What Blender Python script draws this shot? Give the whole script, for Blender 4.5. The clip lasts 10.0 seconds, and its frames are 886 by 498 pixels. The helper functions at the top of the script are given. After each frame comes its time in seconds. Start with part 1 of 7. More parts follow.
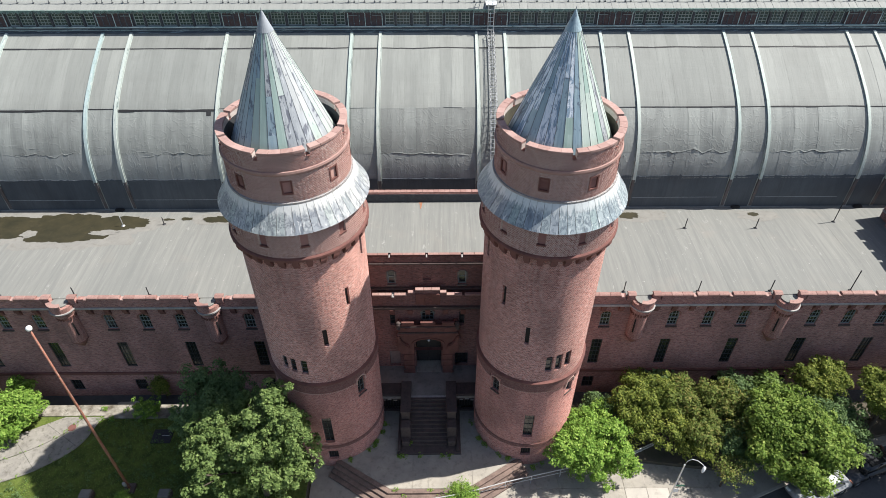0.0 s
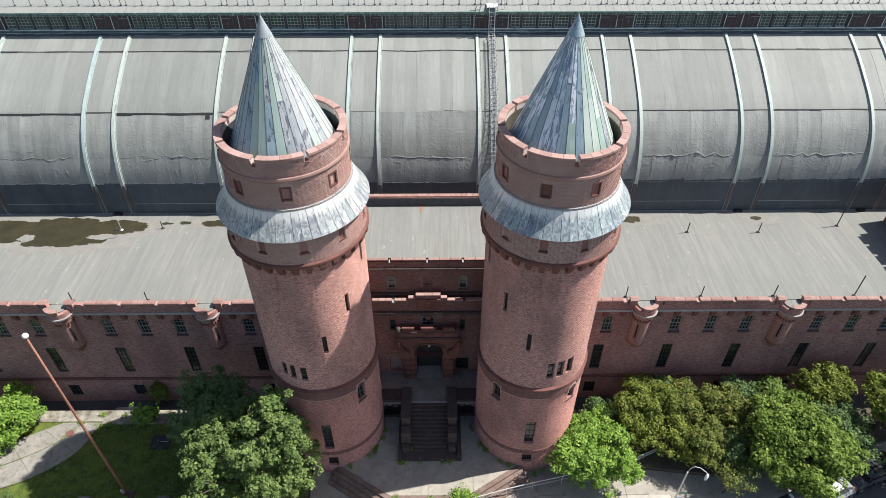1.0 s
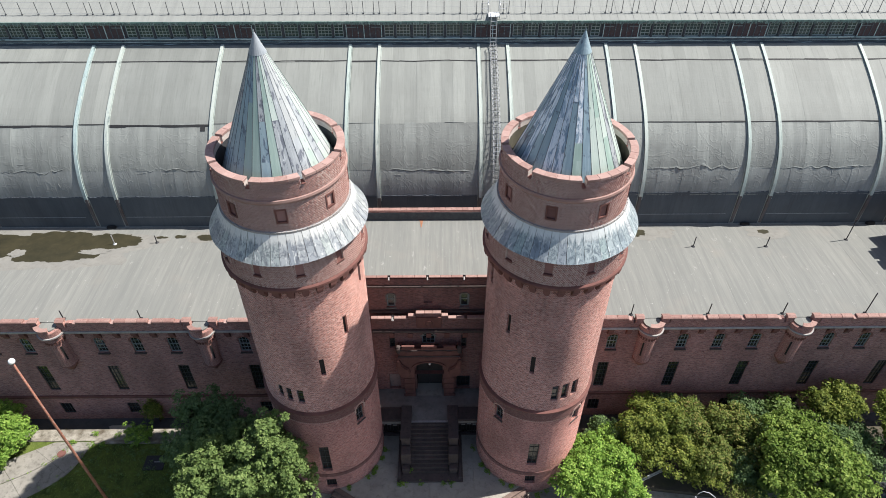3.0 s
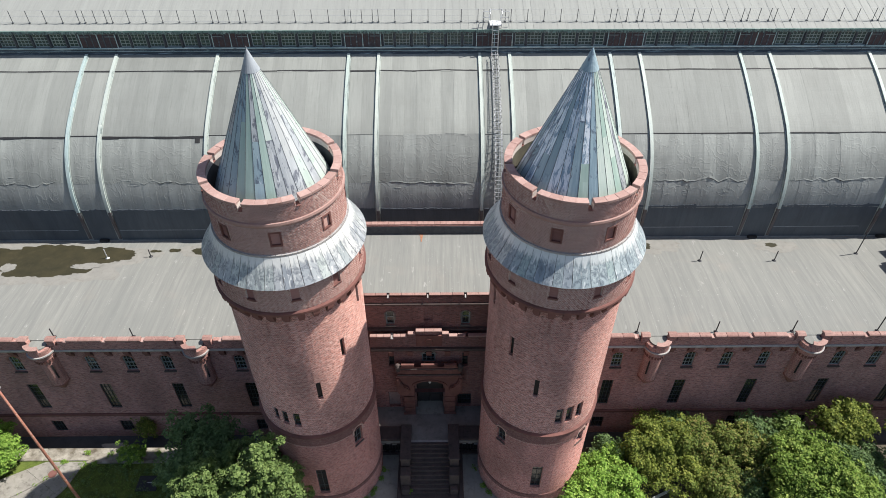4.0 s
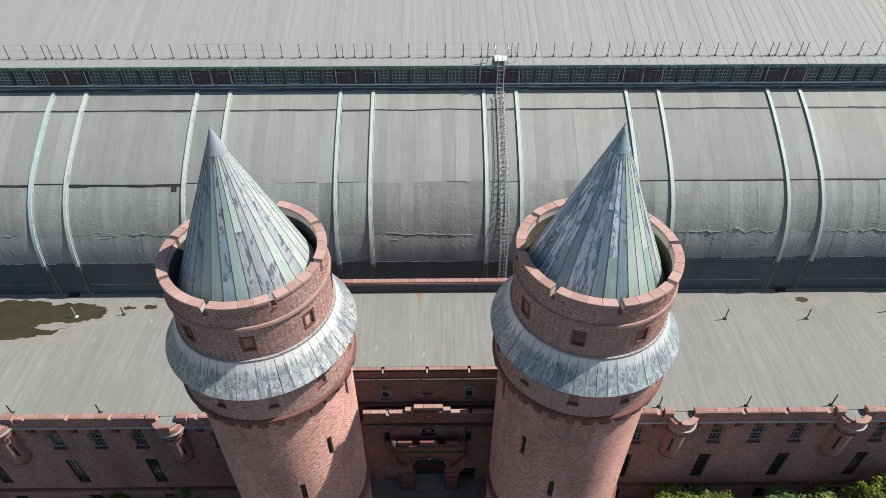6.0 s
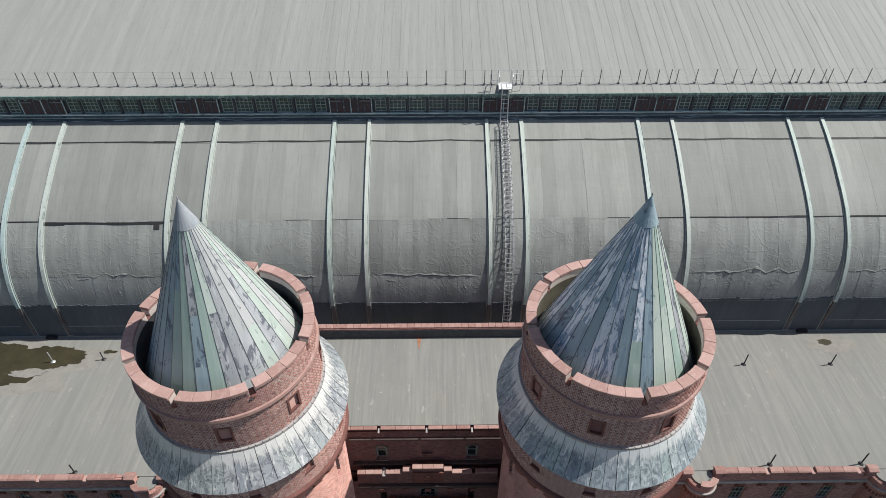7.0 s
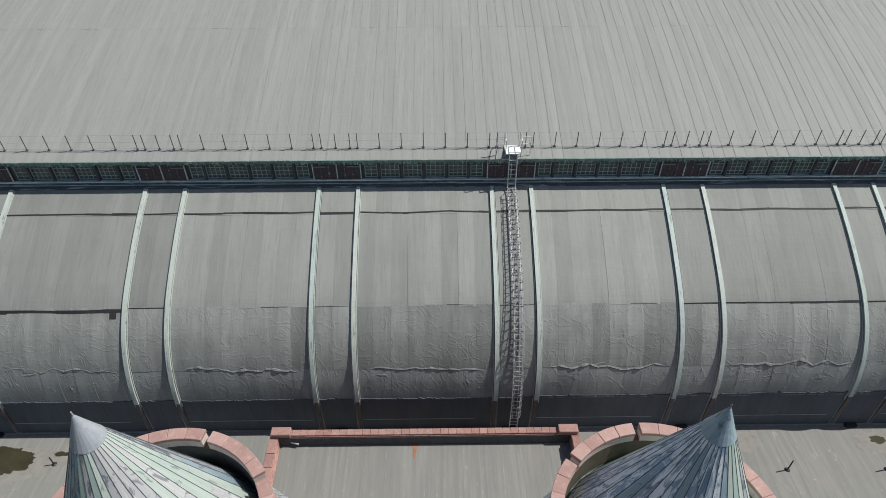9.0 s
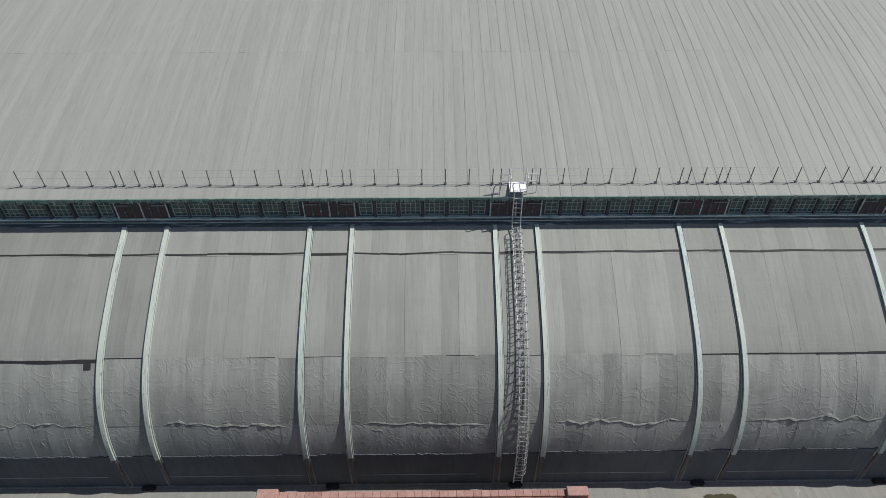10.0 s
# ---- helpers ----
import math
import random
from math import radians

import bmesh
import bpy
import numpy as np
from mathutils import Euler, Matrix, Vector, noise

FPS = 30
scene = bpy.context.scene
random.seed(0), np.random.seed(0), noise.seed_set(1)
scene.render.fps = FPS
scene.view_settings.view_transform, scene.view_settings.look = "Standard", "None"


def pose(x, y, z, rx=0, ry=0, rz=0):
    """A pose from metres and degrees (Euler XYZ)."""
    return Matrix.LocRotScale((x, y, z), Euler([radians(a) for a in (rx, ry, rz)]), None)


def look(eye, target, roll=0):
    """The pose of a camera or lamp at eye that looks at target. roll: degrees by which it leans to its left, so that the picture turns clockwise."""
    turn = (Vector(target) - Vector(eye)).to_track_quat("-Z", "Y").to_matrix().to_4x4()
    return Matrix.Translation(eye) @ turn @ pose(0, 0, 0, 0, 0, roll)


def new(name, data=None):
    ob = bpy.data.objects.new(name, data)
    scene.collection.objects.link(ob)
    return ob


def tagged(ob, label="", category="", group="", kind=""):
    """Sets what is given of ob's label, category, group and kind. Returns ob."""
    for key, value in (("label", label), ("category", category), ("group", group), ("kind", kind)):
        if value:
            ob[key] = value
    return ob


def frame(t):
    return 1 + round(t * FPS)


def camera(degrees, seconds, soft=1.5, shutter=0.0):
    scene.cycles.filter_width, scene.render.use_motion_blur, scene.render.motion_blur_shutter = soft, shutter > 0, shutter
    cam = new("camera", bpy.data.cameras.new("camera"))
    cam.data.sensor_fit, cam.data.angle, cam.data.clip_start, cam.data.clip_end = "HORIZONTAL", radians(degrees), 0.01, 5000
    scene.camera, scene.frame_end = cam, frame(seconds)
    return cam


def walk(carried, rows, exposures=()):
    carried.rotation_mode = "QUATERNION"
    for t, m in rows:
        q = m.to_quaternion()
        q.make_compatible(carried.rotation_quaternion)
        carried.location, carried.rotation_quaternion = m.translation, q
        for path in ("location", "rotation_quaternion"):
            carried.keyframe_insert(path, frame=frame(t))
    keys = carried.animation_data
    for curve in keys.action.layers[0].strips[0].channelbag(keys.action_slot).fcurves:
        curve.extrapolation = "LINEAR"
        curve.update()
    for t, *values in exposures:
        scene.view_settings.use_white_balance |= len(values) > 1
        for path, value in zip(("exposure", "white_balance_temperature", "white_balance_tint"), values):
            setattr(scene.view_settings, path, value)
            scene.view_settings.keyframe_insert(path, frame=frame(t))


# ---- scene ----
cam = camera(69.5, 10.0, soft=0.9)
PATH = [
    (0, (0.791, -30.347, 40.533), (0.804, -28.844, 39.213), 0.0),
    (0.5, (0.756, -30.137, 40.523), (0.77, -28.634, 39.204), 0.0),
    (1, (0.752, -29.856, 40.559), (0.765, -28.354, 39.239), 0.0),
    (1.5, (0.745, -29.563, 40.559), (0.758, -28.06, 39.239), 0.0),
    (2, (0.713, -29.204, 40.582), (0.727, -27.702, 39.263), 0.0),
    (3.5, (0.686, -27.733, 40.642), (0.7, -26.229, 39.324), 0.0),
    (4, (0.668, -26.863, 40.671), (0.682, -25.359, 39.353), -0.0),
    (4.5, (0.655, -25.744, 40.709), (0.67, -24.24, 39.39), 0.0),
    (5, (0.652, -24.441, 40.762), (0.667, -22.937, 39.444), 0.0),
    (5.5, (0.629, -22.954, 40.831), (0.644, -21.451, 39.512), 0.0),
    (5.7, (0.623, -22.307, 40.847), (0.639, -20.804, 39.528), 0.0),
    (7, (0.614, -17.704, 41.054), (0.631, -16.199, 39.737), 0.0),
    (7.5, (0.649, -15.935, 41.112), (0.665, -14.429, 39.797), -0.0),
    (8, (0.686, -14.189, 41.201), (0.702, -12.682, 39.886), -0.0),
    (8.5, (0.696, -12.497, 41.303), (0.714, -10.991, 39.987), 0.0),
    (9, (0.738, -10.803, 41.292), (0.755, -9.294, 39.98), -0.1),
    (9.5, (0.787, -9.208, 41.314), (0.803, -7.696, 40.005), -0.0),
    (10, (0.806, -7.605, 41.33), (0.822, -6.089, 40.025), -0.0),
]
EXPOSURE = [(0, 0.67), (2, 0.65), (3.5, 0.61), (4.5, 0.56), (5.5, 0.43), (7, 0.18), (8.5, 0.0), (10, -0.07)]
walk(cam, [(t, look(eye, target, roll)) for t, eye, target, roll in PATH], EXPOSURE)

# ---- light ----
SUN_AZ, SUN_EL = 11.2, 54.4  # degrees from +x towards +y, and above the horizon
SUN_DIR = Vector((math.cos(radians(SUN_EL)) * math.cos(radians(SUN_AZ)), math.cos(radians(SUN_EL)) * math.sin(radians(SUN_AZ)), math.sin(radians(SUN_EL))))
world = bpy.data.worlds.new("sky")
scene.world = world
world.use_nodes = True
sky = world.node_tree.nodes.new("ShaderNodeTexSky")
sky.sky_type, sky.sun_disc = "NISHITA", False
sky.sun_elevation, sky.sun_rotation = radians(SUN_EL), radians(90 - SUN_AZ)
sky.air_density, sky.dust_density = 1.0, 1.5
back = world.node_tree.nodes["Background"]
back.inputs["Strength"].default_value = 0.076
world.node_tree.links.new(sky.outputs["Color"], back.inputs["Color"])
sun = new("sun", bpy.data.lights.new("sun", "SUN"))
sun.data.energy, sun.data.angle, sun.data.color = 4.75, radians(0.53), (1.0, 0.967, 0.908)
sun.matrix_world = look(SUN_DIR * 90, (0, 0, 0))


# ---- material kit ----
def mat(name, rough=0.85, metal=0.0, spec=0.4):
    m = bpy.data.materials.new(name)
    m.use_nodes = True
    b = m.node_tree.nodes["Principled BSDF"]
    b.inputs["Roughness"].default_value, b.inputs["Metallic"].default_value = rough, metal
    b.inputs["Specular IOR Level"].default_value = spec
    return m, m.node_tree, b


def put(nt, socket, value):
    if isinstance(value, bpy.types.NodeSocket):
        nt.links.new(value, socket)
    else:
        socket.default_value = (*value, 1.0) if isinstance(value, tuple) and len(value) == 3 and socket.type == "RGBA" else value


def place(nt, scale=(1, 1, 1), uv=False, turn=0.0):
    """World position (or the UV map in metres), stretched."""
    n = nt.nodes.new("ShaderNodeMapping")
    n.inputs["Scale"].default_value = scale
    n.inputs["Rotation"].default_value = (0, 0, radians(turn))
    if uv:
        src = nt.nodes.new("ShaderNodeUVMap").outputs["UV"]
    else:
        src = nt.nodes.new("ShaderNodeNewGeometry").outputs["Position"]
    nt.links.new(src, n.inputs["Vector"])
    return n.outputs["Vector"]


def local(nt, scale=(1, 1, 1)):
    """Each piece's own axes, stretched, and shifted by chance from piece to piece."""
    n = nt.nodes.new("ShaderNodeMapping")
    n.inputs["Scale"].default_value = scale
    add = nt.nodes.new("ShaderNodeVectorMath")
    nt.links.new(nt.nodes.new("ShaderNodeTexCoord").outputs["Object"], add.inputs[0])
    far = calc(nt, "MULTIPLY", nt.nodes.new("ShaderNodeObjectInfo").outputs["Random"], 83.0)
    nt.links.new(far, add.inputs[1])
    nt.links.new(add.outputs["Vector"], n.inputs["Vector"])
    return n.outputs["Vector"]


def cloud(nt, vec, scale, detail=4.0, rough=0.55, dist=0.0):
    n = nt.nodes.new("ShaderNodeTexNoise")
    n.inputs["Scale"].default_value, n.inputs["Detail"].default_value = scale, detail
    n.inputs["Roughness"].default_value, n.inputs["Distortion"].default_value = rough, dist
    nt.links.new(vec, n.inputs["Vector"])
    return n.outputs["Fac"]


def ramp(nt, fac, stops):
    n = nt.nodes.new("ShaderNodeValToRGB")
    e = n.color_ramp.elements
    while len(e) < len(stops):
        e.new(0.5)
    for el, (p, c) in zip(e, stops):
        el.position = p
        el.color = (c, c, c, 1) if isinstance(c, (int, float)) else (*c, 1)
    nt.links.new(fac, n.inputs["Fac"])
    return n.outputs["Color"]


def mix(nt, fac, a, b, mode="MIX"):
    n = nt.nodes.new("ShaderNodeMix")
    n.data_type, n.blend_type = "RGBA", mode
    put(nt, n.inputs[0], fac)
    put(nt, n.inputs[6], a)
    put(nt, n.inputs[7], b)
    return n.outputs[2]


def calc(nt, op, a, b=0.0):
    n = nt.nodes.new("ShaderNodeMath")
    n.operation = op
    put(nt, n.inputs[0], a)
    put(nt, n.inputs[1], b)
    return n.outputs[0]


def chance(nt):
    """A number of its own for each object and for each loose piece of a mesh."""
    return calc(nt, "FRACT", calc(nt, "ADD", nt.nodes.new("ShaderNodeObjectInfo").outputs["Random"], island(nt)))


def island(nt):
    return nt.nodes.new("ShaderNodeNewGeometry").outputs["Random Per Island"]


def relief(nt, b, height, strength=0.3, dist=0.02):
    n = nt.nodes.new("ShaderNodeBump")
    n.inputs["Strength"].default_value, n.inputs["Distance"].default_value = strength, dist
    nt.links.new(height, n.inputs["Height"])
    nt.links.new(n.outputs["Normal"], b.inputs["Normal"])


def brick_mat(name, c1, c2, mortar, streak, width=0.215, mottle=0.7):
    m, nt, b = mat(name, 0.9, 0, 0.25)
    uv = place(nt, uv=True)
    b.inputs["Diffuse Roughness"].default_value = 1.0
    br = nt.nodes.new("ShaderNodeTexBrick")
    br.inputs["Scale"].default_value = 1.0
    br.inputs["Brick Width"].default_value, br.inputs["Row Height"].default_value = width, 0.073
    br.inputs["Mortar Size"].default_value, br.inputs["Mortar Smooth"].default_value = 0.009, 0.2
    br.inputs["Bias"].default_value = 0.0
    put(nt, br.inputs["Color1"], c1)
    put(nt, br.inputs["Color2"], c2)
    put(nt, br.inputs["Mortar"], mortar)
    nt.links.new(uv, br.inputs["Vector"])
    runs = cloud(nt, place(nt, (3.2, 11.0, 1), uv=True), 1.0, 4, 0.75)          # courses of differing tone
    col = mix(nt, ramp(nt, runs, [(0.50, 0.0), (0.60, 1.0)]), br.outputs["Color"], mix(nt, mottle, br.outputs["Color"], streak), "MIX")
    col = mix(nt, ramp(nt, runs, [(0.34, 0.45), (0.44, 0.0)]), col, tuple(v * 0.7 for v in c2))
    spots = cloud(nt, place(nt, (4.5, 13, 1), uv=True), 1.0, 3, 0.6)          # single burnt and pale bricks
    col = mix(nt, ramp(nt, spots, [(0.30, 0.75), (0.41, 0.0)]), col, (0.06, 0.032, 0.028))
    col = mix(nt, ramp(nt, spots, [(0.60, 0.0), (0.66, 0.7)]), col, tuple(min(0.85, 1.25 * v) for v in mortar))
    stain = cloud(nt, place(nt, (0.35, 0.16, 1), uv=True), 1.0, 6, 0.6)
    col = mix(nt, ramp(nt, stain, [(0.40, 0.35), (0.56, 0.0)]), col, (0.10, 0.06, 0.055))
    put(nt, b.inputs["Base Color"], col)
    relief(nt, b, calc(nt, "SUBTRACT", cloud(nt, uv, 30, 2), calc(nt, "MULTIPLY", br.outputs["Fac"], 1.4)), 0.5, 0.012)
    return m


def stone_mat(name, c1, c2, scale=1.2, rough=0.85, dirt=(0.05, 0.045, 0.04), amount=0.5, vary=0.0):
    """Two mottled tones with dirt in patches, and a fine grain."""
    m, nt, b = mat(name, rough, 0, 0.35)
    p = place(nt)
    col = mix(nt, ramp(nt, cloud(nt, p, scale, 6, 0.65), [(0.32, 0.0), (0.68, 1.0)]), c1, c2)
    if vary:
        col = mix(nt, vary, col, mix(nt, chance(nt), c1, c2))
    col = mix(nt, ramp(nt, cloud(nt, p, scale * 2.7, 5, 0.7), [(0.52, 0.0), (0.75, amount)]), col, dirt)
    put(nt, b.inputs["Base Color"], col)
    relief(nt, b, cloud(nt, p, 22, 4), 0.35, 0.01)
    return m


def plain_mat(name, c, rough=0.6, metal=0.0, wear=0.25):
    m, nt, b = mat(name, rough, metal)
    p = place(nt)
    dark = tuple(v * 0.45 for v in c)
    put(nt, b.inputs["Base Color"], mix(nt, ramp(nt, cloud(nt, p, 5, 5, 0.7), [(0.45, 0.0), (0.75, wear)]), c, dark))
    return m


BRICK = brick_mat("brick", (0.62, 0.250, 0.192), (0.250, 0.082, 0.064), (0.72, 0.53, 0.47), (0.84, 0.535, 0.45), 0.108, 0.65)
BRICK_R = brick_mat("darker_tower_brick", (0.59, 0.240, 0.187), (0.235, 0.080, 0.064), (0.68, 0.50, 0.445), (0.80, 0.505, 0.425), 0.108, 0.60)
BRICK_LOW = brick_mat("lower_brick", (0.59, 0.240, 0.195), (0.295, 0.103, 0.086), (0.59, 0.395, 0.345), (0.70, 0.385, 0.32), 0.108, 0.50)
BRICK_BELT = brick_mat("belt_brick", (0.27, 0.115, 0.098), (0.165, 0.066, 0.058), (0.25, 0.165, 0.148), (0.30, 0.165, 0.142), 0.108, 0.4)
BRICK_WALL = brick_mat("wall_brick", (0.53, 0.250, 0.206), (0.25, 0.112, 0.096), (0.44, 0.33, 0.30), (0.50, 0.315, 0.275), 0.215, 0.5)
# darker brick for the gate front and attic between the towers
BRICK_GATE = brick_mat("gate_brick", (0.37, 0.165, 0.138), (0.17, 0.075, 0.066), (0.28, 0.205, 0.188), (0.33, 0.195, 0.172), 0.215, 0.45)
TERRA = stone_mat("terracotta", (0.45, 0.298, 0.266), (0.29, 0.172, 0.150), 2.4, 0.75, (0.52, 0.415, 0.38), 0.55, 0.65)
REDSTONE = stone_mat("red_stone", (0.205, 0.092, 0.078), (0.130, 0.058, 0.050), 1.0, 0.85, (0.05, 0.03, 0.03), 0.5)
COPING_RED = stone_mat("coping_red", (0.40, 0.255, 0.222), (0.25, 0.132, 0.113), 4.5, 0.8, (0.12, 0.075, 0.066), 0.8, 0.5)
PALESTONE = stone_mat("pale_ledge", (0.42, 0.40, 0.385), (0.30, 0.285, 0.28), 2.0, 0.8, (0.12, 0.10, 0.09), 0.5)
BROWNSTONE = stone_mat("brownstone", (0.112, 0.084, 0.078), (0.062, 0.048, 0.045), 1.9, 0.85, (0.03, 0.026, 0.022), 0.7, 0.35)
CONCRETE = stone_mat("concrete", (0.49, 0.45, 0.395), (0.39, 0.36, 0.32), 0.7, 0.9, (0.16, 0.145, 0.125), 0.45)
DIRTY = stone_mat("dirty_concrete", (0.215, 0.20, 0.18), (0.14, 0.13, 0.12), 0.8, 0.92, (0.07, 0.065, 0.06), 0.5)
LANDING = stone_mat("landing_concrete", (0.29, 0.272, 0.25), (0.20, 0.186, 0.17), 0.9, 0.92, (0.08, 0.074, 0.066), 0.6)
SLAB = stone_mat("plaza_concrete", (0.40, 0.365, 0.31), (0.30, 0.275, 0.24), 0.9, 0.9, (0.11, 0.105, 0.09), 0.6)
ASPHALT = stone_mat("asphalt", (0.105, 0.105, 0.108), (0.08, 0.08, 0.084), 1.1, 0.9, (0.03, 0.03, 0.03), 0.4)
GALV = plain_mat("galvanised_steel", (0.62, 0.63, 0.64), 0.45, 0.55, 0.35)
WHITE = plain_mat("white_paint", (0.80, 0.81, 0.80), 0.5, 0.0, 0.15)
IRON = plain_mat("dark_iron", (0.045, 0.045, 0.05), 0.55, 0.4, 0.3)
RUSTPOLE = stone_mat("chipped_rust_paint", (0.36, 0.15, 0.10), (0.24, 0.095, 0.065), 5.0, 0.65, (0.62, 0.56, 0.52), 0.75)
RUST = plain_mat("rusty_red_paint", (0.36, 0.125, 0.075), 0.6, 0.0, 0.5)
FRAME_DARK = plain_mat("dark_frame", (0.09, 0.095, 0.10), 0.6, 0.0, 0.4)
FRAME = plain_mat("grey_green_frame", (0.22, 0.25, 0.25), 0.6, 0.0, 0.4)
BLACK = plain_mat("dark_void", (0.018, 0.017, 0.018), 0.8, 0.0, 0.3)
DOOR = plain_mat("dark_door", (0.035, 0.032, 0.033), 0.6, 0.0, 0.4)
MULLION = stone_mat("grey_mullion", (0.085, 0.092, 0.098), (0.055, 0.058, 0.070), 3.0, 0.8, (0.13, 0.17, 0.17), 0.5)
PANEL = stone_mat("rusty_panel", (0.105, 0.060, 0.056), (0.068, 0.060, 0.070), 2.5, 0.8, (0.11, 0.16, 0.17), 0.7)


def glass_mat(name, tint, rough):
    m, nt, b = mat(name, rough, 0.0, 0.6)
    p = place(nt)
    put(nt, b.inputs["Base Color"], mix(nt, cloud(nt, p, 2.2, 3), tint, tuple(v * 0.4 for v in tint)))
    relief(nt, b, cloud(nt, p, 1.3, 2), 0.15, 0.02)
    return m


GLASS = glass_mat("dark_window_glass", (0.03, 0.034, 0.036), 0.12)
CLERE_GLASS = glass_mat("green_wired_glass", (0.075, 0.125, 0.115), 0.25)
CAR_GLASS = glass_mat("car_glass", (0.02, 0.022, 0.025), 0.06)


def sheet_mat(name, c1, c2, scale, stain, amount, wrinkle, vary=0.5):
    """Grey roofing felt in strips, each of its own tone, streaked along its fall."""
    m, nt, b = mat(name, 0.70, 0, 0.36)
    p = place(nt)
    runs = cloud(nt, place(nt, scale), 1.0, 5, 0.6)
    col = mix(nt, ramp(nt, runs, [(0.35, 0.0), (0.65, 1.0)]), c1, c2)
    col = mix(nt, vary, col, mix(nt, chance(nt), c1, c2))
    rills = cloud(nt, place(nt, (9.0, 0.45, 0.45)), 1.0, 5, 0.7)
    col = mix(nt, ramp(nt, rills, [(0.50, 0.0), (0.70, 0.40)]), col, tuple(v * 0.72 for v in c2))
    col = mix(nt, ramp(nt, cloud(nt, p, 0.35, 6, 0.65), [(0.5, 0.0), (0.72, amount)]), col, stain)
    col = mix(nt, ramp(nt, cloud(nt, place(nt, tuple(3.1 * s for s in scale)), 1.0, 4, 0.7), [(0.62, 0.0), (0.80, 0.35)]), col, tuple(min(0.9, v * 1.25) for v in c1))
    put(nt, b.inputs["Base Color"], col)
    fold = ramp(nt, cloud(nt, p, 0.9, 3, 0.5, 1.2), [(0.46, 0.0), (0.50, 1.0), (0.54, 0.0)])
    relief(nt, b, mix(nt, wrinkle, mix(nt, 0.45, mix(nt, 0.6, cloud(nt, p, 12, 4), cloud(nt, place(nt, (7.0, 0.9, 0.9)), 1.0, 4, 0.65)), cloud(nt, place(nt, (0.5, 1.3, 2.6)), 1.0, 4, 0.6, 0.7)), fold), 0.42, 0.055)
    return m


FELT_LOW = sheet_mat("vault_felt_low", (0.314, 0.332, 0.314), (0.196, 0.208, 0.200), (1.6, 0.25, 0.25), (0.12, 0.122, 0.12), 0.4, 0.35, 0.42)
FELT_MID = sheet_mat("vault_felt_mid", (0.328, 0.346, 0.336), (0.208, 0.220, 0.216), (1.6, 0.25, 0.25), (0.10, 0.104, 0.106), 0.45, 0.35, 0.42)
FELT_UP = sheet_mat("vault_felt_up", (0.302, 0.314, 0.294), (0.224, 0.234, 0.220), (1.8, 0.2, 0.2), (0.19, 0.194, 0.18), 0.30, 0.0, 0.65)
# darker base felt; part of the steep foot's shade is in its colour
FELT_BASE = sheet_mat("vault_felt_base", (0.092, 0.108, 0.126), (0.064, 0.077, 0.092), (1.0, 0.3, 0.4), (0.06, 0.06, 0.065), 0.5, 0.1, 0.3)
FELT_OUTER = sheet_mat("vault_felt_outer", (0.264, 0.276, 0.260), (0.196, 0.206, 0.194), (1.8, 0.2, 0.2), (0.17, 0.174, 0.163), 0.35, 0.0, 0.65)
FELT_WORN = sheet_mat("vault_felt_worn", (0.250, 0.263, 0.250), (0.162, 0.171, 0.165), (1.6, 0.25, 0.25), (0.12, 0.122, 0.12), 0.4, 0.35, 0.42)
FELT_TOP = sheet_mat("upper_roof_felt", (0.298, 0.307, 0.289), (0.250, 0.257, 0.244), (3.0, 0.10, 0.10), (0.255, 0.26, 0.25), 0.25, 0.05, 0.40)
# black felt for tarred laps, and for the shade painted below the folds
FELT_TAR_SHADE = sheet_mat("tarred_lap", (0.030, 0.030, 0.032), (0.02, 0.02, 0.022), (1, 1, 1), (0.045, 0.045, 0.045), 0.4, 0.1, 0.3)


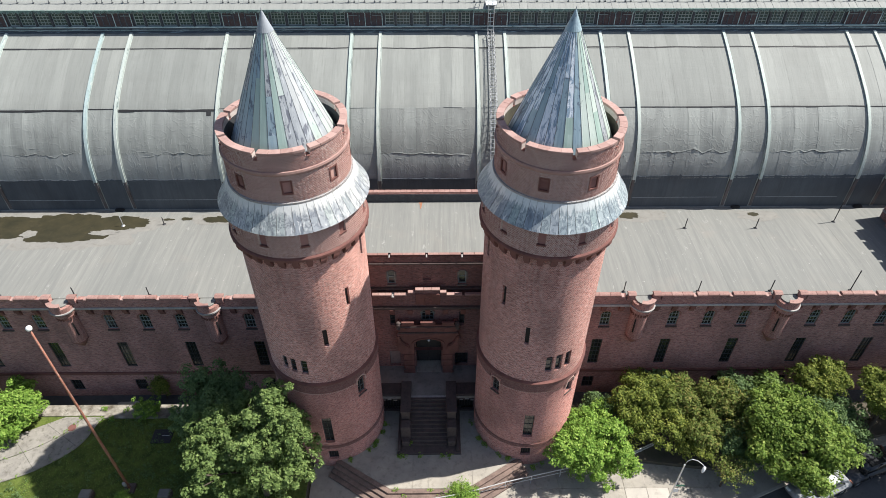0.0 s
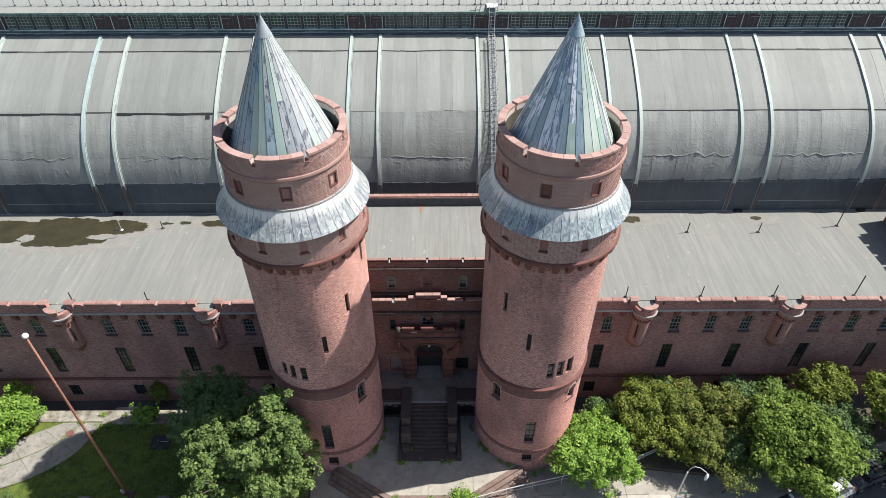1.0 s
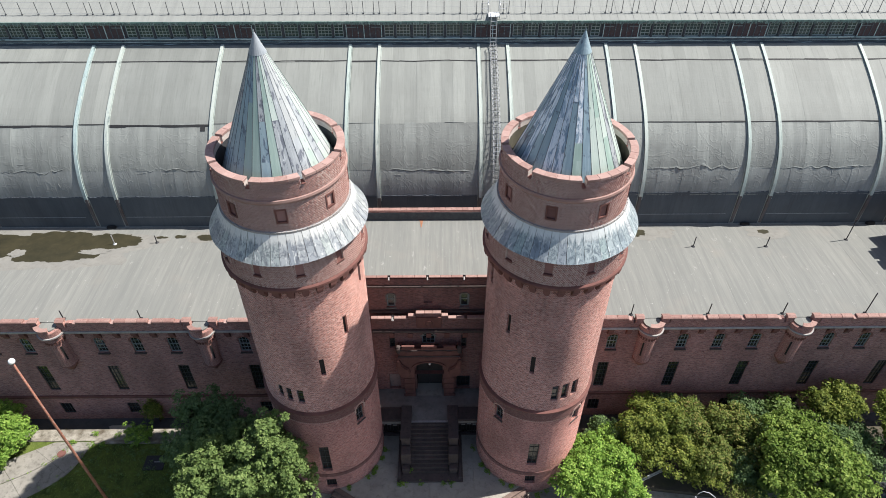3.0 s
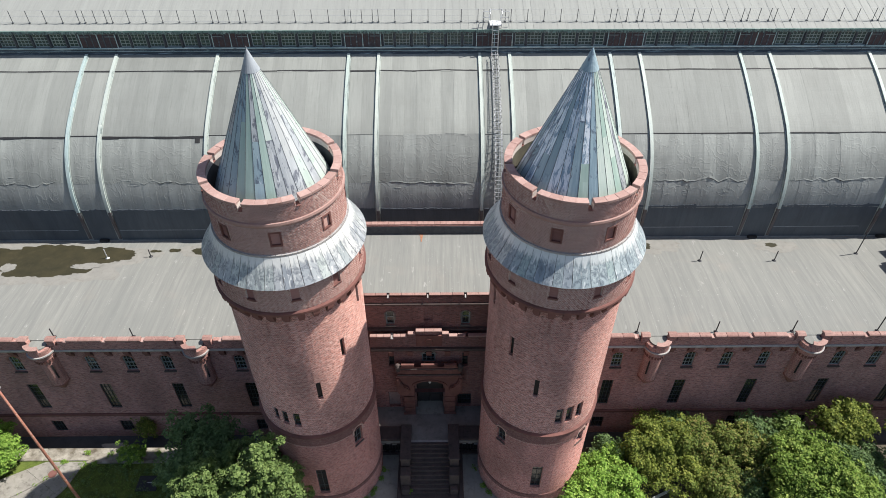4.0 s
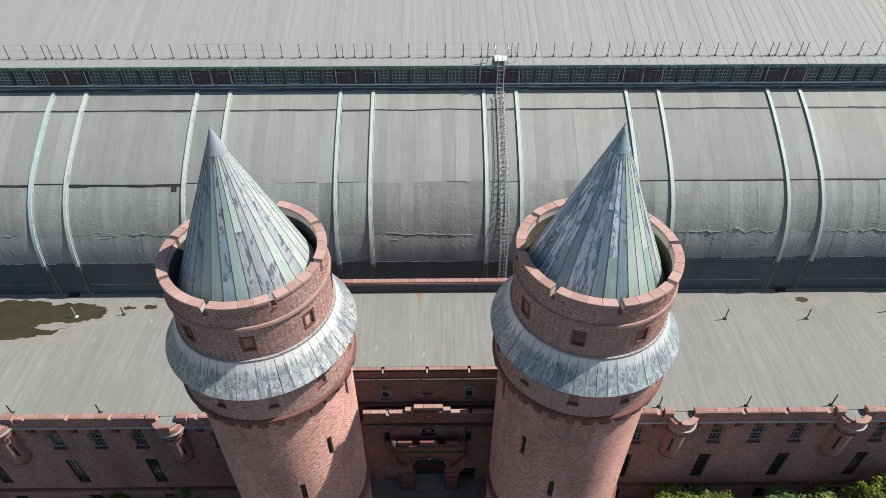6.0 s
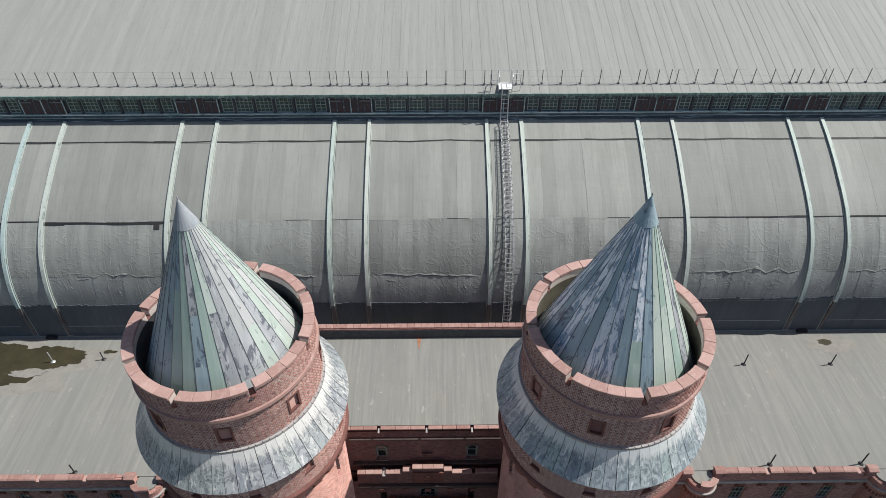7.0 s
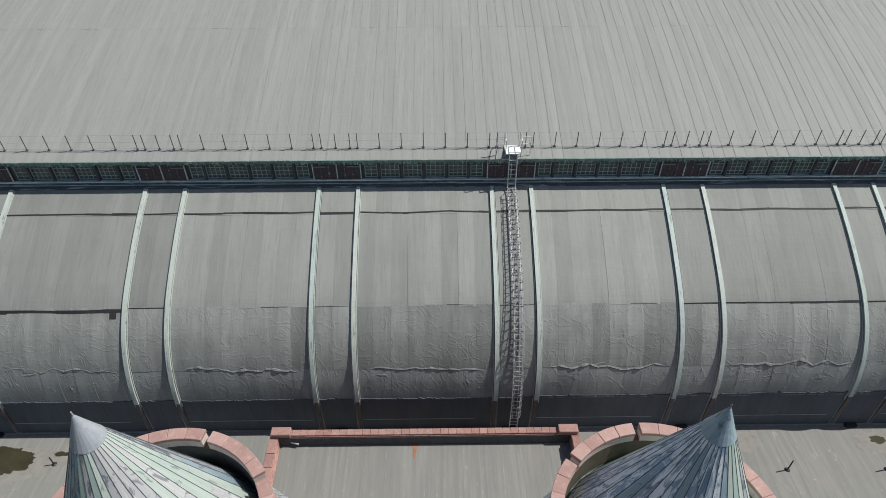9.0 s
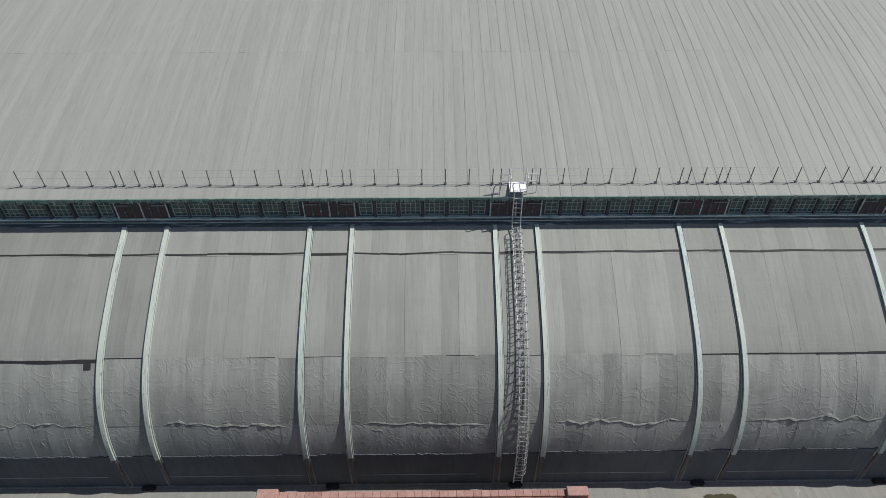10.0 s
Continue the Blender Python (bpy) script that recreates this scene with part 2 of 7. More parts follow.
def deck_mat():
    """The flat roof: pale felt streaked from front to back, with green-brown ponding at the back on one side."""
    m, nt, b = mat("flat_roof_felt", 0.88, 0, 0.3)
    p = place(nt)
    runs = cloud(nt, place(nt, (5.5, 0.22, 1)), 1.0, 6, 0.66)
    col = mix(nt, ramp(nt, runs, [(0.36, 0.0), (0.64, 1.0)]), (0.252, 0.253, 0.233), (0.190, 0.192, 0.182))
    col = mix(nt, 0.16, col, mix(nt, chance(nt), (0.262, 0.260, 0.238), (0.176, 0.178, 0.168)))
    broad = cloud(nt, place(nt, (0.5, 0.16, 1)), 1.0, 4, 0.6)
    col = mix(nt, ramp(nt, broad, [(0.40, 0.0), (0.66, 0.45)]), col, (0.185, 0.190, 0.180))
    seams = nt.nodes.new("ShaderNodeTexBrick")
    seams.inputs["Scale"].default_value = 1.0
    seams.inputs["Brick Width"].default_value, seams.inputs["Row Height"].default_value = 60.0, 0.985
    seams.inputs["Mortar Size"].default_value, seams.inputs["Mortar Smooth"].default_value = 0.016, 0.3
    turned = nt.nodes.new("ShaderNodeMapping")
    turned.inputs["Rotation"].default_value = (0, 0, radians(90))
    nt.links.new(p, turned.inputs["Vector"])
    nt.links.new(turned.outputs["Vector"], seams.inputs["Vector"])
    broken = ramp(nt, cloud(nt, place(nt, (0.9, 1.6, 1)), 1.0, 5, 0.7), [(0.44, 0.0), (0.62, 0.42)])
    col = mix(nt, calc(nt, "MULTIPLY", seams.outputs["Fac"], broken), col, (0.37, 0.366, 0.345))
    pale = cloud(nt, place(nt, (2.2, 0.9, 1)), 1.0, 6, 0.78)
    col = mix(nt, ramp(nt, pale, [(0.62, 0.0), (0.70, 0.55)]), col, (0.42, 0.415, 0.39))
    specks = cloud(nt, p, 3.4, 4, 0.7)
    col = mix(nt, ramp(nt, specks, [(0.68, 0.0), (0.73, 0.6)]), col, (0.50, 0.49, 0.46))
    silt = cloud(nt, p, 0.4, 5, 0.6)
    col = mix(nt, ramp(nt, silt, [(0.56, 0.0), (0.74, 0.35)]), col, (0.27, 0.245, 0.215))
    put(nt, b.inputs["Base Color"], col)
    relief(nt, b, cloud(nt, place(nt, (6, 1.2, 1)), 2.0, 4), 0.25, 0.02)
    return m


DECK = deck_mat()


def pond_mat():
    m, nt, b = mat("algae_silt", 0.75, 0, 0.4)
    p = place(nt)
    col = mix(nt, ramp(nt, cloud(nt, p, 0.9, 6, 0.65), [(0.3, 0.0), (0.7, 1.0)]), (0.020, 0.019, 0.008), (0.044, 0.037, 0.017))
    put(nt, b.inputs["Base Color"], mix(nt, ramp(nt, cloud(nt, p, 2.4, 4), [(0.55, 0.0), (0.75, 0.4)]), col, (0.064, 0.052, 0.029)))
    return m


POND = pond_mat()


def piece_brick():
    """Single hard-burnt bricks: red stretchers, some dark, with pale lime-washed headers."""
    m, nt, b = mat("laid_brick", 0.9, 0, 0.25)
    b.inputs["Diffuse Roughness"].default_value = 1.0
    p = place(nt)
    col = ramp(nt, chance(nt), [(0.0, (0.23, 0.110, 0.096)), (0.20, (0.33, 0.168, 0.144)), (0.55, (0.385, 0.200, 0.172)), (0.85, (0.44, 0.245, 0.210)), (1.0, (0.57, 0.375, 0.325))])
    col = mix(nt, ramp(nt, cloud(nt, place(nt, (0.7, 0.7, 4.0)), 1.0, 5, 0.65), [(0.50, 0.0), (0.70, 0.30)]), col, (0.50, 0.32, 0.265))
    col = mix(nt, ramp(nt, cloud(nt, place(nt, (0.6, 0.6, 2.2)), 1.0, 6, 0.68), [(0.36, 0.35), (0.52, 0.0)]), col, (0.16, 0.085, 0.072))
    put(nt, b.inputs["Base Color"], col)
    relief(nt, b, cloud(nt, p, 30, 3), 0.4, 0.008)
    return m


LAID = piece_brick()
HEADER = stone_mat("pale_header", (0.54, 0.395, 0.35), (0.37, 0.225, 0.19), 6.0, 0.9, (0.20, 0.11, 0.09), 0.5, 0.4)
MORTAR = stone_mat("lime_mortar", (0.66, 0.58, 0.54), (0.52, 0.44, 0.40), 2.0, 0.95, (0.22, 0.16, 0.14), 0.4)


def copper_mat(name, tones, white, dark, rough=0.5, metal=0.25, white_at=(0.60, 0.70), grain=(2.5, 2.5, 0.7), runoff=0.0, patch_at=(0.60, 0.64), patch_size=(1.6, 5.0, 0.8)):
    """Sheets of weathered copper and lead, each of its own tone, patched and streaked."""
    m, nt, b = mat(name, rough, metal, 0.5)
    p = place(nt)
    n = len(tones)
    col = ramp(nt, chance(nt), [(i / (n - 1), c) for i, c in enumerate(tones)])
    fine = cloud(nt, local(nt, grain), 1.0, 6, 0.70, 0.5)
    col = mix(nt, ramp(nt, fine, [(white_at[0], 0.0), (white_at[1], 0.8)]), col, white)
    patch = cloud(nt, local(nt, patch_size), 1.6, 6, 0.68, 0.8)
    col = mix(nt, ramp(nt, patch, [(patch_at[0], 0.0), (patch_at[1], 0.80)]), col, dark)
    scuff = cloud(nt, local(nt, (9, 22, 5)), 1.0, 4, 0.7, 0.6)
    col = mix(nt, ramp(nt, scuff, [(0.62, 0.0), (0.70, 0.30)]), col, white)
    if runoff:  # lime washed out of the masonry above, in tails running down the slope
        sep = nt.nodes.new("ShaderNodeSeparateXYZ")
        nt.links.new(p, sep.inputs["Vector"])
        tail = calc(nt, "ADD", calc(nt, "MULTIPLY", sep.outputs["Z"], 0.8), calc(nt, "MULTIPLY", cloud(nt, local(nt, (1.0, 16, 1.0)), 1.0, 5, 0.7), 2.6))
        col = mix(nt, ramp(nt, calc(nt, "SUBTRACT", tail, 18.42), [(0.28, 0.0), (0.52, runoff)]), col, white)
    put(nt, b.inputs["Base Color"], col)
    relief(nt, b, cloud(nt, p, 3.5, 4), 0.35, 0.03)
    return m


def strip_mat(name, base, tone, stain, scuff, stain_at, scuff_at, streak=0.35):
    """One run of roofing metal: a base colour drifting to a second tone, marbled dark stains, rubbed pale scuffs and fine runs down the slope."""
    m, nt, b = mat(name, 0.42, 0.16, 0.55)
    drift = cloud(nt, local(nt, (0.5, 2.0, 0.35)), 1.0, 3, 0.5)
    col = mix(nt, ramp(nt, drift, [(0.36, 0.0), (0.64, 1.0)]), base, tone)
    col = mix(nt, calc(nt, "MULTIPLY", chance(nt), 0.35), col, tuple(v * 0.72 for v in base))
    runs = cloud(nt, local(nt, (1.2, 14.0, 0.5)), 1.0, 4, 0.65)
    col = mix(nt, ramp(nt, runs, [(0.50, 0.0), (0.74, streak)]), col, tuple(min(0.8, v * 1.4 + 0.04) for v in tone))
    marble = cloud(nt, local(nt, (0.9, 1.9, 0.7)), 1.4, 7, 0.68, 1.6)
    col = mix(nt, ramp(nt, marble, [(stain_at, 0.0), (stain_at + 0.035, 0.85)]), col, stain)
    rub = cloud(nt, local(nt, (1.7, 4.6, 0.75)), 1.2, 7, 0.73, 0.8)
    col = mix(nt, ramp(nt, rub, [(scuff_at, 0.0), (scuff_at + 0.07, 0.85)]), col, scuff)
    put(nt, b.inputs["Base Color"], col)
    put(nt, b.inputs["Roughness"], mix(nt, runs, (0.28, 0.28, 0.28), (0.54, 0.54, 0.54)))
    relief(nt, b, cloud(nt, place(nt), 3.0, 4), 0.30, 0.03)
    return m


SLATE = strip_mat("slate_blue_metal", (0.256, 0.360, 0.431), (0.387, 0.501, 0.540), (0.105, 0.135, 0.185), (0.64, 0.71, 0.77), 0.560, 0.61)
SCUFFED = strip_mat("scuffed_slate_metal", (0.195, 0.290, 0.395), (0.320, 0.435, 0.550), (0.095, 0.125, 0.195), (0.88, 0.93, 0.98), 0.585, 0.458)
GREEN = strip_mat("green_patina_metal", (0.343, 0.471, 0.420), (0.441, 0.556, 0.501), (0.120, 0.155, 0.165), (0.62, 0.68, 0.65), 0.66, 0.68)
MINT = strip_mat("pale_mint_metal", (0.490, 0.590, 0.530), (0.570, 0.650, 0.600), (0.250, 0.295, 0.300), (0.74, 0.78, 0.75), 0.60, 0.63)
LILAC = strip_mat("grey_lilac_metal", (0.365, 0.392, 0.420), (0.491, 0.518, 0.534), (0.125, 0.135, 0.170), (0.66, 0.69, 0.72), 0.525, 0.60)
ASH = strip_mat("pale_ash_metal", (0.480, 0.500, 0.505), (0.560, 0.580, 0.575), (0.215, 0.230, 0.255), (0.72, 0.75, 0.75), 0.570, 0.60)


def skirt_mat(name, tones, ink, white, ink_at):
    """Sheet lead: each sheet of its own grey, inked with curling stains, washed white from the masonry above."""
    m, nt, b = mat(name, 0.36, 0.12, 0.55)
    p = place(nt)
    n = len(tones)
    col = ramp(nt, chance(nt), [(i / (n - 1), c) for i, c in enumerate(tones)])
    curl = cloud(nt, local(nt, (1.1, 1.7, 1.1)), 1.6, 4, 0.58, 2.4)
    col = mix(nt, ramp(nt, curl, [(ink_at, 0.0), (ink_at + 0.03, 0.8), (ink_at + 0.09, 0.15), (ink_at + 0.12, 0.75)]), col, ink)
    rub = cloud(nt, local(nt, (2.5, 7.0, 2.5)), 1.0, 5, 0.7, 0.6)
    col = mix(nt, ramp(nt, rub, [(0.57, 0.0), (0.64, 0.7)]), col, white)
    sep = nt.nodes.new("ShaderNodeSeparateXYZ")
    nt.links.new(p, sep.inputs["Vector"])
    tail = calc(nt, "ADD", sep.outputs["Z"], calc(nt, "MULTIPLY", cloud(nt, local(nt, (0.8, 9.0, 0.8)), 1.0, 5, 0.72), 1.5))
    col = mix(nt, ramp(nt, calc(nt, "SUBTRACT", tail, 22.05), [(0.40, 0.0), (0.60, 0.85)]), col, white)
    put(nt, b.inputs["Base Color"], col)
    relief(nt, b, cloud(nt, p, 4.0, 4), 0.35, 0.03)
    return m


SKIRT = skirt_mat("skirt_lead", [(0.38, 0.40, 0.415), (0.50, 0.52, 0.52), (0.30, 0.325, 0.355), (0.43, 0.475, 0.455), (0.53, 0.54, 0.535)], (0.11, 0.12, 0.145), (0.76, 0.76, 0.735), 0.505)
SKIRT_R = skirt_mat("skirt_dark", [(0.29, 0.35, 0.385), (0.39, 0.45, 0.465), (0.23, 0.28, 0.33), (0.54, 0.565, 0.575), (0.32, 0.40, 0.40)], (0.11, 0.135, 0.165), (0.70, 0.73, 0.73), 0.51)
LEAD = stone_mat("cap_lead", (0.38, 0.41, 0.44), (0.29, 0.32, 0.35), 2.5, 0.5, (0.18, 0.20, 0.24), 0.5)
LIP = stone_mat("pale_lip", (0.46, 0.50, 0.47), (0.34, 0.40, 0.39), 2.0, 0.7, (0.20, 0.22, 0.22), 0.5)
VERDI = copper_mat("verdigris", [(0.40, 0.48, 0.45), (0.47, 0.51, 0.47), (0.37, 0.47, 0.47)], (0.62, 0.64, 0.60), (0.19, 0.235, 0.23), 0.7, 0.05, (0.56, 0.66), (9, 1.4, 1.4), patch_at=(0.56, 0.64), patch_size=(7, 0.8, 0.8))
EAVE_GREEN = copper_mat("eave_verdigris", [(0.13, 0.22, 0.19), (0.18, 0.29, 0.25), (0.10, 0.15, 0.15)], (0.36, 0.45, 0.40), (0.05, 0.06, 0.065), 0.75, 0.05, (0.52, 0.62))
FLASH = copper_mat("plinth_flashing", [(0.075, 0.095, 0.11), (0.095, 0.115, 0.13), (0.065, 0.075, 0.095)], (0.46, 0.58, 0.60), (0.035, 0.04, 0.05), 0.7, 0.1, (0.54, 0.66), (0.6, 7, 7))
MUNTIN = plain_mat("pale_muntin", (0.40, 0.47, 0.45), 0.7, 0.0, 0.5)
PATH_MAT = stone_mat("worn_path", (0.32, 0.30, 0.265), (0.215, 0.20, 0.178), 1.3, 0.92, (0.09, 0.085, 0.06), 0.9)
LEDGE_MAT = stone_mat("littered_ledge", (0.42, 0.39, 0.335), (0.105, 0.085, 0.06), 0.9, 0.92, (0.06, 0.055, 0.035), 0.9)
DRIP = copper_mat("drip_verdigris", [(0.10, 0.17, 0.16), (0.22, 0.33, 0.30), (0.06, 0.08, 0.09)], (0.42, 0.52, 0.48), (0.04, 0.05, 0.06), 0.75, 0.05, (0.52, 0.62))
RIB_RUST = stone_mat("rusted_rib_foot", (0.130, 0.125, 0.130), (0.095, 0.080, 0.078), 1.6, 0.8, (0.19, 0.115, 0.085), 0.6)
HOOD_BRICK = stone_mat("hood_brick", (0.30, 0.150, 0.126), (0.205, 0.098, 0.083), 6.0, 0.9, (0.10, 0.06, 0.05), 0.4)
DARK_STEEL = plain_mat("sooty_steel_frame", (0.055, 0.062, 0.06), 0.7, 0.0, 0.5)
POST_GREY = plain_mat("weathered_post", (0.13, 0.135, 0.14), 0.6, 0.2, 0.4)
SILT = stone_mat("tan_silt", (0.250, 0.243, 0.222), (0.205, 0.200, 0.185), 1.3, 0.9, (0.135, 0.12, 0.09), 0.5)
SEAM = plain_mat("dark_seam", (0.10, 0.115, 0.125), 0.6, 0.2, 0.5)


def leaf_mat(name, c1, c2, c3):
    m, nt, b = mat(name, 0.6, 0, 0.18)
    col = ramp(nt, island(nt), [(0.0, c1), (0.55, c2), (1.0, c3)])
    put(nt, b.inputs["Base Color"], mix(nt, ramp(nt, cloud(nt, place(nt), 0.7, 3), [(0.35, 0.0), (0.7, 0.6)]), col, c1))
    b.inputs["Transmission Weight"].default_value = 0.0
    tr = nt.nodes.new("ShaderNodeBsdfTranslucent")
    put(nt, tr.inputs["Color"], mix(nt, 0.5, col, (0.19, 0.265, 0.075)))
    mx = nt.nodes.new("ShaderNodeMixShader")
    mx.inputs["Fac"].default_value = 0.26
    nt.links.new(b.outputs["BSDF"], mx.inputs[1])
    nt.links.new(tr.outputs["BSDF"], mx.inputs[2])
    nt.links.new(mx.outputs["Shader"], nt.nodes["Material Output"].inputs["Surface"])
    return m


LEAF_PALE = leaf_mat("leaf_pale", (0.080, 0.130, 0.040), (0.180, 0.260, 0.080), (0.300, 0.385, 0.135))
LEAF_DARK = leaf_mat("leaf_dark", (0.085, 0.140, 0.058), (0.150, 0.235, 0.092), (0.225, 0.320, 0.125))
LEAF_FRESH = leaf_mat("leaf_fresh", (0.115, 0.220, 0.036), (0.250, 0.410, 0.066), (0.430, 0.570, 0.135))
LEAF_OLIVE = leaf_mat("leaf_olive", (0.085, 0.122, 0.024), (0.215, 0.262, 0.048), (0.360, 0.375, 0.090))
LEAF_RUST = leaf_mat("leaf_russet", (0.090, 0.130, 0.030), (0.205, 0.262, 0.060), (0.335, 0.275, 0.095))
LEAF_MID = leaf_mat("leaf_mid", (0.080, 0.140, 0.024), (0.200, 0.300, 0.055), (0.335, 0.41, 0.10))
BARK = stone_mat("bark", (0.12, 0.095, 0.07), (0.075, 0.06, 0.05), 4.0, 0.95, (0.03, 0.025, 0.02), 0.4)


def grass_mat():
    m, nt, b = mat("lawn_grass", 0.9, 0, 0.2)
    p = place(nt)
    col = mix(nt, ramp(nt, cloud(nt, p, 1.1, 6, 0.7), [(0.35, 0.0), (0.65, 1.0)]), (0.040, 0.062, 0.014), (0.125, 0.165, 0.034))
    col = mix(nt, ramp(nt, cloud(nt, p, 6.0, 4, 0.7), [(0.52, 0.0), (0.70, 0.7)]), col, (0.16, 0.18, 0.06))
    put(nt, b.inputs["Base Color"], col)
    relief(nt, b, cloud(nt, p, 14, 4, 0.7), 0.9, 0.05)
    return m


GRASS = grass_mat()


# ---- mesh kit ----
def link_mesh(name, me, material, parent=None, label="", at=None):
    if material is not None and not me.materials:
        me.materials.append(material)
    ob = new(name, me)
    if at is not None:
        ob.matrix_basis = at
    if parent is not None:
        ob.parent = parent
    return tagged(ob, label)


def part(name, bm, material, parent=None, label="", at=None, uv="box", smooth=False, axis=(0.0, 0.0)):
    """Links a bmesh as ONE mesh object, with a UV map in metres (box-wise, or wrapped round a vertical axis)."""
    bm.normal_update()
    lay = bm.loops.layers.uv.verify()
    for f in bm.faces:
        f.smooth = smooth
        nx, ny, nz = (abs(c) for c in f.normal)
        mid = f.calc_center_median()
        for l in f.loops:
            x, y, z = l.vert.co
            if uv == "wrap" and nz < 0.8:
                dx, dy = x - axis[0], y - axis[1]
                a, am = math.atan2(dy, dx), math.atan2(mid.y - axis[1], mid.x - axis[0])
                a += 2 * math.pi * round((am - a) / (2 * math.pi))
                l[lay].uv = (a * 3.4, z)
            elif nz > max(nx, ny):
                l[lay].uv = (x, y)
            elif ny >= nx:
                l[lay].uv = (x, z)
            else:
                l[lay].uv = (y, z)
    me = bpy.data.meshes.new(name)
    bm.to_mesh(me)
    bm.free()
    return link_mesh(name, me, material, parent, label, at)


def box(bm, x0, x1, y0, y1, z0, z1, m=None):
    pts = [(x, y, z) for z in (z0, z1) for x, y in ((x0, y0), (x1, y0), (x1, y1), (x0, y1))]
    v = [bm.verts.new(m @ Vector(p) if m else p) for p in pts]
    for f in ((3, 2, 1, 0), (4, 5, 6, 7), (0, 1, 5, 4), (1, 2, 6, 5), (2, 3, 7, 6), (3, 0, 4, 7)):
        bm.faces.new([v[i] for i in f])


def soft_box(x0, x1, y0, y1, z0, z1, w=0.02, seg=1):
    bm = bmesh.new()
    box(bm, x0, x1, y0, y1, z0, z1)
    bmesh.ops.bevel(bm, geom=list(bm.edges), offset=w, segments=seg, affect="EDGES")
    return bm


def prism(bm, outline, lo, hi, flat="z"):
    """A closed outline, pushed along z (or along y, with the outline in x and z)."""
    f = (lambda p, h: (p[0], p[1], h)) if flat == "z" else ((lambda p, h: (p[0], h, p[1])) if flat == "y" else (lambda p, h: (h, p[0], p[1])))
    a, b = [bm.verts.new(f(p, lo)) for p in outline], [bm.verts.new(f(p, hi)) for p in outline]
    n = len(outline)
    bm.faces.new(a[::-1])
    bm.faces.new(b)
    for i in range(n):
        bm.faces.new((a[i], a[(i + 1) % n], b[(i + 1) % n], b[i]))
    bmesh.ops.recalc_face_normals(bm, faces=bm.faces[:])


def lathe(bm, profile, n=72, a0=0.0, a1=360.0, cx=0.0, cy=0.0, cap=False):
    full = abs(a1 - a0 - 360) < 1e-6
    steps = n if full else n + 1
    rings = []
    for i in range(steps):
        a = radians(a0 + (a1 - a0) * i / n)
        rings.append([bm.verts.new((cx + r * math.cos(a), cy + r * math.sin(a), z)) for r, z in profile])
    for i in range(n):
        p, q = rings[i], rings[(i + 1) % steps]
        for j in range(len(profile) - 1):
            bm.faces.new((p[j], q[j], q[j + 1], p[j + 1]))
    if cap and not full:
        bm.faces.new(rings[0])
        bm.faces.new(rings[-1][::-1])
    return rings


def arc_block(bm, r0, r1, z0, z1, a0, a1, n=4):
    lathe(bm, [(r1, z0), (r1, z1), (r0, z1), (r0, z0), (r1, z0)], n, a0, a1)
    bmesh.ops.remove_doubles(bm, verts=bm.verts[:], dist=1e-5)
    bmesh.ops.holes_fill(bm, edges=bm.edges[:], sides=4)
    bmesh.ops.recalc_face_normals(bm, faces=bm.faces[:])


def tube(bm, pts, r, n=6, closed=False):
    pts = [Vector(p) for p in pts]
    rings = []
    for i, p in enumerate(pts):
        a = pts[i - 1] if (i or closed) else p
        b = pts[(i + 1) % len(pts)] if (i < len(pts) - 1 or closed) else p
        d = (b - a).normalized()
        u = d.cross(Vector((0, 0, 1)) if abs(d.z) < 0.95 else Vector((1, 0, 0))).normalized()
        w = d.cross(u)
        rr = r[i] if isinstance(r, (list, tuple)) else r
        rings.append([bm.verts.new(p + rr * (math.cos(2 * math.pi * k / n) * u + math.sin(2 * math.pi * k / n) * w)) for k in range(n)])
    m = len(rings)
    for i in range(m if closed else m - 1):
        a, b = rings[i], rings[(i + 1) % m]
        for k in range(n):
            bm.faces.new((a[k], a[(k + 1) % n], b[(k + 1) % n], b[k]))
    if not closed:
        bm.faces.new(rings[0][::-1])
        bm.faces.new(rings[-1])


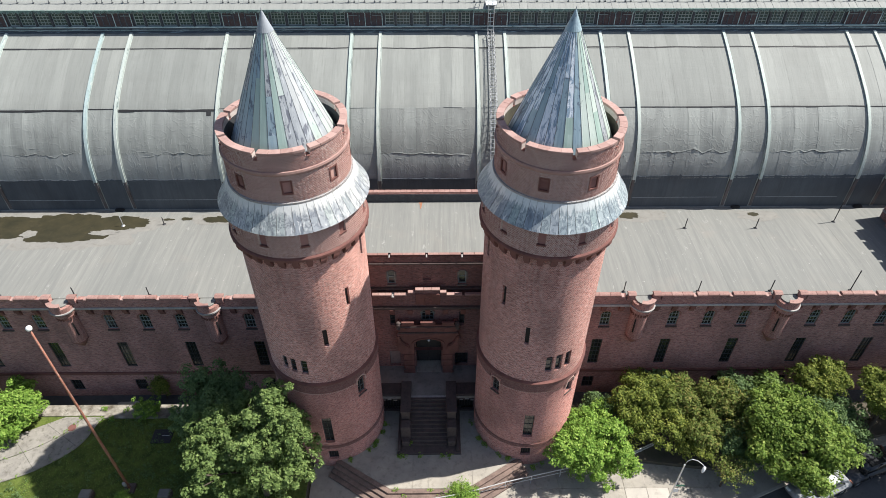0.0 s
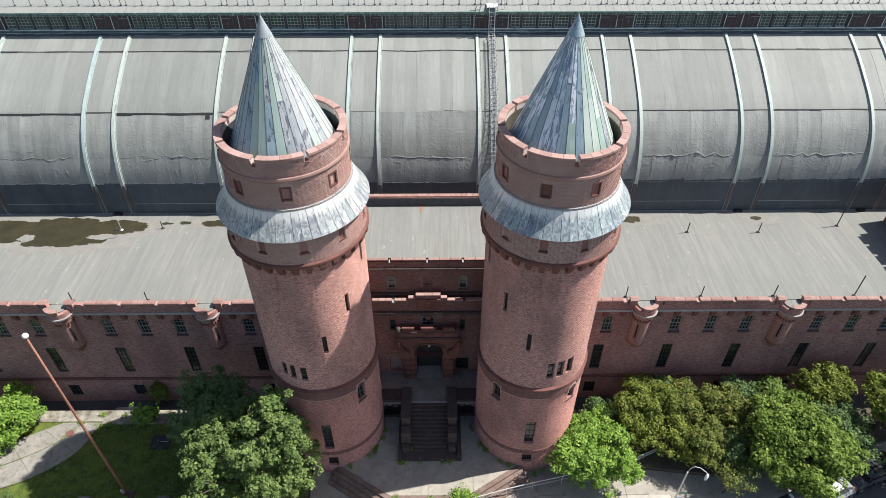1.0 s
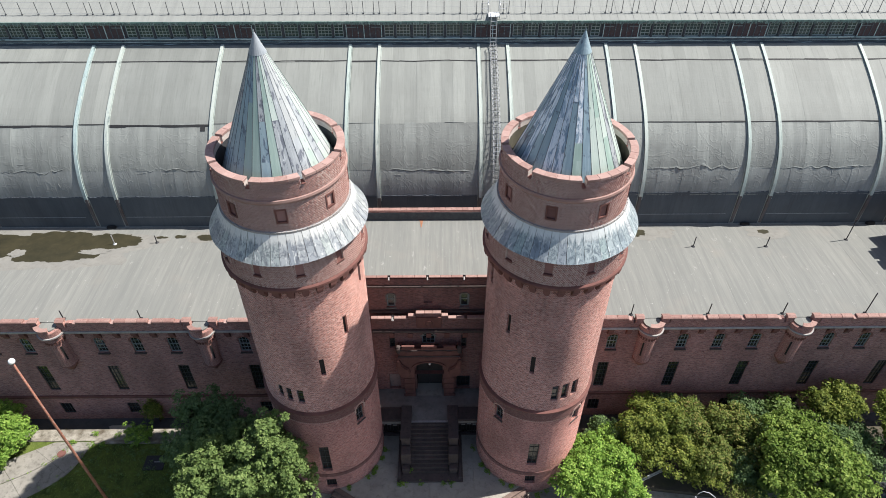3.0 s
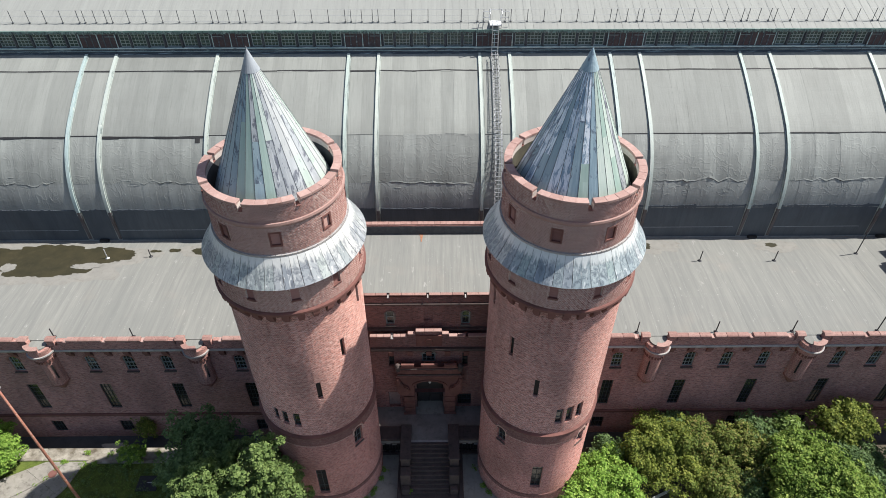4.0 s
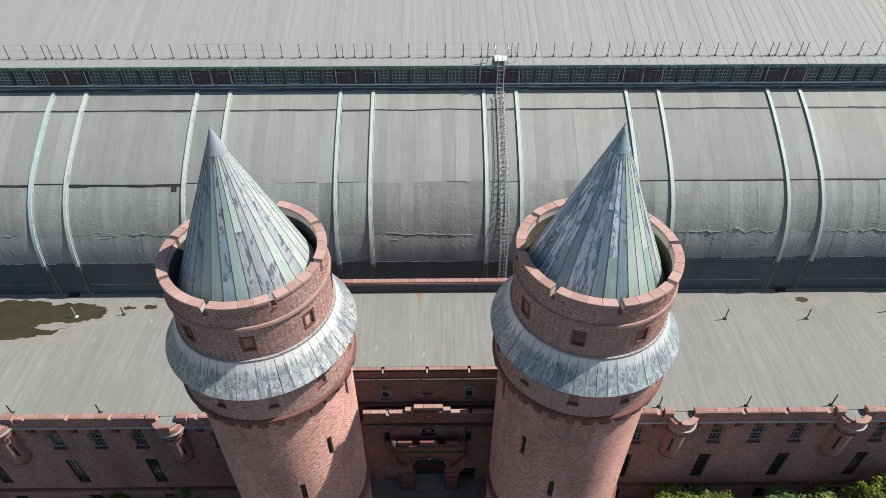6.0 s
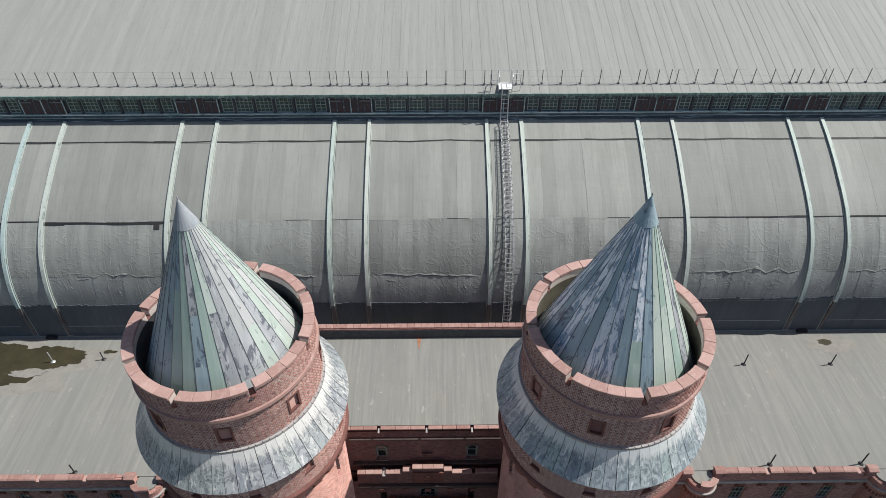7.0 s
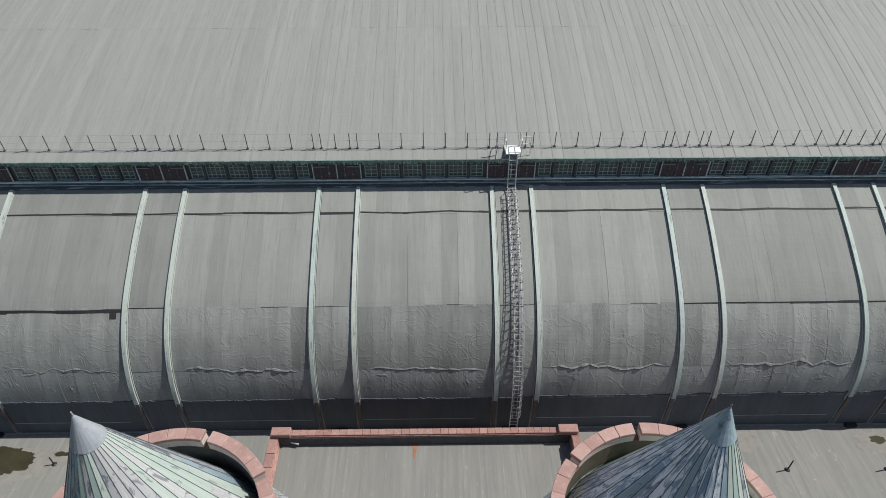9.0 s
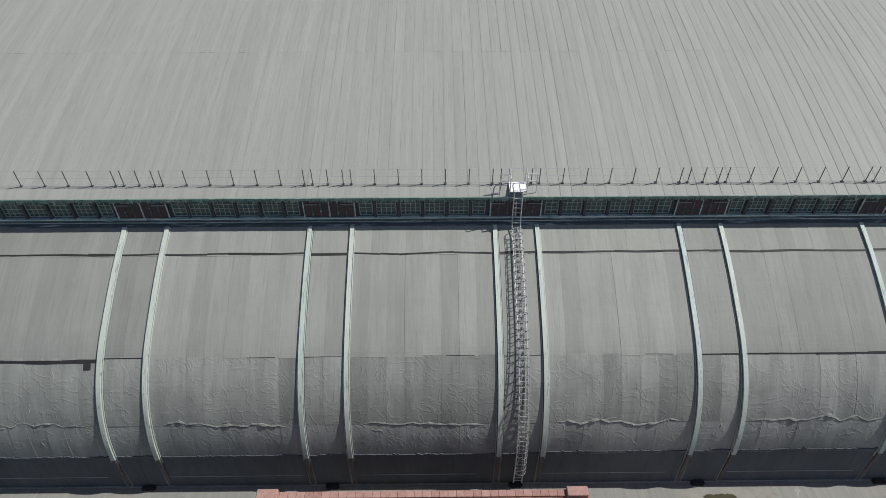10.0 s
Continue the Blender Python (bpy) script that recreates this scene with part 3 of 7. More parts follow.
def shell(us, vs, holes, warp, depth, back=True):
    """A wall in (u, v) with holes (u0, u1, v0, v1, rise): real openings with reveals; rise > 0 gives a round head."""
    us = sorted({round(u, 4) for u in [*us, *(h[0] for h in holes), *(h[1] for h in holes)]})
    vs = sorted({round(v, 4) for v in [*vs, *(h[2] for h in holes), *(h[3] for h in holes)]})
    bm = bmesh.new()
    cache = {}

    def vert(u, v, d):
        k = (round(u, 4), round(v, 4), d)
        if k not in cache:
            cache[k] = bm.verts.new(warp(u, v, d))
        return cache[k]

    def inside(u, v):
        return any(h[0] < u < h[1] and h[2] < v < h[3] for h in holes)

    for u0, u1 in zip(us, us[1:]):
        for v0, v1 in zip(vs, vs[1:]):
            if inside((u0 + u1) / 2, (v0 + v1) / 2):
                continue
            bm.faces.new([vert(u, v, 0) for u, v in ((u0, v0), (u1, v0), (u1, v1), (u0, v1))])
            if back:
                bm.faces.new([vert(u, v, depth) for u, v in ((u0, v0), (u0, v1), (u1, v1), (u1, v0))])
    for u0, u1, v0, v1, rise in holes:
        for a, b in (((u0, v0), (u1, v0)), ((u1, v0), (u1, v1)), ((u1, v1), (u0, v1)), ((u0, v1), (u0, v0))):
            bm.faces.new([vert(*a, 0), vert(*b, 0), vert(*b, depth), vert(*a, depth)])
        if rise:
            c, half = (u0 + u1) / 2, (u1 - u0) / 2
            for s in (-1, 1):
                arc = [(c + s * half * math.cos(t), v1 - rise + rise * math.sin(t)) for t in np.linspace(0, math.pi / 2, 6)]
                rim = [*arc, (c + s * half, v1)] if s < 0 else [*arc, (c + s * half, v1)]
                front = [bm.verts.new(warp(u, v, 0.004)) for u, v in rim]
                rear = [bm.verts.new(warp(u, v, depth * 0.6)) for u, v in rim]
                bm.faces.new(front)
                for i in range(len(arc) - 1):
                    bm.faces.new((front[i], front[i + 1], rear[i + 1], rear[i]))
    bmesh.ops.recalc_face_normals(bm, faces=bm.faces[:])
    return bm


def thing(name, label, category, at=None, group="", kind=""):
    ob = new(name)
    ob.empty_display_size = 0.3
    if at is not None:
        ob.matrix_basis = at
    return tagged(ob, label, category, group, kind)


STORE = {}


def kept_mesh(key, make, material):
    """One mesh, shared by alike pieces."""
    if key not in STORE:
        bm = make()
        bm.normal_update()
        me = bpy.data.meshes.new(key)
        bm.to_mesh(me)
        bm.free()
        me.materials.append(material)
        STORE[key] = me
    return STORE[key]


def window(parent, key, w, h, at, rows, cols, frame_mat=FRAME, glass=GLASS, rise=0.0, sill=None, bar=0.025, rim=0.06, double=False):
    """A window in the plane y = 0 of its pose: frame (the part), pane, glazing bars and sill under it. x across, z up from its foot."""
    def frame_mesh():
        bm = bmesh.new()
        box(bm, -w / 2, -w / 2 + rim, -0.04, 0.04, 0, h)
        box(bm, w / 2 - rim, w / 2, -0.04, 0.04, 0, h)
        box(bm, -w / 2 + rim, w / 2 - rim, -0.04, 0.04, 0, rim)
        box(bm, -w / 2 + rim, w / 2 - rim, -0.04, 0.04, h - rim, h)
        if double:
            box(bm, -w / 2 + rim, w / 2 - rim, -0.05, 0.03, h * 0.5 - 0.03, h * 0.5 + 0.03)
        return bm

    def pane_mesh():
        bm = bmesh.new()
        box(bm, -w / 2 + rim, w / 2 - rim, 0.005, 0.02, rim, h - rim)
        return bm

    def bar_mesh(vertical):
        def make():
            bm = bmesh.new()
            if vertical:
                box(bm, -bar / 2, bar / 2, -0.025, 0.003, rim, h - rim)
            else:
                box(bm, -w / 2 + rim, w / 2 - rim, -0.022, 0.002, -bar / 2, bar / 2)
            return bm
        return make

    win = link_mesh("window", kept_mesh(key + "_frame", frame_mesh, frame_mat), None, parent, at=at)
    link_mesh("pane", kept_mesh(key + "_pane", pane_mesh, glass), None, win)
    for i in range(1, cols):
        link_mesh("glazing_bar", kept_mesh(key + "_v", bar_mesh(True), frame_mat), None, win, at=pose(-w / 2 + w * i / cols, 0, 0))
    for i in range(1, rows):
        link_mesh("glazing_bar", kept_mesh(key + "_h", bar_mesh(False), frame_mat), None, win, at=pose(0, 0, h * i / rows))
    if sill:
        def sill_mesh():
            bm = bmesh.new()
            box(bm, -w / 2 - 0.04, w / 2 + 0.04, -0.24, 0.02, -0.10, -0.005)
            return bm
        link_mesh("sill", kept_mesh(key + "_sill", sill_mesh, sill), None, win)
    return win


def arc_piece(bm, r0, r1, z0, z1, a0, a1):
    """A small block on a drum, from six faces."""
    v = [bm.verts.new((r * math.cos(radians(a)), r * math.sin(radians(a)), z)) for z in (z0, z1) for r, a in ((r1, a0), (r1, a1), (r0, a1), (r0, a0))]
    for f in ((3, 2, 1, 0), (4, 5, 6, 7), (0, 1, 5, 4), (1, 2, 6, 5), (2, 3, 7, 6), (3, 0, 4, 7)):
        bm.faces.new([v[i] for i in f])


def hood(key, w, rise, thick, proud, material, legs=0.0):
    """A round brick hood over an opening of width w, its springing line at z = 0."""
    def make():
        bm = bmesh.new()
        half = w / 2 + 0.01
        ts = np.linspace(math.pi, 0, 13)
        inner = [(half * math.cos(t), rise * math.sin(t)) for t in ts]
        outer = [((half + thick) * math.cos(t), (rise + thick) * math.sin(t)) for t in ts]
        if legs:
            inner = [(-half, -legs), *inner, (half, -legs)]
            outer = [(-half - thick, -legs), *outer, (half + thick, -legs)]
        rows = [[bm.verts.new((x, y, z)) for (x, z), y in ((a, 0.05), (a, -proud), (b, -proud), (b, 0.05))] for a, b in zip(inner, outer)]
        for p, q in zip(rows, rows[1:]):
            for k in range(4):
                bm.faces.new((p[k], q[k], q[(k + 1) % 4], p[(k + 1) % 4]))
        bm.faces.new(rows[0])
        bm.faces.new(rows[-1][::-1])
        bmesh.ops.recalc_face_normals(bm, faces=bm.faces[:])
        return bm
    return kept_mesh(key, make, material)


DRIP_SILL = copper_mat("sill_verdigris", [(0.30, 0.44, 0.45), (0.40, 0.52, 0.52)], (0.70, 0.80, 0.78), (0.06, 0.08, 0.09), 0.75, 0.05, (0.46, 0.56), (0.8, 6, 6))

# ---- drill hall behind: vaulted lower roof, clerestory, upper roof ----
X_FAR = 46.0
VAULT = [(10.29, 8.9), (10.29, 10.2), (10.31, 11.2), (10.39, 12.1), (10.56, 13.1), (10.85, 14.0), (11.25, 14.85), (11.90, 15.78), (12.86, 16.70), (13.80, 17.36), (14.84, 17.95), (16.2, 18.68), (17.6, 19.33), (18.92, 19.85), (19.5, 20.06)]


def spline(points, n):
    """Points along a smooth line through the given ones."""
    out = []
    p = [np.array(q, float) for q in points]
    p = [2 * p[0] - p[1], *p, 2 * p[-1] - p[-2]]
    for i in range(1, len(p) - 2):
        for k in range(n):
            t = k / n
            a, b, c, d = p[i - 1], p[i], p[i + 1], p[i + 2]
            out.append(0.5 * (2 * b + (c - a) * t + (2 * a - 5 * b + 4 * c - d) * t * t + (3 * b - a - 3 * c + d) * t ** 3))
    out.append(p[-2])
    return out


CURVE = spline(VAULT, 5)


def curve_slice(z0, z1):
    """The vault's line between two heights, with its outward normals."""
    ys, zs = np.array([c[0] for c in CURVE]), np.array([c[1] for c in CURVE])
    pts = [(float(np.interp(z0, zs, ys)), z0), *[(float(y), float(z)) for y, z in zip(ys, zs) if z0 + 0.02 < z < z1 - 0.02], (float(np.interp(z1, zs, ys)), z1)]
    res = []
    for i, (y, z) in enumerate(pts):
        a, b = pts[max(0, i - 1)], pts[min(len(pts) - 1, i + 1)]
        t = Vector((b[0] - a[0], b[1] - a[1])).normalized()
        res.append((y, z, -t.y, t.x))
    return res


def band(x0, x1, line, h0, h1, bm=None):
    """A strip of thickness from h0 to h1 above a line in (y, z), between x0 and x1."""
    joined = bm is not None
    bm = bm if joined else bmesh.new()
    rows = []
    for i, (y, z, ny, nz) in enumerate(line):
        rows.append([bm.verts.new((x, y + h * ny, z + h * nz)) for x, h in ((x0, h0), (x0, h1), (x1, h1), (x1, h0))])
    for a, b in zip(rows, rows[1:]):
        for k in range(4):
            bm.faces.new((a[k], a[(k + 1) % 4], b[(k + 1) % 4], b[k]))
    bm.faces.new(rows[0])
    bm.faces.new(rows[-1][::-1])
    if not joined:
        bmesh.ops.recalc_face_normals(bm, faces=bm.faces[:])
    return bm


hall = thing("drill_hall", "huge armory drill hall with a grey felt vaulted roof and clerestory", "building")
part("vault", band(-X_FAR, X_FAR, curve_slice(8.95, 20.05), -0.25, 0.0), FELT_LOW, hall)
BAY = 9.83                         # from one pair of ribs to the next
RIBS = [BAY * k + s for k in range(-5, 5) for s in (3.84, 6.09)]


def rib_mesh():
    """A slender metal rib that dies into the wall at its foot."""
    line = [(y, z, ny * k, nz * k) for y, z, ny, nz in curve_slice(11.9, 19.92) for k in (min(1.0, max(0.16, (z - 9.3) / 2.8)),)]
    return band(-0.108, 0.108, line, 0.0, 0.185)


def rib_foot_mesh():
    line = [(y, z, ny * k, nz * k) for y, z, ny, nz in curve_slice(9.35, 11.898) for k in (max(0.16, (z - 9.3) / 2.8),)]
    return band(-0.105, 0.105, line, 0.0, 0.182)


rib_shared = kept_mesh("rib", rib_mesh, VERDI)
foot_shared = kept_mesh("rib_foot", rib_foot_mesh, RIB_RUST)
lip_shared = kept_mesh("rib_lip", lambda: band(-0.185, -0.150, curve_slice(11.6, 19.92), 0.0, 0.085), LIP)
for x in RIBS:
    if abs(x) < X_FAR - 1:
        r = link_mesh("rib", rib_shared, None, hall, at=pose(x, 0, 0))
        link_mesh("rib_foot", foot_shared, None, r)
        link_mesh("lip", lip_shared, None, r)
        link_mesh("lip", lip_shared, None, r, at=pose(0.32, 0, 0))

# felt in strips, lapped in four courses over the darker base
COURSES = [(9.05, 12.02, 0.006, 0.016, FELT_BASE, 1), (11.98, 14.06, 0.012, 0.034, FELT_MID, 0), (14.02, 16.74, 0.014, 0.042, FELT_LOW, 0), (16.70, 19.36, 0.016, 0.046, FELT_UP, 0), (19.30, 20.02, 0.018, 0.054, FELT_UP, 0)]
edges = []
for k in range(-4, 5):
    wide = list(np.linspace(BAY * k - 3.61, BAY * k + 3.66, 9))
    narrow = list(np.linspace(BAY * k + 4.04, BAY * k + 5.89, 3))
    edges += [*zip(wide, wide[1:]), *zip(narrow, narrow[1:])]
random.seed(5)
for ci, (z0, z1, h0, h1, material, whole) in enumerate(COURSES):
    rest = bmesh.new()
    for x0, x1 in edges:
        if abs((x0 + x1) / 2) > 39:
            continue
        w = round(x1 - x0, 3)
        lap = random.choice((0.0, 0.006, 0.012))
        if abs(x0) > 24:
            band(x0 + 0.001, x1 - 0.001, curve_slice(z0 - lap, z1 + lap), h0, h1 + lap, rest)
            continue
        # sheets far from the middle take a darker copy of the upper felt
        outer_bay = material is FELT_UP and abs((x0 + x1) / 2) > 13.5
        worn = material is FELT_LOW and -8 < x0 < 14 and random.random() < (0.75 if abs(x0) < 4.5 else 0.4)
        key = "sheet_%d_%.3f_%.3f_%d_%d" % (ci, w, lap, outer_bay, worn)
        me = kept_mesh(key, lambda: band(0.001 if not whole else 0, w - (0.001 if not whole else 0), curve_slice(z0 - lap, z1 + lap), h0, h1 + lap), FELT_OUTER if outer_bay else FELT_WORN if worn else material)
        link_mesh("roofing_sheet", me, None, hall, at=pose(x0, 0, 0))
    bmesh.ops.recalc_face_normals(rest, faces=rest.faces[:])
    tagged(part("felt_cover", rest, material, hall), kind="stuff")

# tarred laps: dark uneven lines where the courses meet


def lap_line(x0, x1, z, t, seed, teeth=0.0):
    """The pieces of a dark lap of wandering width along the vault; without teeth it steps from sheet to sheet."""
    rng = random.Random(int(seed * 91) + 7)
    runs = []
    if teeth:
        n = max(4, int((x1 - x0) / 0.08))
        runs.append([(x0 + (x1 - x0) * i / n, 0.0, 1.0) for i in range(n + 1)])
    else:
        x = x0
        while x < x1 - 0.05:
            e = min(x1, x + rng.uniform(0.9, 2.6))
            if x1 - e < 0.4:
                e = x1
            up, wide = rng.uniform(-0.006, 0.006), rng.choice((0.6, 0.75, 0.85, 1.0))
            tilt = rng.uniform(-0.004, 0.004)
            runs.append([(x, up - tilt, wide), ((x + e) / 2, up, wide * rng.uniform(0.8, 1.2)), (e - 0.004, up + tilt, wide * rng.uniform(0.7, 1.1))])
            x = e
    pieces = []
    for run in runs:
        bm = bmesh.new()
        rows = []
        for x, up, wide in run:
            zc = z + up + 0.03 * noise.noise(Vector((x * 0.35, seed, 0)))
            w = t * wide
            if teeth:
                w = t * (0.75 + 0.9 * noise.noise(Vector((x * 0.45, seed, 8))) + 0.3 * noise.noise(Vector((x * 3.0, seed, 2))))
                w = max(w, 0.006) + teeth * abs(noise.noise(Vector((x * 5.0, seed, 6)))) * (0.4 + abs(noise.noise(Vector((x * 0.9, seed, 1)))))
            line = [curve_slice(zc - w, zc + w)[k] for k in (0, -1)]
            rows.append([bm.verts.new((x, y + h * ny, zz + h * nz)) for (y, zz, ny, nz), h in ((line[0], 0.03), (line[0], 0.075), (line[1], 0.085), (line[1], 0.03))])
        for p, q in zip(rows, rows[1:]):
            for k in range(3):
                bm.faces.new((p[k], q[k], q[k + 1], p[k + 1]))
        bm.faces.new(rows[0])
        bm.faces.new(rows[-1][::-1])
        bmesh.ops.recalc_face_normals(bm, faces=bm.faces[:])
        pieces.append(bm)
    return pieces


def lay_lap(name, material, *args):
    for bm in lap_line(*args):
        part(name, bm, material, hall)


for k in range(-4, 4):
    for j, (x0, x1) in enumerate(((BAY * k - 3.64, BAY * k + 3.70), (BAY * k + 4.0, BAY * k + 5.92))):
        lay_lap("lap", FELT_TAR_SHADE, x0, x1, 19.33, 0.027, k * 2.7 + j)
        xm = (x0 + x1) / 2
        if xm < -13.8 or xm > 14:
            lay_lap("lap", FELT_TAR_SHADE, x0, x1, 16.71 if j or xm > 0 else 16.63, 0.020 if j else (0.062 if xm < 0 else 0.034), k * 1.9 + j + 40)
# ragged upper edge of the dark base course
for k in range(-4, 4):
    for j, (x0, x1) in enumerate(((BAY * k - 3.64, BAY * k + 3.70), (BAY * k + 4.0, BAY * k + 5.92))):
        lay_lap("tar_edge", FELT_BASE, x0, x1, 11.98 + (0.12 if k > 0 else 0.0), 0.07, k * 3.1 + j + 90, 0.30)
part("lap", band(-16.62, -16.28, curve_slice(16.36, 16.64), 0.03, 0.07), FELT_TAR_SHADE, hall)


for k in range(-1, 2):
    for x0, x1 in ((BAY * k + 4.0, BAY * k + 5.92), (BAY * k + 1.2, BAY * k + 2.6)):
        lay_lap("lap", FELT_LOW if k < 0 else FELT_BASE, x0, x1, 16.72, 0.006, k * 1.3 + x0)


def surface(x, z, h=0.0):
    y, zz, ny, nz = curve_slice(z, z + 0.1)[0]
    return Vector((x, y + h * ny, z + h * nz))


# loose wrinkles in the felt: a long open fold in each bay and short creases round it
random.seed(21)


def fold(x0, x1, z, wander, r, steps):
    """A ragged open fold: short straight runs with kinks, a thin raised lip."""
    rng = random.Random(int(x0 * 37 + z * 11))
    pts, rad = [], []
    dz, slope, left = 0.0, 0.0, 0
    for i in range(steps + 1):
        t = i / steps
        x = x0 + (x1 - x0) * t
        if left <= 0:
            left = rng.randint(3, 11)
            slope = rng.uniform(-1, 1) * wander * 0.16 - dz * 0.10
            if rng.random() < 0.25:
                dz += rng.uniform(-0.4, 0.4) * wander
        left -= 1
        dz += slope + rng.uniform(-0.006, 0.006)
        pts.append(surface(x, z + dz, 0.026))
        rad.append(max(0.006, r * (0.45 + 1.1 * abs(noise.noise(Vector((x * 1.7, z, 1.0))))) * min(1, 6 * t + 0.1, 6 * (1 - t) + 0.1)))
    bm = bmesh.new()
    tube(bm, pts, rad, 5)
    # a black tube just below the lip paints the fold's shade
    gap = bmesh.new()
    tube(gap, [p + Vector((0, -0.01, -0.55 * r)) for p in pts], [0.70 * q for q in rad], 5)
    part("fold_gap", gap, FELT_TAR_SHADE, hall, "dark tube painting the shade under the fold")
    return bm


folds = bmesh.new()
for k in range(-4, 5):
    if abs(k) <= 3:
        part("fold", fold(BAY * k - 3.6, BAY * k + 3.66, 14.06, 0.13, 0.062 if k < -1 else 0.095, 110), FELT_LOW, hall)
        if k % 2:
            part("fold", fold(BAY * k - 3.4 + random.random(), BAY * k + 0.6, 14.24, 0.18, 0.045, 30), FELT_LOW, hall)
    for j in range(58 if k > 0 else 38):
        x = BAY * k + random.uniform(-3.3, 5.8)
        z = random.choice((random.uniform(12.5, 14.0), random.uniform(14.3, 16.5), random.uniform(14.3, 16.5)))
        if min(abs(x - r) for r in RIBS) < 0.75:
            continue
        L = random.uniform(0.30, 1.25)
        turn, bend = random.choice((random.gauss(0, 0.25), random.gauss(1.55, 0.2), random.gauss(1.55, 0.2))), random.uniform(-0.7, 0.7)
        pts, px, pz = [], x, z
        for i in range(9):
            pts.append(surface(min(max(px, x - 0.7), x + 0.7), pz, 0.026))
            d = turn + bend * (i / 8 - 0.5) + random.uniform(-0.5, 0.5)
            px, pz = px + math.cos(d) * L / 8, pz + math.sin(d) * L / 8 * 0.75
        big = random.uniform(0.55, 1.1)
        tube(folds, pts, [big * q for q in (0.004, 0.016, 0.026, 0.034, 0.030, 0.036, 0.026, 0.016, 0.004)], 5)
tagged(part("crease", folds, FELT_LOW, hall), kind="stuff")
# dark drain openings between the rib pairs, at the vault's foot
for k in range(-3, 4):
    part("scupper", soft_box(BAY * k + 4.55, BAY * k + 5.25, 9.98, 10.29, 9.16, 9.42, 0.06, 2), FELT_TAR_SHADE, hall, "black drain hole")
# thin drip strip on the dark base
for k in range(-3, 4):
    part("drip_strip", band(BAY * k - 3.55, BAY * k + random.uniform(2.6, 3.5), curve_slice(10.18, 10.21), 0.012, 0.03), LEAD, hall)

# clerestory wall with its window band
WY = 19.40
SILL_Z, HEAD_Z = 20.50, 21.48
holes = []
for k in range(-4, 5):
    for a, b in ((-3.34, -2.62), (-2.44, -1.38), (-1.16, -0.09), (0.11, 1.19), (1.40, 2.46), (2.64, 3.34)):
        holes.append((BAY * k + a, BAY * k + b, SILL_Z, HEAD_Z, 0))
part("clerestory_wall", shell([-X_FAR, X_FAR], [19.8, 21.72], holes, lambda u, v, d: (u, WY + d, v), 0.3), MULLION, hall)
for u0, u1, v0, v1, _ in holes:
    w = u1 - u0
    if abs(u0) < 38:
        window(hall, "clere_%.2f" % w, w, v1 - v0, pose((u0 + u1) / 2, WY + 0.06, v0), 4, 4 if w > 1 else 2, MUNTIN, CLERE_GLASS, bar=0.032, rim=0.045)
part("head_flashing", band(-X_FAR, X_FAR, curve_slice(19.93, 20.05), 0.06, 0.09), FLASH, hall, "dark lead flashing with pale streaks")
part("plinth", band(-X_FAR, X_FAR, [(19.33, 20.03, -1, 0), (19.33, 20.16, -1, 0), (19.31, 20.20, -1, 0.3), (19.34, 20.24, -1, 0.2), (19.34, 20.38, -1, 0)], 0.0, 0.05), FLASH, hall)
part("plinth_bead", band(-X_FAR, X_FAR, [(19.255, 20.185, -1, 0), (19.255, 20.215, -1, 0)], 0.0, 0.025), DRIP_SILL, hall)
bm = bmesh.new()
box(bm, -X_FAR, X_FAR, 19.22, 19.397, 20.385, 20.46)
part("sill_course", bm, DRIP_SILL, hall)
for k in range(-4, 5):
    c = BAY * (k + 0.5) + 0.02
    if abs(c) > 39:
        continue
    p = part("panel", soft_box(c - 1.40, c + 1.40, 19.30, 19.397, 20.465, 21.55, 0.01), PANEL, hall)
    for i in range(7):
        x = c - 1.34 + 2.68 * i / 6
        b2 = bmesh.new()
        box(b2, x - 0.03, x + 0.03, 19.26, 19.297, 20.465, 21.54)
        part("batten", b2, FLASH if i % 3 else DRIP_SILL, p)
    for s in (-1, 1):
        b2 = bmesh.new()
        box(b2, c + s * 0.95 - 0.36, c + s * 0.95 + 0.36, 19.235, 19.258, 21.30, 21.36)
        part("rail", b2, FRAME, p)
for x in [BAY * k + 1.255 * i + 0.01 for k in range(-4, 5) for i in range(-2, 3)]:
    if abs(x) < 39:
        p = part("mullion", soft_box(x - 0.07, x + 0.07, 19.28, 19.397, 20.465, 21.55, 0.01), MULLION, hall)


# upper roof: a long low curve of lapped strips
def top_z(y):
    s = y - 19.17
    return 21.80 + 0.318 * s - 0.0043 * s * s


Y_RIDGE = 55.0


def strip(x0, seg, rise, bm=None):
    """One strip of the upper roof, its edge lapped over its neighbour."""
    bm = bm if bm is not None else bmesh.new()
    rows = [[bm.verts.new((x0 + dx, y + h * ny, z + h * nz)) for dx, h in ((0.0, 0.0), (0.0, rise), (0.05, rise * 1.05), (0.30, rise * 0.8), (0.598, 0.004))] for y, z, ny, nz in seg]
    for a, b in zip(rows, rows[1:]):
        for k in range(4):
            bm.faces.new((a[k], b[k], b[k + 1], a[k + 1]))
    bm.faces.new(rows[0])
    bm.faces.new(rows[-1][::-1])
    return bm


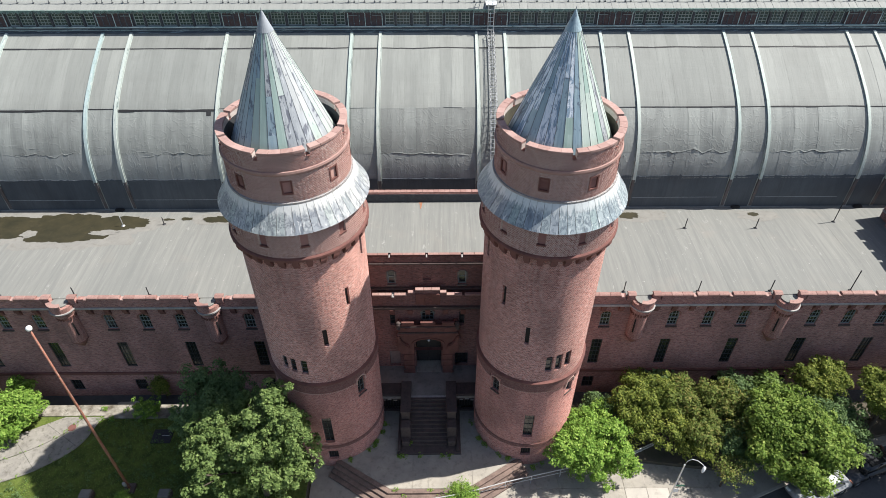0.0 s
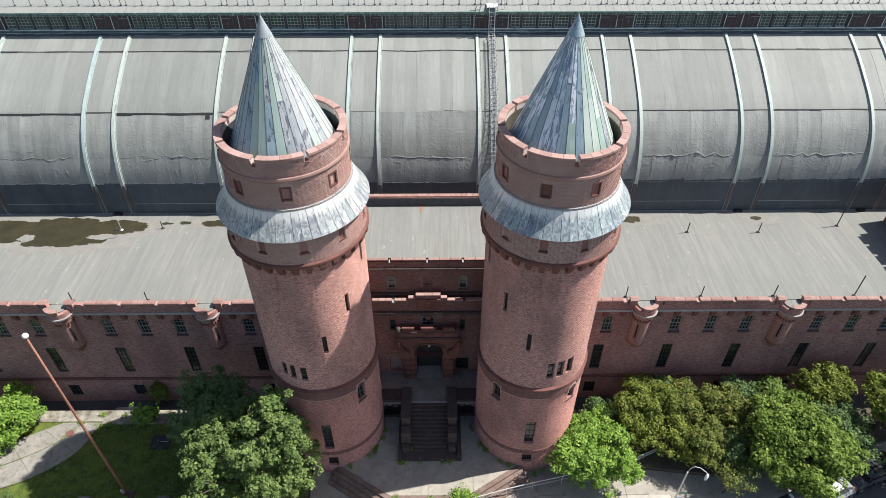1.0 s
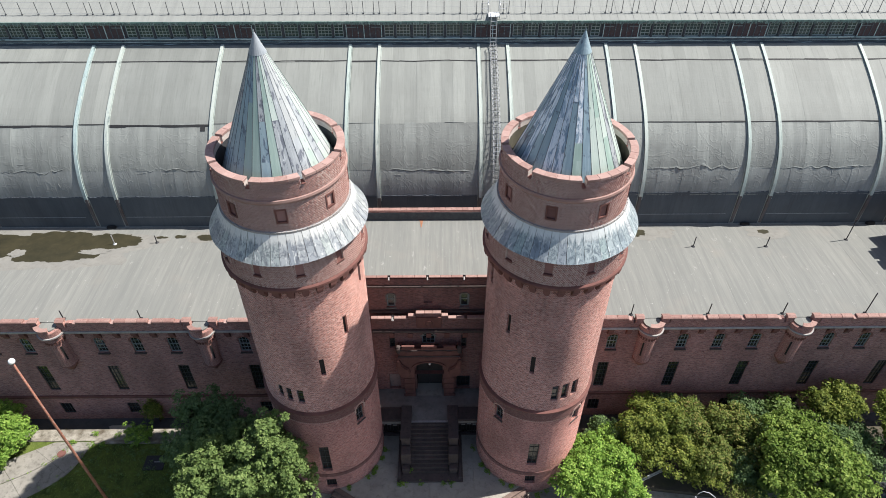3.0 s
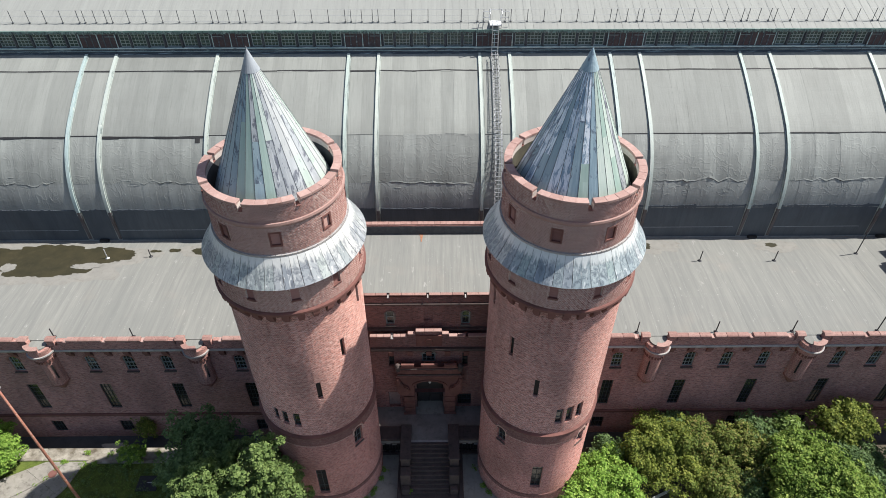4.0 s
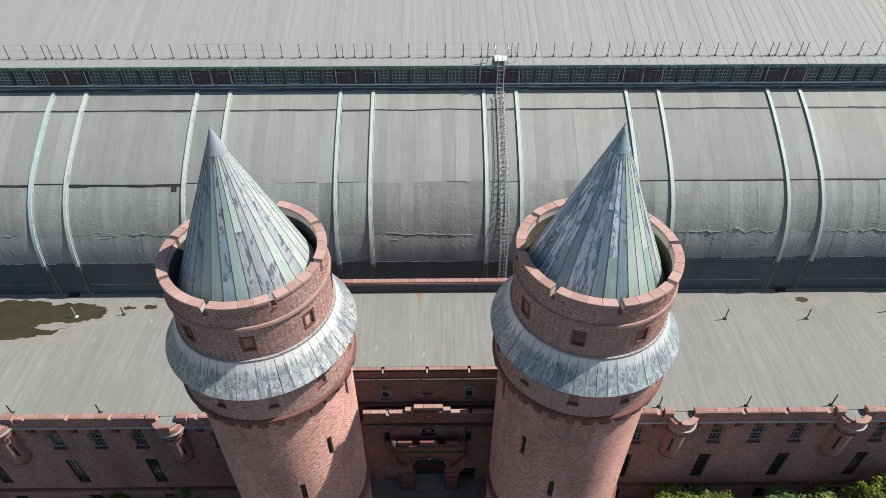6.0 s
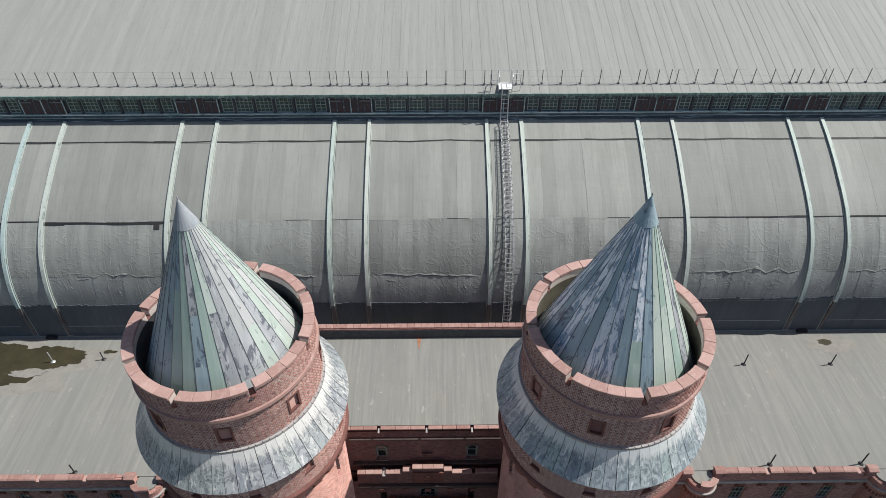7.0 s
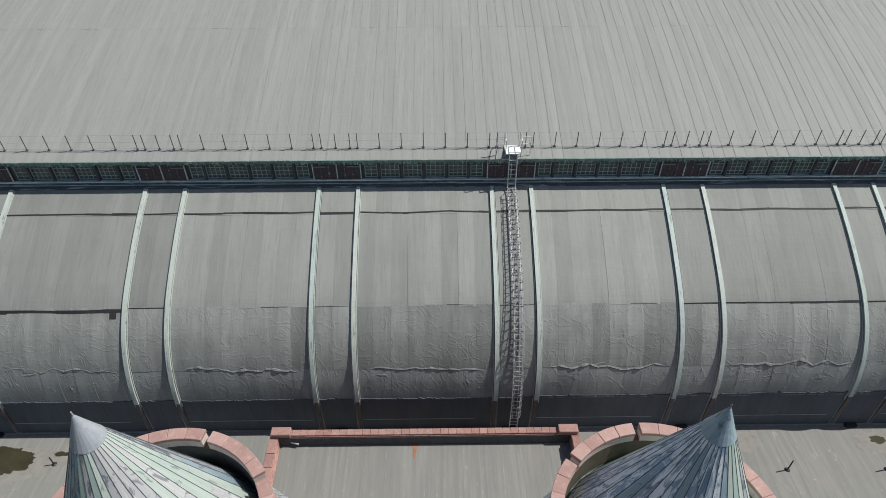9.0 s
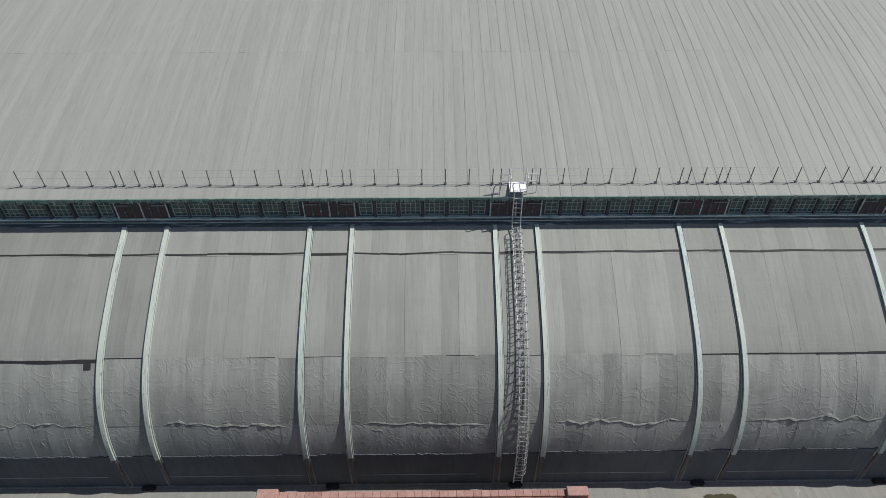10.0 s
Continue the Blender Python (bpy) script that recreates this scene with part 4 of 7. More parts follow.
line = [(y, top_z(y), -0.29, 0.957) for y in np.linspace(19.17, Y_RIDGE, 30)]
part("upper_roof", band(-X_FAR, X_FAR, line, -0.30, 0.0), FELT_TOP, hall)
line_back = [(y, top_z(2 * Y_RIDGE - y), 0.29, 0.957) for y in np.linspace(Y_RIDGE, 2 * Y_RIDGE - 12, 20)]
part("back_roof", band(-X_FAR, X_FAR, line_back, -0.30, 0.0), FELT_TOP, hall)
random.seed(31)
rows = [(19.19, 30.4), (30.3, 43.0), (42.9, 54.9)]
for ri, (y0, y1) in enumerate(rows):
    seg = [(y, top_z(y), -0.29, 0.957) for y in np.linspace(y0, y1, 8)]
    rest = bmesh.new()
    for i in range(-66, 66):
        lap = random.choice((0.0, 0.002, 0.005, 0.009))
        if ri == 0 and -24 <= i < 24:
            me = kept_mesh("top_%d_%.3f" % (ri, lap), lambda: strip(0.0, seg, 0.010 + lap), FELT_TOP)
            link_mesh("roofing_sheet", me, None, hall, at=pose(i * 0.6, 0, 0))
        else:
            strip(i * 0.6, seg, 0.010 + lap + 0.002 * ri, rest)
    tagged(part("felt_cover", rest, FELT_TOP, hall), kind="stuff")
# dripping copper eave
eave = part("eave", band(-X_FAR, X_FAR, [(19.17, 21.66, -1, 0), (19.17, 21.82, -1, 0)], 0.0, 0.045), EAVE_GREEN, hall)
bm = bmesh.new()
box(bm, -X_FAR, X_FAR, 19.18, 19.397, 21.56, 21.63)
part("soffit", bm, MULLION, hall)
random.seed(41)
drips = bmesh.new()
for i in range(1500):
    x = random.uniform(-38, 38)
    w, h = random.uniform(0.02, 0.10), random.uniform(0.01, 0.22) ** 1.3
    d = random.uniform(0, 0.02)
    box(drips, x - w / 2, x + w / 2, 19.108 + d, 19.135 + d, 21.66 - h, 21.70 + random.uniform(0, 0.11))
tagged(part("drip_fringe", drips, DRIP, hall, "ragged verdigris drips"), kind="stuff")
# far closing walls of the hall
for x in (-X_FAR, X_FAR - 0.4):
    bm = bmesh.new()
    prism(bm, [(10.4, 0), (98, 0), (98, 19.7), (90, 23.9), (70, 27), (55, 27.4), (40, 26.5), (28, 24.0), (19.6, 21.6), (19.6, 19.8), (16.2, 18.4), (13.8, 17.1), (11.9, 15.5), (10.6, 12)], x, x + 0.4, "x")
    part("end_wall", bm, BRICK_WALL, hall)
bm = bmesh.new()
box(bm, -X_FAR, X_FAR, 97.5, 98, 0, 20)
part("rear_wall", bm, BRICK_WALL, hall)

# roof railing along the eave
railing = thing("roof_railing", "thin grey steel safety railing along the upper roof edge", "railing")
RAIL_Y = 20.0
post_shared = kept_mesh("rail_post", lambda: (lambda b: (tube(b, [(0, 0, 0), (0, -0.02, 0.92)], 0.025, 6), box(b, -0.06, 0.06, -0.06, 0.06, -0.02, 0.02), b)[2])(bmesh.new()), POST_GREY)
FOOT_Z = top_z(RAIL_Y) + 0.04
for k in range(-4, 4):
    for o in (-3.69, -2.46, -1.23, 0.0, 1.23, 2.46, 3.69, 4.12, 4.92, 5.72):
        x = BAY * k + o
        if 4.4 < x < 5.5:
            continue
        link_mesh("post", post_shared, None, railing, at=pose(x, RAIL_Y, FOOT_Z))
for z in (0.06, 0.47, 0.90):
    for x0, x1 in ((-42.5, 4.50), (5.44, 36.3)):
        bm = bmesh.new()
        tube(bm, [(x0, RAIL_Y - 0.01, FOOT_Z + z), (x1, RAIL_Y - 0.01, FOOT_Z + z)], 0.009, 5)
        part("rail", bm, GALV, railing)

# caged ladder over the vault, up to a small platform
LX = 4.97
ladder = thing("caged_ladder", "galvanised steel caged ladder running over the vaulted roof", "ladder")
climb = curve_slice(9.6, 19.75)
path = [Vector((0, y + 0.20 * ny, z + 0.20 * nz)) for y, z, ny, nz in climb]
path += [Vector((0, 18.86, 20.15)), Vector((0, 18.98, 20.7)), Vector((0, 19.02, 21.3)), Vector((0, 19.04, 22.1))]
for s in (-0.22, 0.22):
    bm = bmesh.new()
    tube(bm, [p + Vector((LX + s, 0, 0)) for p in path], 0.032, 6)
    part("stringer", bm, GALV, ladder)
dist = np.cumsum([0] + [(b - a).length for a, b in zip(path, path[1:])])


def along(d):
    y, z = np.interp(d, dist, [p.y for p in path]), np.interp(d, dist, [p.z for p in path])
    e = 0.25
    y2, z2 = np.interp(d + e, dist, [p.y for p in path]), np.interp(d + e, dist, [p.z for p in path])
    y1, z1 = np.interp(d - e, dist, [p.y for p in path]), np.interp(d - e, dist, [p.z for p in path])
    t = Vector((y2 - y1, z2 - z1)).normalized()
    return Vector((LX, y, z)), Vector((0, -t.y, t.x))


rung_shared = kept_mesh("rung", lambda: (lambda b: (tube(b, [(-0.22, 0, 0), (0.22, 0, 0)], 0.023, 5), b)[1])(bmesh.new()), GALV)
for i in range(int(dist[-1] / 0.30)):
    p, n = along(0.2 + 0.30 * i)
    link_mesh("rung", rung_shared, None, ladder, at=Matrix.Translation(p))
cage_top = dist[-1] - 2.0
bars = [[] for _ in range(5)]
for i in range(int((cage_top - 1.5) / 0.43) + 1):
    p, n = along(1.5 + 0.43 * i)
    bm = bmesh.new()
    ring = []
    for a in np.linspace(-58, 238, 15):
        ring.append(p + Vector((0.27 * math.cos(radians(a)), 0, 0)) + n * (0.24 + 0.27 * math.sin(radians(a))))
    tube(bm, ring, 0.019, 5)
    part("hoop", bm, POST_GREY, ladder)
    for k, a in enumerate((0, 45, 90, 135, 180)):
        bars[k].append(p + Vector((0.27 * math.cos(radians(a)), 0, 0)) + n * (0.24 + 0.27 * math.sin(radians(a))))
for b in bars:
    bm = bmesh.new()
    tube(bm, b, 0.014, 5)
    part("cage_bar", bm, GALV, ladder)
for i in range(0, 14, 2):
    p, n = along(0.9 + i)
    for s in (-0.22, 0.22):
        bm = bmesh.new()
        tube(bm, [p + Vector((s, 0, 0)), p + Vector((s, 0, 0)) - n * 0.20], 0.02, 5)
        part("bracket", bm, GALV, ladder)

landing_stage = thing("ladder_platform", "small white steel landing platform with hooped rails at the ladder head", "platform")
bm = soft_box(LX - 0.44, LX + 0.44, 19.18, 20.05, 22.08, 22.14, 0.01)
part("deck_plate", bm, WHITE, landing_stage)
for s in (-0.43, 0.43):
    bm = bmesh.new()
    tube(bm, [(LX + s, 19.20, 22.12), (LX + s, 19.18, 22.98), (LX + s, 19.32, 23.10), (LX + s, 19.88, 23.10), (LX + s, 20.02, 22.98), (LX + s, 20.02, 22.12)], 0.028, 6)
    part("guard_hoop", bm, GALV, landing_stage)
    bm = bmesh.new()
    tube(bm, [(LX + s, 19.19, 22.60), (LX + s, 20.02, 22.60)], 0.02, 5)
    part("mid_rail", bm, GALV, landing_stage)
    bm = bmesh.new()
    tube(bm, [(LX + s * 2.2, 19.42, 22.62), (LX + s, 19.42, 22.62)], 0.022, 5)
    part("side_rail", bm, GALV, landing_stage)
    bm = bmesh.new()
    tube(bm, [(LX + s * 2.2, 19.42, 23.05), (LX + s, 19.42, 23.05)], 0.022, 5)
    part("side_rail", bm, GALV, landing_stage)
    bm = bmesh.new()
    tube(bm, [(LX + s * 2.2, 19.42, 23.05), (LX + s * 2.2, 19.42, top_z(19.42) + 0.02)], 0.022, 5)
    part("side_post", bm, GALV, landing_stage)
    for y in (19.32, 19.95):
        bm = bmesh.new()
        tube(bm, [(LX + s, y, 22.10), (LX + s, y, top_z(y) - 0.05)], 0.025, 5)
        part("leg", bm, GALV, landing_stage)
bm = bmesh.new()
tube(bm, [(LX - 0.40, 20.03, 22.98), (LX + 0.40, 20.03, 22.98)], 0.022, 5)
part("back_rail", bm, GALV, landing_stage)

# ---- headhouse: front wall, parapet, flat roof ----
head = thing("headhouse", "long dark red brick armory front range with crenellated parapet", "building")
WIN_UP = [12.45, 17.23, 19.70, 22.17, 27.12, 29.58, 32.03]
WIN_LOW = [12.25, 17.22, 22.15, 27.1, 32.0]
holes = []
for s in (-1, 1):
    for x in WIN_UP:
        holes.append((s * x - 0.36, s * x + 0.36, 6.55, 8.06, 0.34))
    for x in WIN_LOW:
        holes.append((s * x - 0.38, s * x + 0.38, 2.35, 5.10, 0))
        holes.append((s * x - 0.43, s * x + 0.43, -0.50, 0.77, 0))
gate_holes = [(-0.46, 0.42, 7.20, 8.30, 0.36), (-2.66, -2.28, 6.75, 8.12, 0), (2.18, 2.56, 6.75, 8.12, 0), (-0.92, 0.92, 2.2, 5.5, 0.5), (-2.88, -2.08, 2.3, 3.95, 0), (1.93, 2.90, 2.25, 3.70, 0)]
for x0, x1, cut, material in ((-X_FAR, -6.5, [h for h in holes if h[0] < 0], BRICK_WALL), (-6.5, 6.5, gate_holes, BRICK_GATE), (6.5, X_FAR, [h for h in holes if h[0] > 0], BRICK_WALL)):
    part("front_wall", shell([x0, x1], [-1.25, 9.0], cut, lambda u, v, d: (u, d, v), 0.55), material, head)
link_mesh("window_hood", hood("gate_hood", 0.88, 0.36, 0.09, 0.05, DIRTY), None, head, at=pose(-0.02, 0, 7.94))
for s in (-1, 1):
    for x in WIN_UP:
        window(head, "up", 0.72, 1.50, pose(s * x, 0.13, 6.55), 4, 3, FRAME, GLASS, sill=BROWNSTONE, bar=0.03, rim=0.07, double=True)
        link_mesh("window_hood", hood("up_hood", 0.72, 0.34, 0.10, 0.022, HOOD_BRICK, 0.10), None, head, at=pose(s * x, 0, 7.72))
    for x in WIN_LOW:
        w = window(head, "low", 0.76, 2.75, pose(s * x, 0.11, 2.35), 6, 3, DARK_STEEL, GLASS, bar=0.022, rim=0.06)
        window(head, "cellar", 0.86, 1.27, pose(s * x, 0.11, -0.50), 2, 3, DARK_STEEL, GLASS, bar=0.03, rim=0.06)
window(head, "gate_mid", 0.88, 1.10, pose(-0.02, 0.12, 7.20), 3, 3, FRAME, GLASS, bar=0.04, rim=0.07)
for x in (-2.47, 2.37):
    window(head, "gate_slit", 0.38, 1.37, pose(x, 0.25, 6.75), 4, 1, IRON, GLASS)
window(head, "gate_side", 0.97, 1.45, pose(2.415, 0.28, 2.25), 3, 3, IRON, GLASS)
part("boarded_opening", soft_box(-2.86, -2.10, 0.18, 0.26, 2.3, 3.94, 0.01), stone_mat("boarding", (0.33, 0.25, 0.23), (0.25, 0.18, 0.17), 2, 0.9), head, "faded boarding over a window")

# string course, stone ledge, corbels and parapet
for nm, y0, z0, z1, m in (("string_course", -0.13, 1.48, 1.72, REDSTONE), ("ledge", -0.24, 8.72, 8.90, PALESTONE)):
    for x0, x1 in ((-X_FAR, -8.9), (8.9, X_FAR)):
        part(nm, soft_box(x0, x1, y0, 0.05, z0, z1, 0.03), m, head)
part("ledge", soft_box(-3.75, 3.75, -0.2, 0.05, 8.50, 8.72, 0.03), BROWNSTONE, head)
TURRETS = [14.68, 24.58, 34.5]
for s in (-1, 1):
    stops = [9.0] + [t + (0.20 if s < 0 else 0.0) + d for t in TURRETS for d in (-1.22, 1.22)] + [X_FAR]
    for x0, x1 in zip(stops[::2], stops[1::2]):
        part("parapet", soft_box(*sorted((s * x0, s * x1)), -0.16, 0.13, 8.902, 9.70, 0.01), BRICK_WALL, head)
    for t in TURRETS:
        x = s * t - (0.20 if s < 0 else 0.0)
        part("parapet", soft_box(x - 1.218, x + 1.218, -0.16, 0.13, 8.902, 9.32, 0.01), BRICK_WALL, head)


def corbel_mesh():
    bm = bmesh.new()
    prism(bm, [(-0.24, 8.72), (0.02, 8.72), (0.02, 8.05), (-0.07, 8.12), (-0.12, 8.36), (-0.23, 8.46)], -0.17, 0.17, "x")
    return bm


corbel_shared = kept_mesh("corbel", corbel_mesh, REDSTONE)
for s in (-1, 1):
    for i in range(22):
        x = 10.9 + 1.225 * i
        if min(abs(x - t) for t in TURRETS) > 0.8:
            link_mesh("corbel", corbel_shared, None, head, at=pose(s * x, 0, 0))
for i in range(-2, 3):
    link_mesh("corbel", corbel_shared, None, head, at=pose(i * 1.22, 0, -0.22))


def coping_mesh(w):
    bm = bmesh.new()
    prism(bm, [(-0.22, 9.70), (0.15, 9.70), (0.15, 9.78), (0.09, 9.84), (-0.14, 9.84), (-0.22, 9.78)], -w / 2, w / 2, "x")
    bmesh.ops.bevel(bm, geom=[e for e in bm.edges], offset=0.015, segments=1, affect="EDGES")
    return bm


random.seed(3)
for s in (-1, 1):
    notches = [10.75 + 2.45 * i for i in range(-1, 12)]
    for a, b in zip(notches, notches[1:]):
        x0, x1 = a + 0.13, b - 0.13
        n = 3
        for k in range(n):
            w = (x1 - x0) / n
            x = x0 + w * (k + 0.5)
            if x < 9.3 or min(abs(x - t - (0.20 if s < 0 else 0.0)) for t in TURRETS) < 1.3:
                continue
            me = kept_mesh("coping_%.3f" % w, lambda: coping_mesh(w - 0.012), COPING_RED)
            link_mesh("coping_stone", me, None, head, at=pose(s * x, 0, random.uniform(-0.008, 0.008)))
        me = kept_mesh("spout", lambda: soft_box(-0.10, 0.10, -0.25, 0.13, 9.60, 9.715, 0.02), TERRA)
        if min(abs(a - t) for t in TURRETS) > 1.4:
            link_mesh("notch_stone", me, None, head, at=pose(s * a, 0, 0))


def turret(x):
    """A round turret, half let into the wall, corbelled out below and crenellated above."""
    bm = bmesh.new()
    lathe(bm, [(0.50, 5.70), (0.575, 5.82), (0.585, 5.95), (0.585, 8.15), (0.62, 8.22), (0.62, 8.32), (0.68, 8.40), (0.69, 8.55), (0.76, 8.66), (0.78, 8.85), (0.78, 9.30), (0.0, 9.30)], 30)
    t = part("turret", bm, BRICK_WALL, head, "brick corner turret corbelled out of the wall", at=pose(x, -0.12, 0), uv="wrap")
    bm = bmesh.new()
    arc_block(bm, 0.74, 0.87, 8.90, 8.99, 0, 359.9, 30)
    part("ring_course", bm, PALESTONE, t)
    for k in range(12):
        bm = bmesh.new()
        arc_piece(bm, 0.58, 0.70, 8.20, 8.44, 180 + 16 * k - 4, 180 + 16 * k + 4)
        part("corbel", bm, REDSTONE, t)
    # the foot's shade is put into its colour, darker than the turret brick
    bm = bmesh.new()
    lathe(bm, [(0.02, 4.98), (0.12, 5.02), (0.34, 5.36), (0.36, 5.42), (0.56, 5.72), (0.60, 5.76), (0.60, 5.84), (0.56, 5.86)], 30)
    part("corbel_foot", bm, HOOD_BRICK, t, "tapering brick foot with its shade put into a darker colour", uv="wrap")
    bm = bmesh.new()
    arc_block(bm, 0.52, 0.78, 9.302, 9.36, 0, 359.9, 30)
    part("breast_wall", bm, BRICK_WALL, t, uv="wrap")
    a, half = (252 if x < 0 else 288), 42
    bm = bmesh.new()
    arc_block(bm, 0.52, 0.78, 9.362, 9.60, a - half, a + half, 9)
    part("merlon", bm, BRICK_WALL, t, uv="wrap")
    bm = bmesh.new()
    arc_block(bm, 0.49, 0.82, 9.602, 9.69, a - half - 2, a + half + 2, 9)
    part("coping_stone", bm, COPING_RED, t)
    bm = bmesh.new()
    lathe(bm, [(0.56, 9.35), (0.56, 9.46), (0.0, 9.47)], 20)
    part("turret_roof", bm, DECK, t)
    for side in (-1, 1):
        part("merlon", soft_box(side * 0.86 - 0.24, side * 0.86 + 0.24, -0.10, 0.27, 9.32, 9.78, 0.015), BRICK_WALL, t)
        bm = bmesh.new()
        prism(bm, [(-0.15, 9.782), (0.32, 9.782), (0.32, 9.84), (0.12, 9.94), (0.04, 9.94), (-0.15, 9.84)], side * 0.86 - 0.28, side * 0.86 + 0.28, "x")
        bmesh.ops.bevel(bm, geom=bm.edges[:], offset=0.015, segments=1, affect="EDGES")
        part("coping_stone", bm, COPING_RED, t)
    bm = bmesh.new()
    a = -48 if x < 0 else -125
    box(bm, -0.02, 0.03, -0.05, 0.05, 6.55, 7.85, pose(0, 0, 0, 0, 0, a) @ Matrix.Translation((0.58, 0, 0)))
    part("slit", bm, BLACK, t)
    return t


for s in (-1, 1):
    for x in TURRETS:
        turret(s * x - (0.20 if s < 0 else 0.0))

# flat roof, in strips laid from front to back, a little lower at the back
deck = thing("flat_roof", "weathered pale grey felt flat roof behind the parapet", "roof", kind="structure")
dl = [(0.12, 9.50, 0, 1), (3.5, 9.60, 0, 1), (7.0, 9.50, 0, 1), (10.34, 9.20, 0, 1)]
for x0, x1 in ((-X_FAR, -7.9), (7.9, X_FAR)):
    part("roof_slab", band(x0, x1, dl, -0.3, 0.0), DECK, deck)
dm = [(7.945, 9.42, 0, 1), (10.34, 9.20, 0, 1)]
part("roof_slab", band(-7.898, 7.898, dm, -0.3, 0.0), DECK, deck)
for i in range(16):
    link_mesh("roofing_sheet", kept_mesh("deck_mid", lambda: band(0, 0.98, dm, 0.002, 0.011), DECK), None, deck, at=pose(-7.88 + 0.985 * i, 0, 0))
random.seed(8)
for s in (-1, 1):
    for i in range(30):
        x0 = 7.95 + i * 0.985
        lap = random.choice((0.0, 0.002, 0.004))
        me = kept_mesh("deck_%.3f" % lap, lambda: band(0, 0.985, dl, 0.002, 0.010 + lap), DECK)
        link_mesh("roofing_sheet", me, None, deck, at=pose(x0 if s > 0 else -x0 - 0.978, 0, 0))
bm = bmesh.new()
box(bm, -X_FAR, X_FAR, 10.20, 10.32, 9.20, 9.27)
part("gutter_kerb", bm, FELT_LOW, deck)


def blot(cx, cy, rx, ry, seed, n=180, lift=0.026, wild=0.42):
    """A thin irregular patch."""
    bm = bmesh.new()
    ring = []
    for i in range(n):
        a = 2 * math.pi * i / n
        k = 1 + wild * noise.noise(Vector((1.6 * math.cos(a), 1.6 * math.sin(a), seed))) + 0.16 * noise.noise(Vector((5 * math.cos(a), 5 * math.sin(a), seed + 5))) + 0.07 * noise.noise(Vector((14 * math.cos(a), 14 * math.sin(a), seed + 9)))
        x, y = cx + rx * k * math.cos(a), cy + ry * k * math.sin(a)
        ring.append((x, min(y, 10.15)))

    def on_deck(x, y):
        return bm.verts.new((x, y, float(np.interp(y, [0.3, 3.5, 7.0, 10.34], [9.5, 9.60, 9.50, 9.20])) + lift))
    hoops = [[on_deck(cx + (x - cx) * f, cy + (y - cy) * f) for x, y in ring] for f in (0.1, 0.2, 0.3, 0.4, 0.5, 0.6, 0.7, 0.8, 0.9, 1.0)]
    c = on_deck(cx, cy)
    for i in range(n):
        bm.faces.new((hoops[0][i], hoops[0][(i + 1) % n], c))
        for p, q in zip(hoops, hoops[1:]):
            bm.faces.new((p[i], q[i], q[(i + 1) % n], p[(i + 1) % n]))
    return bm


silt = thing("silt_stain", "tan silt stain round the ponding on the flat roof", "stain", kind="structure")
for i, args in enumerate(((-26.9, 7.6, 6.2, 2.5, 2.0), (-33.9, 7.9, 5.2, 2.4, 6.0), (-16.6, 8.9, 2.2, 0.9, 4.0), (16.3, 9.1, 2.4, 0.95, 7.0), (25.9, 9.0, 1.6, 0.75, 12.0))):
    part("patch", blot(*args, lift=0.016 + 0.0012 * i), SILT, silt)
pond = thing("algae_patch", "brown-green algae and silt left by ponding on the flat roof", "stain", kind="structure")
for i, args in enumerate(((-27.6, 7.75, 4.3, 1.85, 2.0), (-24.0, 8.35, 2.3, 0.95, 15.0), (-32.6, 7.85, 3.6, 1.45, 6.0), (-36.6, 8.2, 3.0, 1.3, 3.0))):
    part("patch", blot(*args, lift=0.0195 + 0.0012 * i, wild=0.15), POND, pond)
for i, args in enumerate(((-16.4, 8.8, 1.3, 0.5, 4.0), (-18.9, 8.9, 0.5, 0.2, 8.0), (15.7, 9.1, 0.8, 0.5, 7.0), (25.6, 9.15, 0.42, 0.26, 12.0), (-20.3, 8.8, 0.4, 0.16, 9.0))):
    part("patch", blot(*args, lift=0.026 + 0.0015 * i), POND, pond)
for i, args in enumerate(((-30.2, 6.95, 0.60, 0.42, 21.0), (-24.6, 7.05, 1.15, 0.30, 23.0))):
    part("dry_island", blot(*args, lift=0.046 + 0.0015 * i), SILT, pond, "pale dry patch amid the algae")


def vent_pipe(x, y, z, h, material, lean=0.0):
    t = thing("vent_pipe", "thin dark vent pipe standing on the flat roof" if material is IRON else "thin white vent pipe standing on the flat roof", "pipe", pose(x, y, z), "roof vent pipes")
    bm = bmesh.new()
    tube(bm, [(0, 0, 0), (lean, 0, h)], 0.036, 8)
    part("pipe", bm, material, t)
    bm = bmesh.new()
    lathe(bm, [(0.16, 0.0), (0.15, 0.02), (0.07, 0.08), (0.0, 0.08)], 12)
    part("collar", bm, material, t)
    return t


for x, y, z, h in ((19.6, 7.25, 9.48, 0.95), (25.0, 7.2, 9.48, 0.95), (31.4, 8.0, 9.41, 1.95), (-20.4, 8.15, 9.40, 0.7)):
    vent_pipe(x, y, z, h, IRON)
vent_pipe(-23.5, 8.0, 9.41, 0.9, GALV)
for x, y, h in ((13.4, 0.42, 1.0), (18.5, 0.42, 1.0), (23.45, 0.42, 1.05), (28.95, 0.42, 1.9), (-18.9, 0.36, 0.8), (-23.95, 0.38, 0.8), (-29.1, 0.4, 0.8)):
    vent_pipe(x, y, 9.5, h, IRON)

